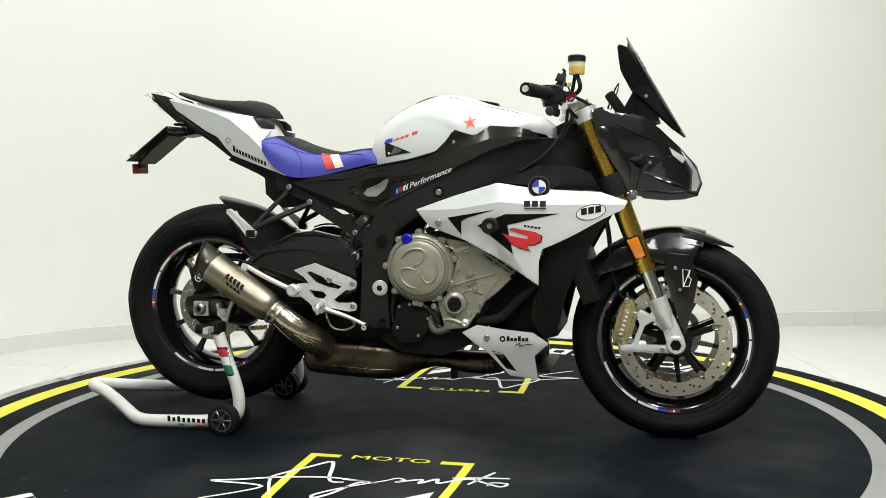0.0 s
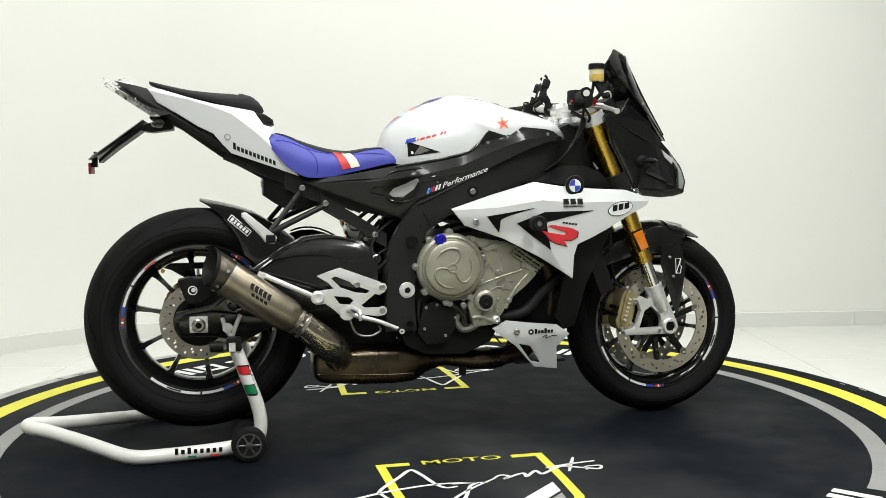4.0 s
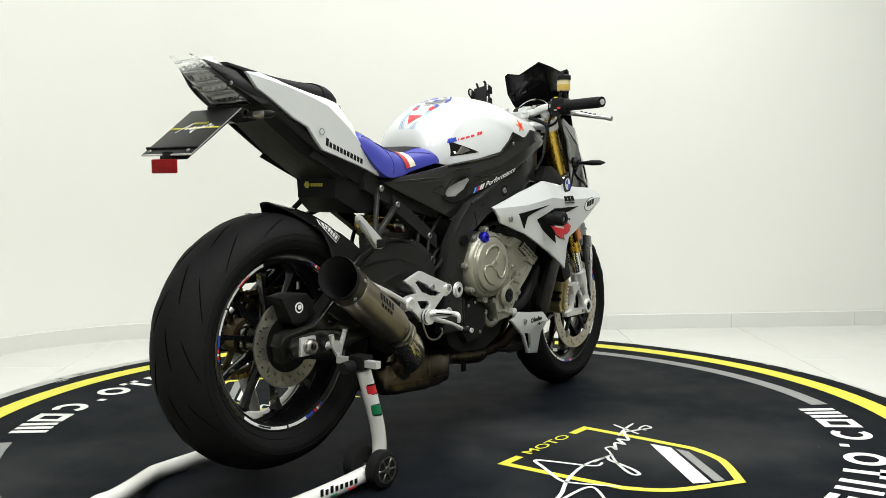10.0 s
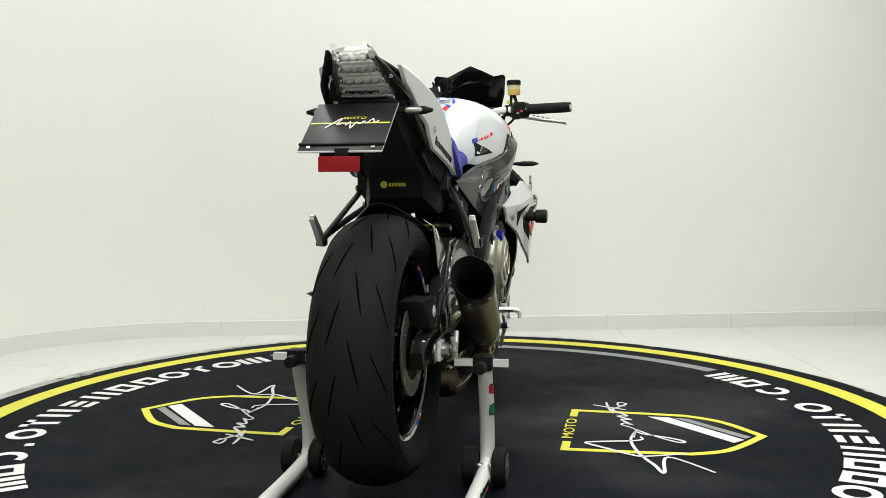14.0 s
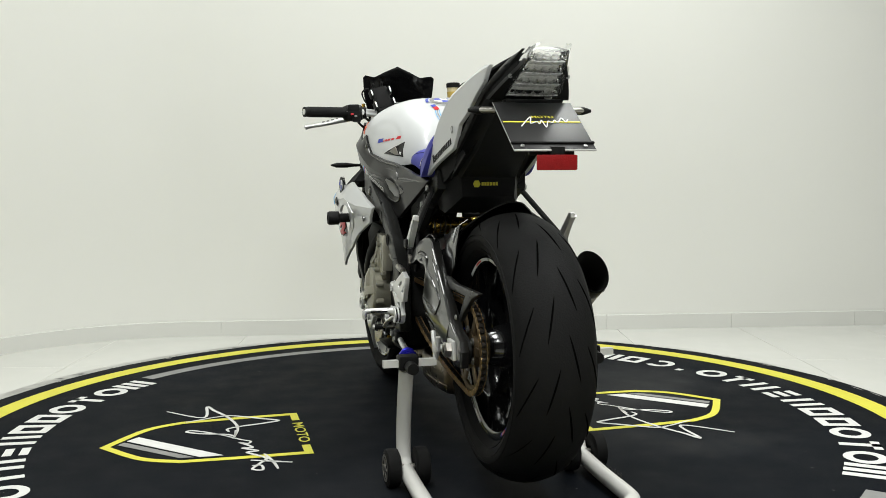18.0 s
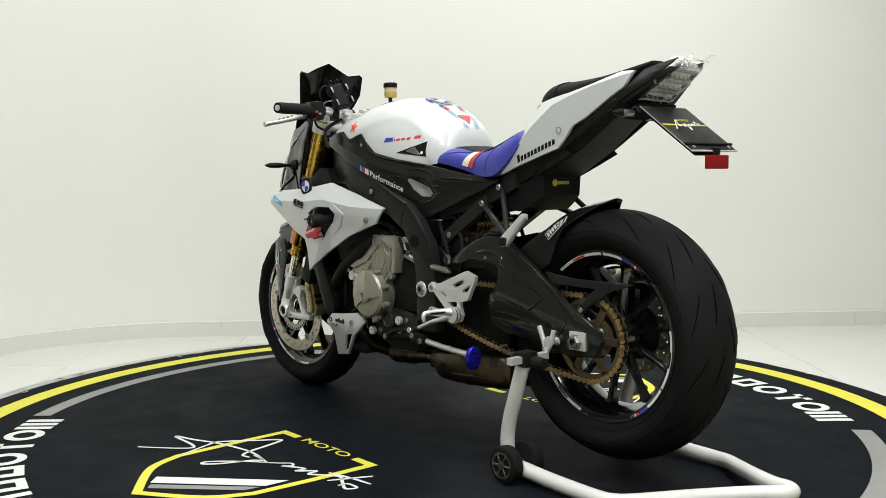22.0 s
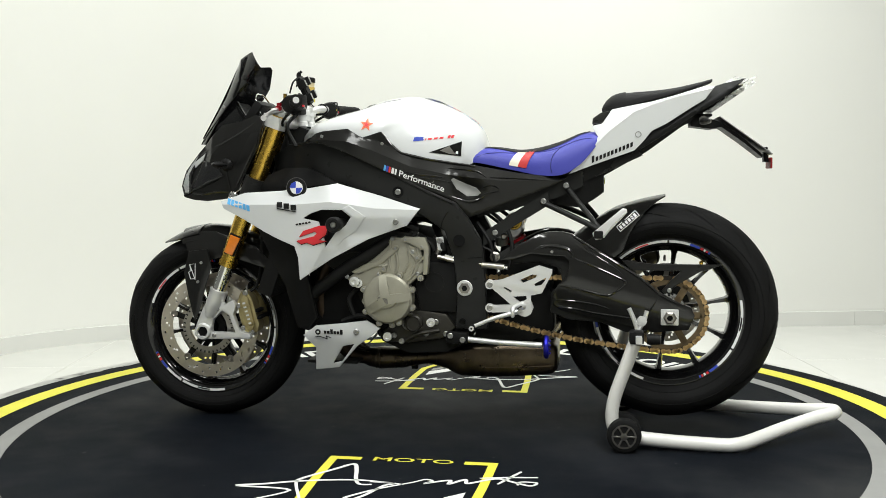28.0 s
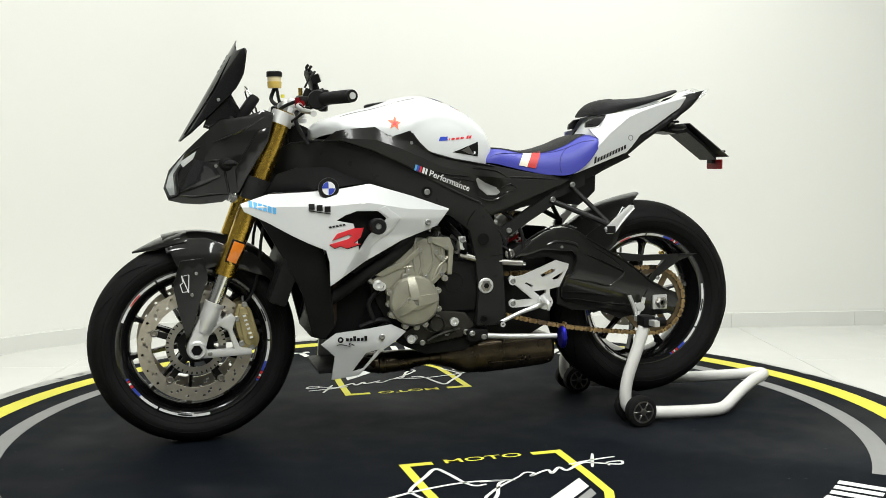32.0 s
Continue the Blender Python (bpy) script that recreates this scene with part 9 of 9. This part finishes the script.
P("stand_foot", loft([[(x, 0.182 + r * math.cos(a) * 0.026, 0.273 + r * math.sin(a) * 0.034) for a in (2 * math.pi * k / 12 for k in range(12))] for x, r in ((-0.352, 0.90), (-0.355, 1.0), (-0.363, 1.0), (-0.366, 0.90))]), M_ANODB, ss, "blue anodised side stand foot")
for k in range(4):
    P("foot_stud", box(0.006, 0.010, 0.005, (-0.368, 0.182, 0.255 + 0.012 * k), 0.001), M_ANODB, ss)
# swingarm spools that rest on the paddock stand
for s in (1, -1):
    P("stand_spool", lathe([(0, 0), (0.013, 0), (0.009, 0.006), (0.009, 0.020), (0.014, 0.026), (0.014, 0.032), (0, 0.034)], 20, m=Matrix.Translation((-0.628, s * 0.142, 0.352)) @ facing(s)), M_SILVER, None, "silver paddock stand spool")


# ---- the paddock stand under the rear wheel ----
def paddock_stand():
    top = tagged(new("paddock_stand"), "white tubular paddock stand with black wheels lifting the rear wheel", "motorcycle stand")
    Q = lambda name, bm, material, parent=None, label="", at=None: part(name, bm, material, parent or top, label, at if parent else (Matrix.Translation((0, SIDE, 0)) @ (at if isinstance(at, Matrix) else Matrix.Translation(at or (0, 0, 0)))))
    zc = 0.030
    loop = [(-0.575, -0.236, 0.036), (-0.70, -0.236, 0.026), (-0.84, -0.236, 0.021), (-0.885, -0.229, 0.022), (-0.925, -0.204, 0.026), (-1.02, -0.126, 0.042), (-1.12, -0.052, 0.058), (-1.165, -0.030, 0.065), (-1.186, -0.014, 0.068)]
    path = loop + [(-1.190, 0.0, 0.069)] + [(x, -y, z) for x, y, z in reversed(loop)]
    fr = Q("stand_loop", tube(path, 0.0195, 18, 5), M_STANDW, None, "white tubular base loop")
    wh = mesh_of("stand_wheel", lathe([(0.010, -0.017), (0.030, -0.017), (0.038, -0.018), (0.046, -0.014), (0.048, 0), (0.046, 0.014), (0.038, 0.018), (0.030, 0.017), (0.010, 0.017), (0.010, -0.017)], 36), M_GRIP)
    hubb = bmesh.new()
    lathe([(0.029, 0.012), (0.034, 0.012), (0.034, 0.0185), (0.029, 0.0185), (0.029, 0.012)], 28, bm=hubb)
    lathe([(0, 0.010), (0.010, 0.010), (0.010, 0.020), (0, 0.021)], 16, bm=hubb)
    for k in range(6):
        q = box(0.024, 0.005, 0.005, (0.020, 0.0165, 0), 0.001, seg=1)
        bmesh.ops.transform(q, matrix=Matrix.Rotation(radians(60 * k), 4, "Y"), verts=q.verts)
        join(hubb, q)
    hubm = mesh_of("wheel_spokes", hubb, M_STEEL)
    for s in (1, -1):
        Q("upright", tube([(-0.578, s * 0.236, 0.036), (-0.552, s * 0.236, 0.058), (-0.546, s * 0.236, 0.100), (-0.556, s * 0.237, 0.155), (-0.582, s * 0.239, 0.230), (-0.606, s * 0.240, 0.300)], 0.0185, 18), M_STANDW, None, "white bent upright")
        clamp = Q("height_clamp", box(0.040, 0.050, 0.036, (-0.612, s * 0.238, 0.318), 0.007), M_BLACK, None, "black clamp")
        Q("clamp_knob", lathe([(0, 0), (0.014, 0), (0.016, 0.010), (0.014, 0.036), (0, 0.038)], 12, m=Matrix.Translation((-0.640, s * 0.238, 0.312)) @ Matrix.Rotation(radians(90), 4, "Z")), M_BLACK, clamp)
        Q("cross_bar", tube([(-0.617, s * 0.168, 0.317), (-0.617, s * 0.300, 0.317)], 0.012, 4, straight=True), M_SILVER, clamp, "square silver hook bar")
        Q("hook", tube([(-0.592, s * 0.168, 0.388), (-0.606, s * 0.168, 0.356), (-0.617, s * 0.168, 0.324)], 0.0065, 8, straight=True), M_SILVER, clamp, "silver hook arm")
        Q("hook", tube([(-0.642, s * 0.168, 0.381), (-0.634, s * 0.168, 0.349), (-0.617, s * 0.168, 0.324)], 0.0065, 8, straight=True), M_SILVER, clamp, "silver hook arm")
        for o in (0.037, -0.037):
            w = Q("stand_wheel", wh, None, None, "small black wheel with silver spokes", Matrix.Translation((-0.579, s * 0.236 + o, 0.048)))
            Q("wheel_spokes", hubm, None, w, at=Matrix() if o > 0 else facing(-1))
        Q("wheel_axle", tube([(-0.579, s * 0.236 - 0.052, 0.048), (-0.579, s * 0.236 + 0.052, 0.048)], 0.007, 10, straight=True), M_STEEL)
        # maker's mark: black bars on the base tube, with green and red ticks
        for k in range(8 if s < 0 else 0):
            Q("mark", box(0.009, 0.0012, 0.017 if k in (0, 2) else 0.012, (-0.77 + 0.0165 * k, s * 0.2560, zc + 0.004 + (0.002 if k in (0, 2) else 0))), M_DECBLK, fr)
        if s < 0:
            Q("mark", box(0.022, 0.0012, 0.004, (-0.73, s * 0.2555, zc - 0.010)), M_DECGRN, fr)
            Q("mark", box(0.022, 0.0012, 0.004, (-0.67, s * 0.2555, zc - 0.010)), M_DECRED, fr)
            # striped sticker on the upright's outer face
            def patch(z0, z1, a0, a1, lift):
                b = bmesh.new()
                rows = []
                for z in (z0, (z0 + z1) / 2, z1):
                    cx, cy = -0.5455 - (z - 0.125) * 0.345, -(0.2365 + (z - 0.150) * 0.025)
                    r = 0.0188 + lift
                    rows.append([b.verts.new((cx + r * math.sin(radians(a0 + (a1 - a0) * k / 8)), cy - r * math.cos(radians(a0 + (a1 - a0) * k / 8)), z)) for k in range(9)])
                for p, q in zip(rows, rows[1:]):
                    for k in range(8):
                        b.faces.new((p[k], p[k + 1], q[k + 1], q[k]))
                return b
            st = Q("sticker", patch(0.176, 0.262, -62, 82, 0.0004), M_DECBLK, None, "black sticker with red, white and green fields")
            Q("sticker_border", patch(0.178, 0.261, -62, 49, 0.0005), M_DECBLK, st)
            for z0, z1, mt in ((0.236, 0.258, M_DECRED), (0.208, 0.234, M_DECWHT), (0.181, 0.206, M_DECGRN)):
                Q("sticker_field", patch(z0, z1, -58, 45, 0.0010), mt, st)
            for k in range(6):
                Q("sticker_mark", patch(0.186 + 0.012 * k, 0.194 + 0.012 * k, 54, 74, 0.0010), M_DECWHT, st)
    return top


stand = paddock_stand()


# ---- turning of the show table and what stands on it ----
def motions():
    rows = [(t, pose(0, 0, 0, 0, 0, a)) for t, a in TURN]
    for thing in (table, bike, stand):
        walk(thing, rows)


motions()
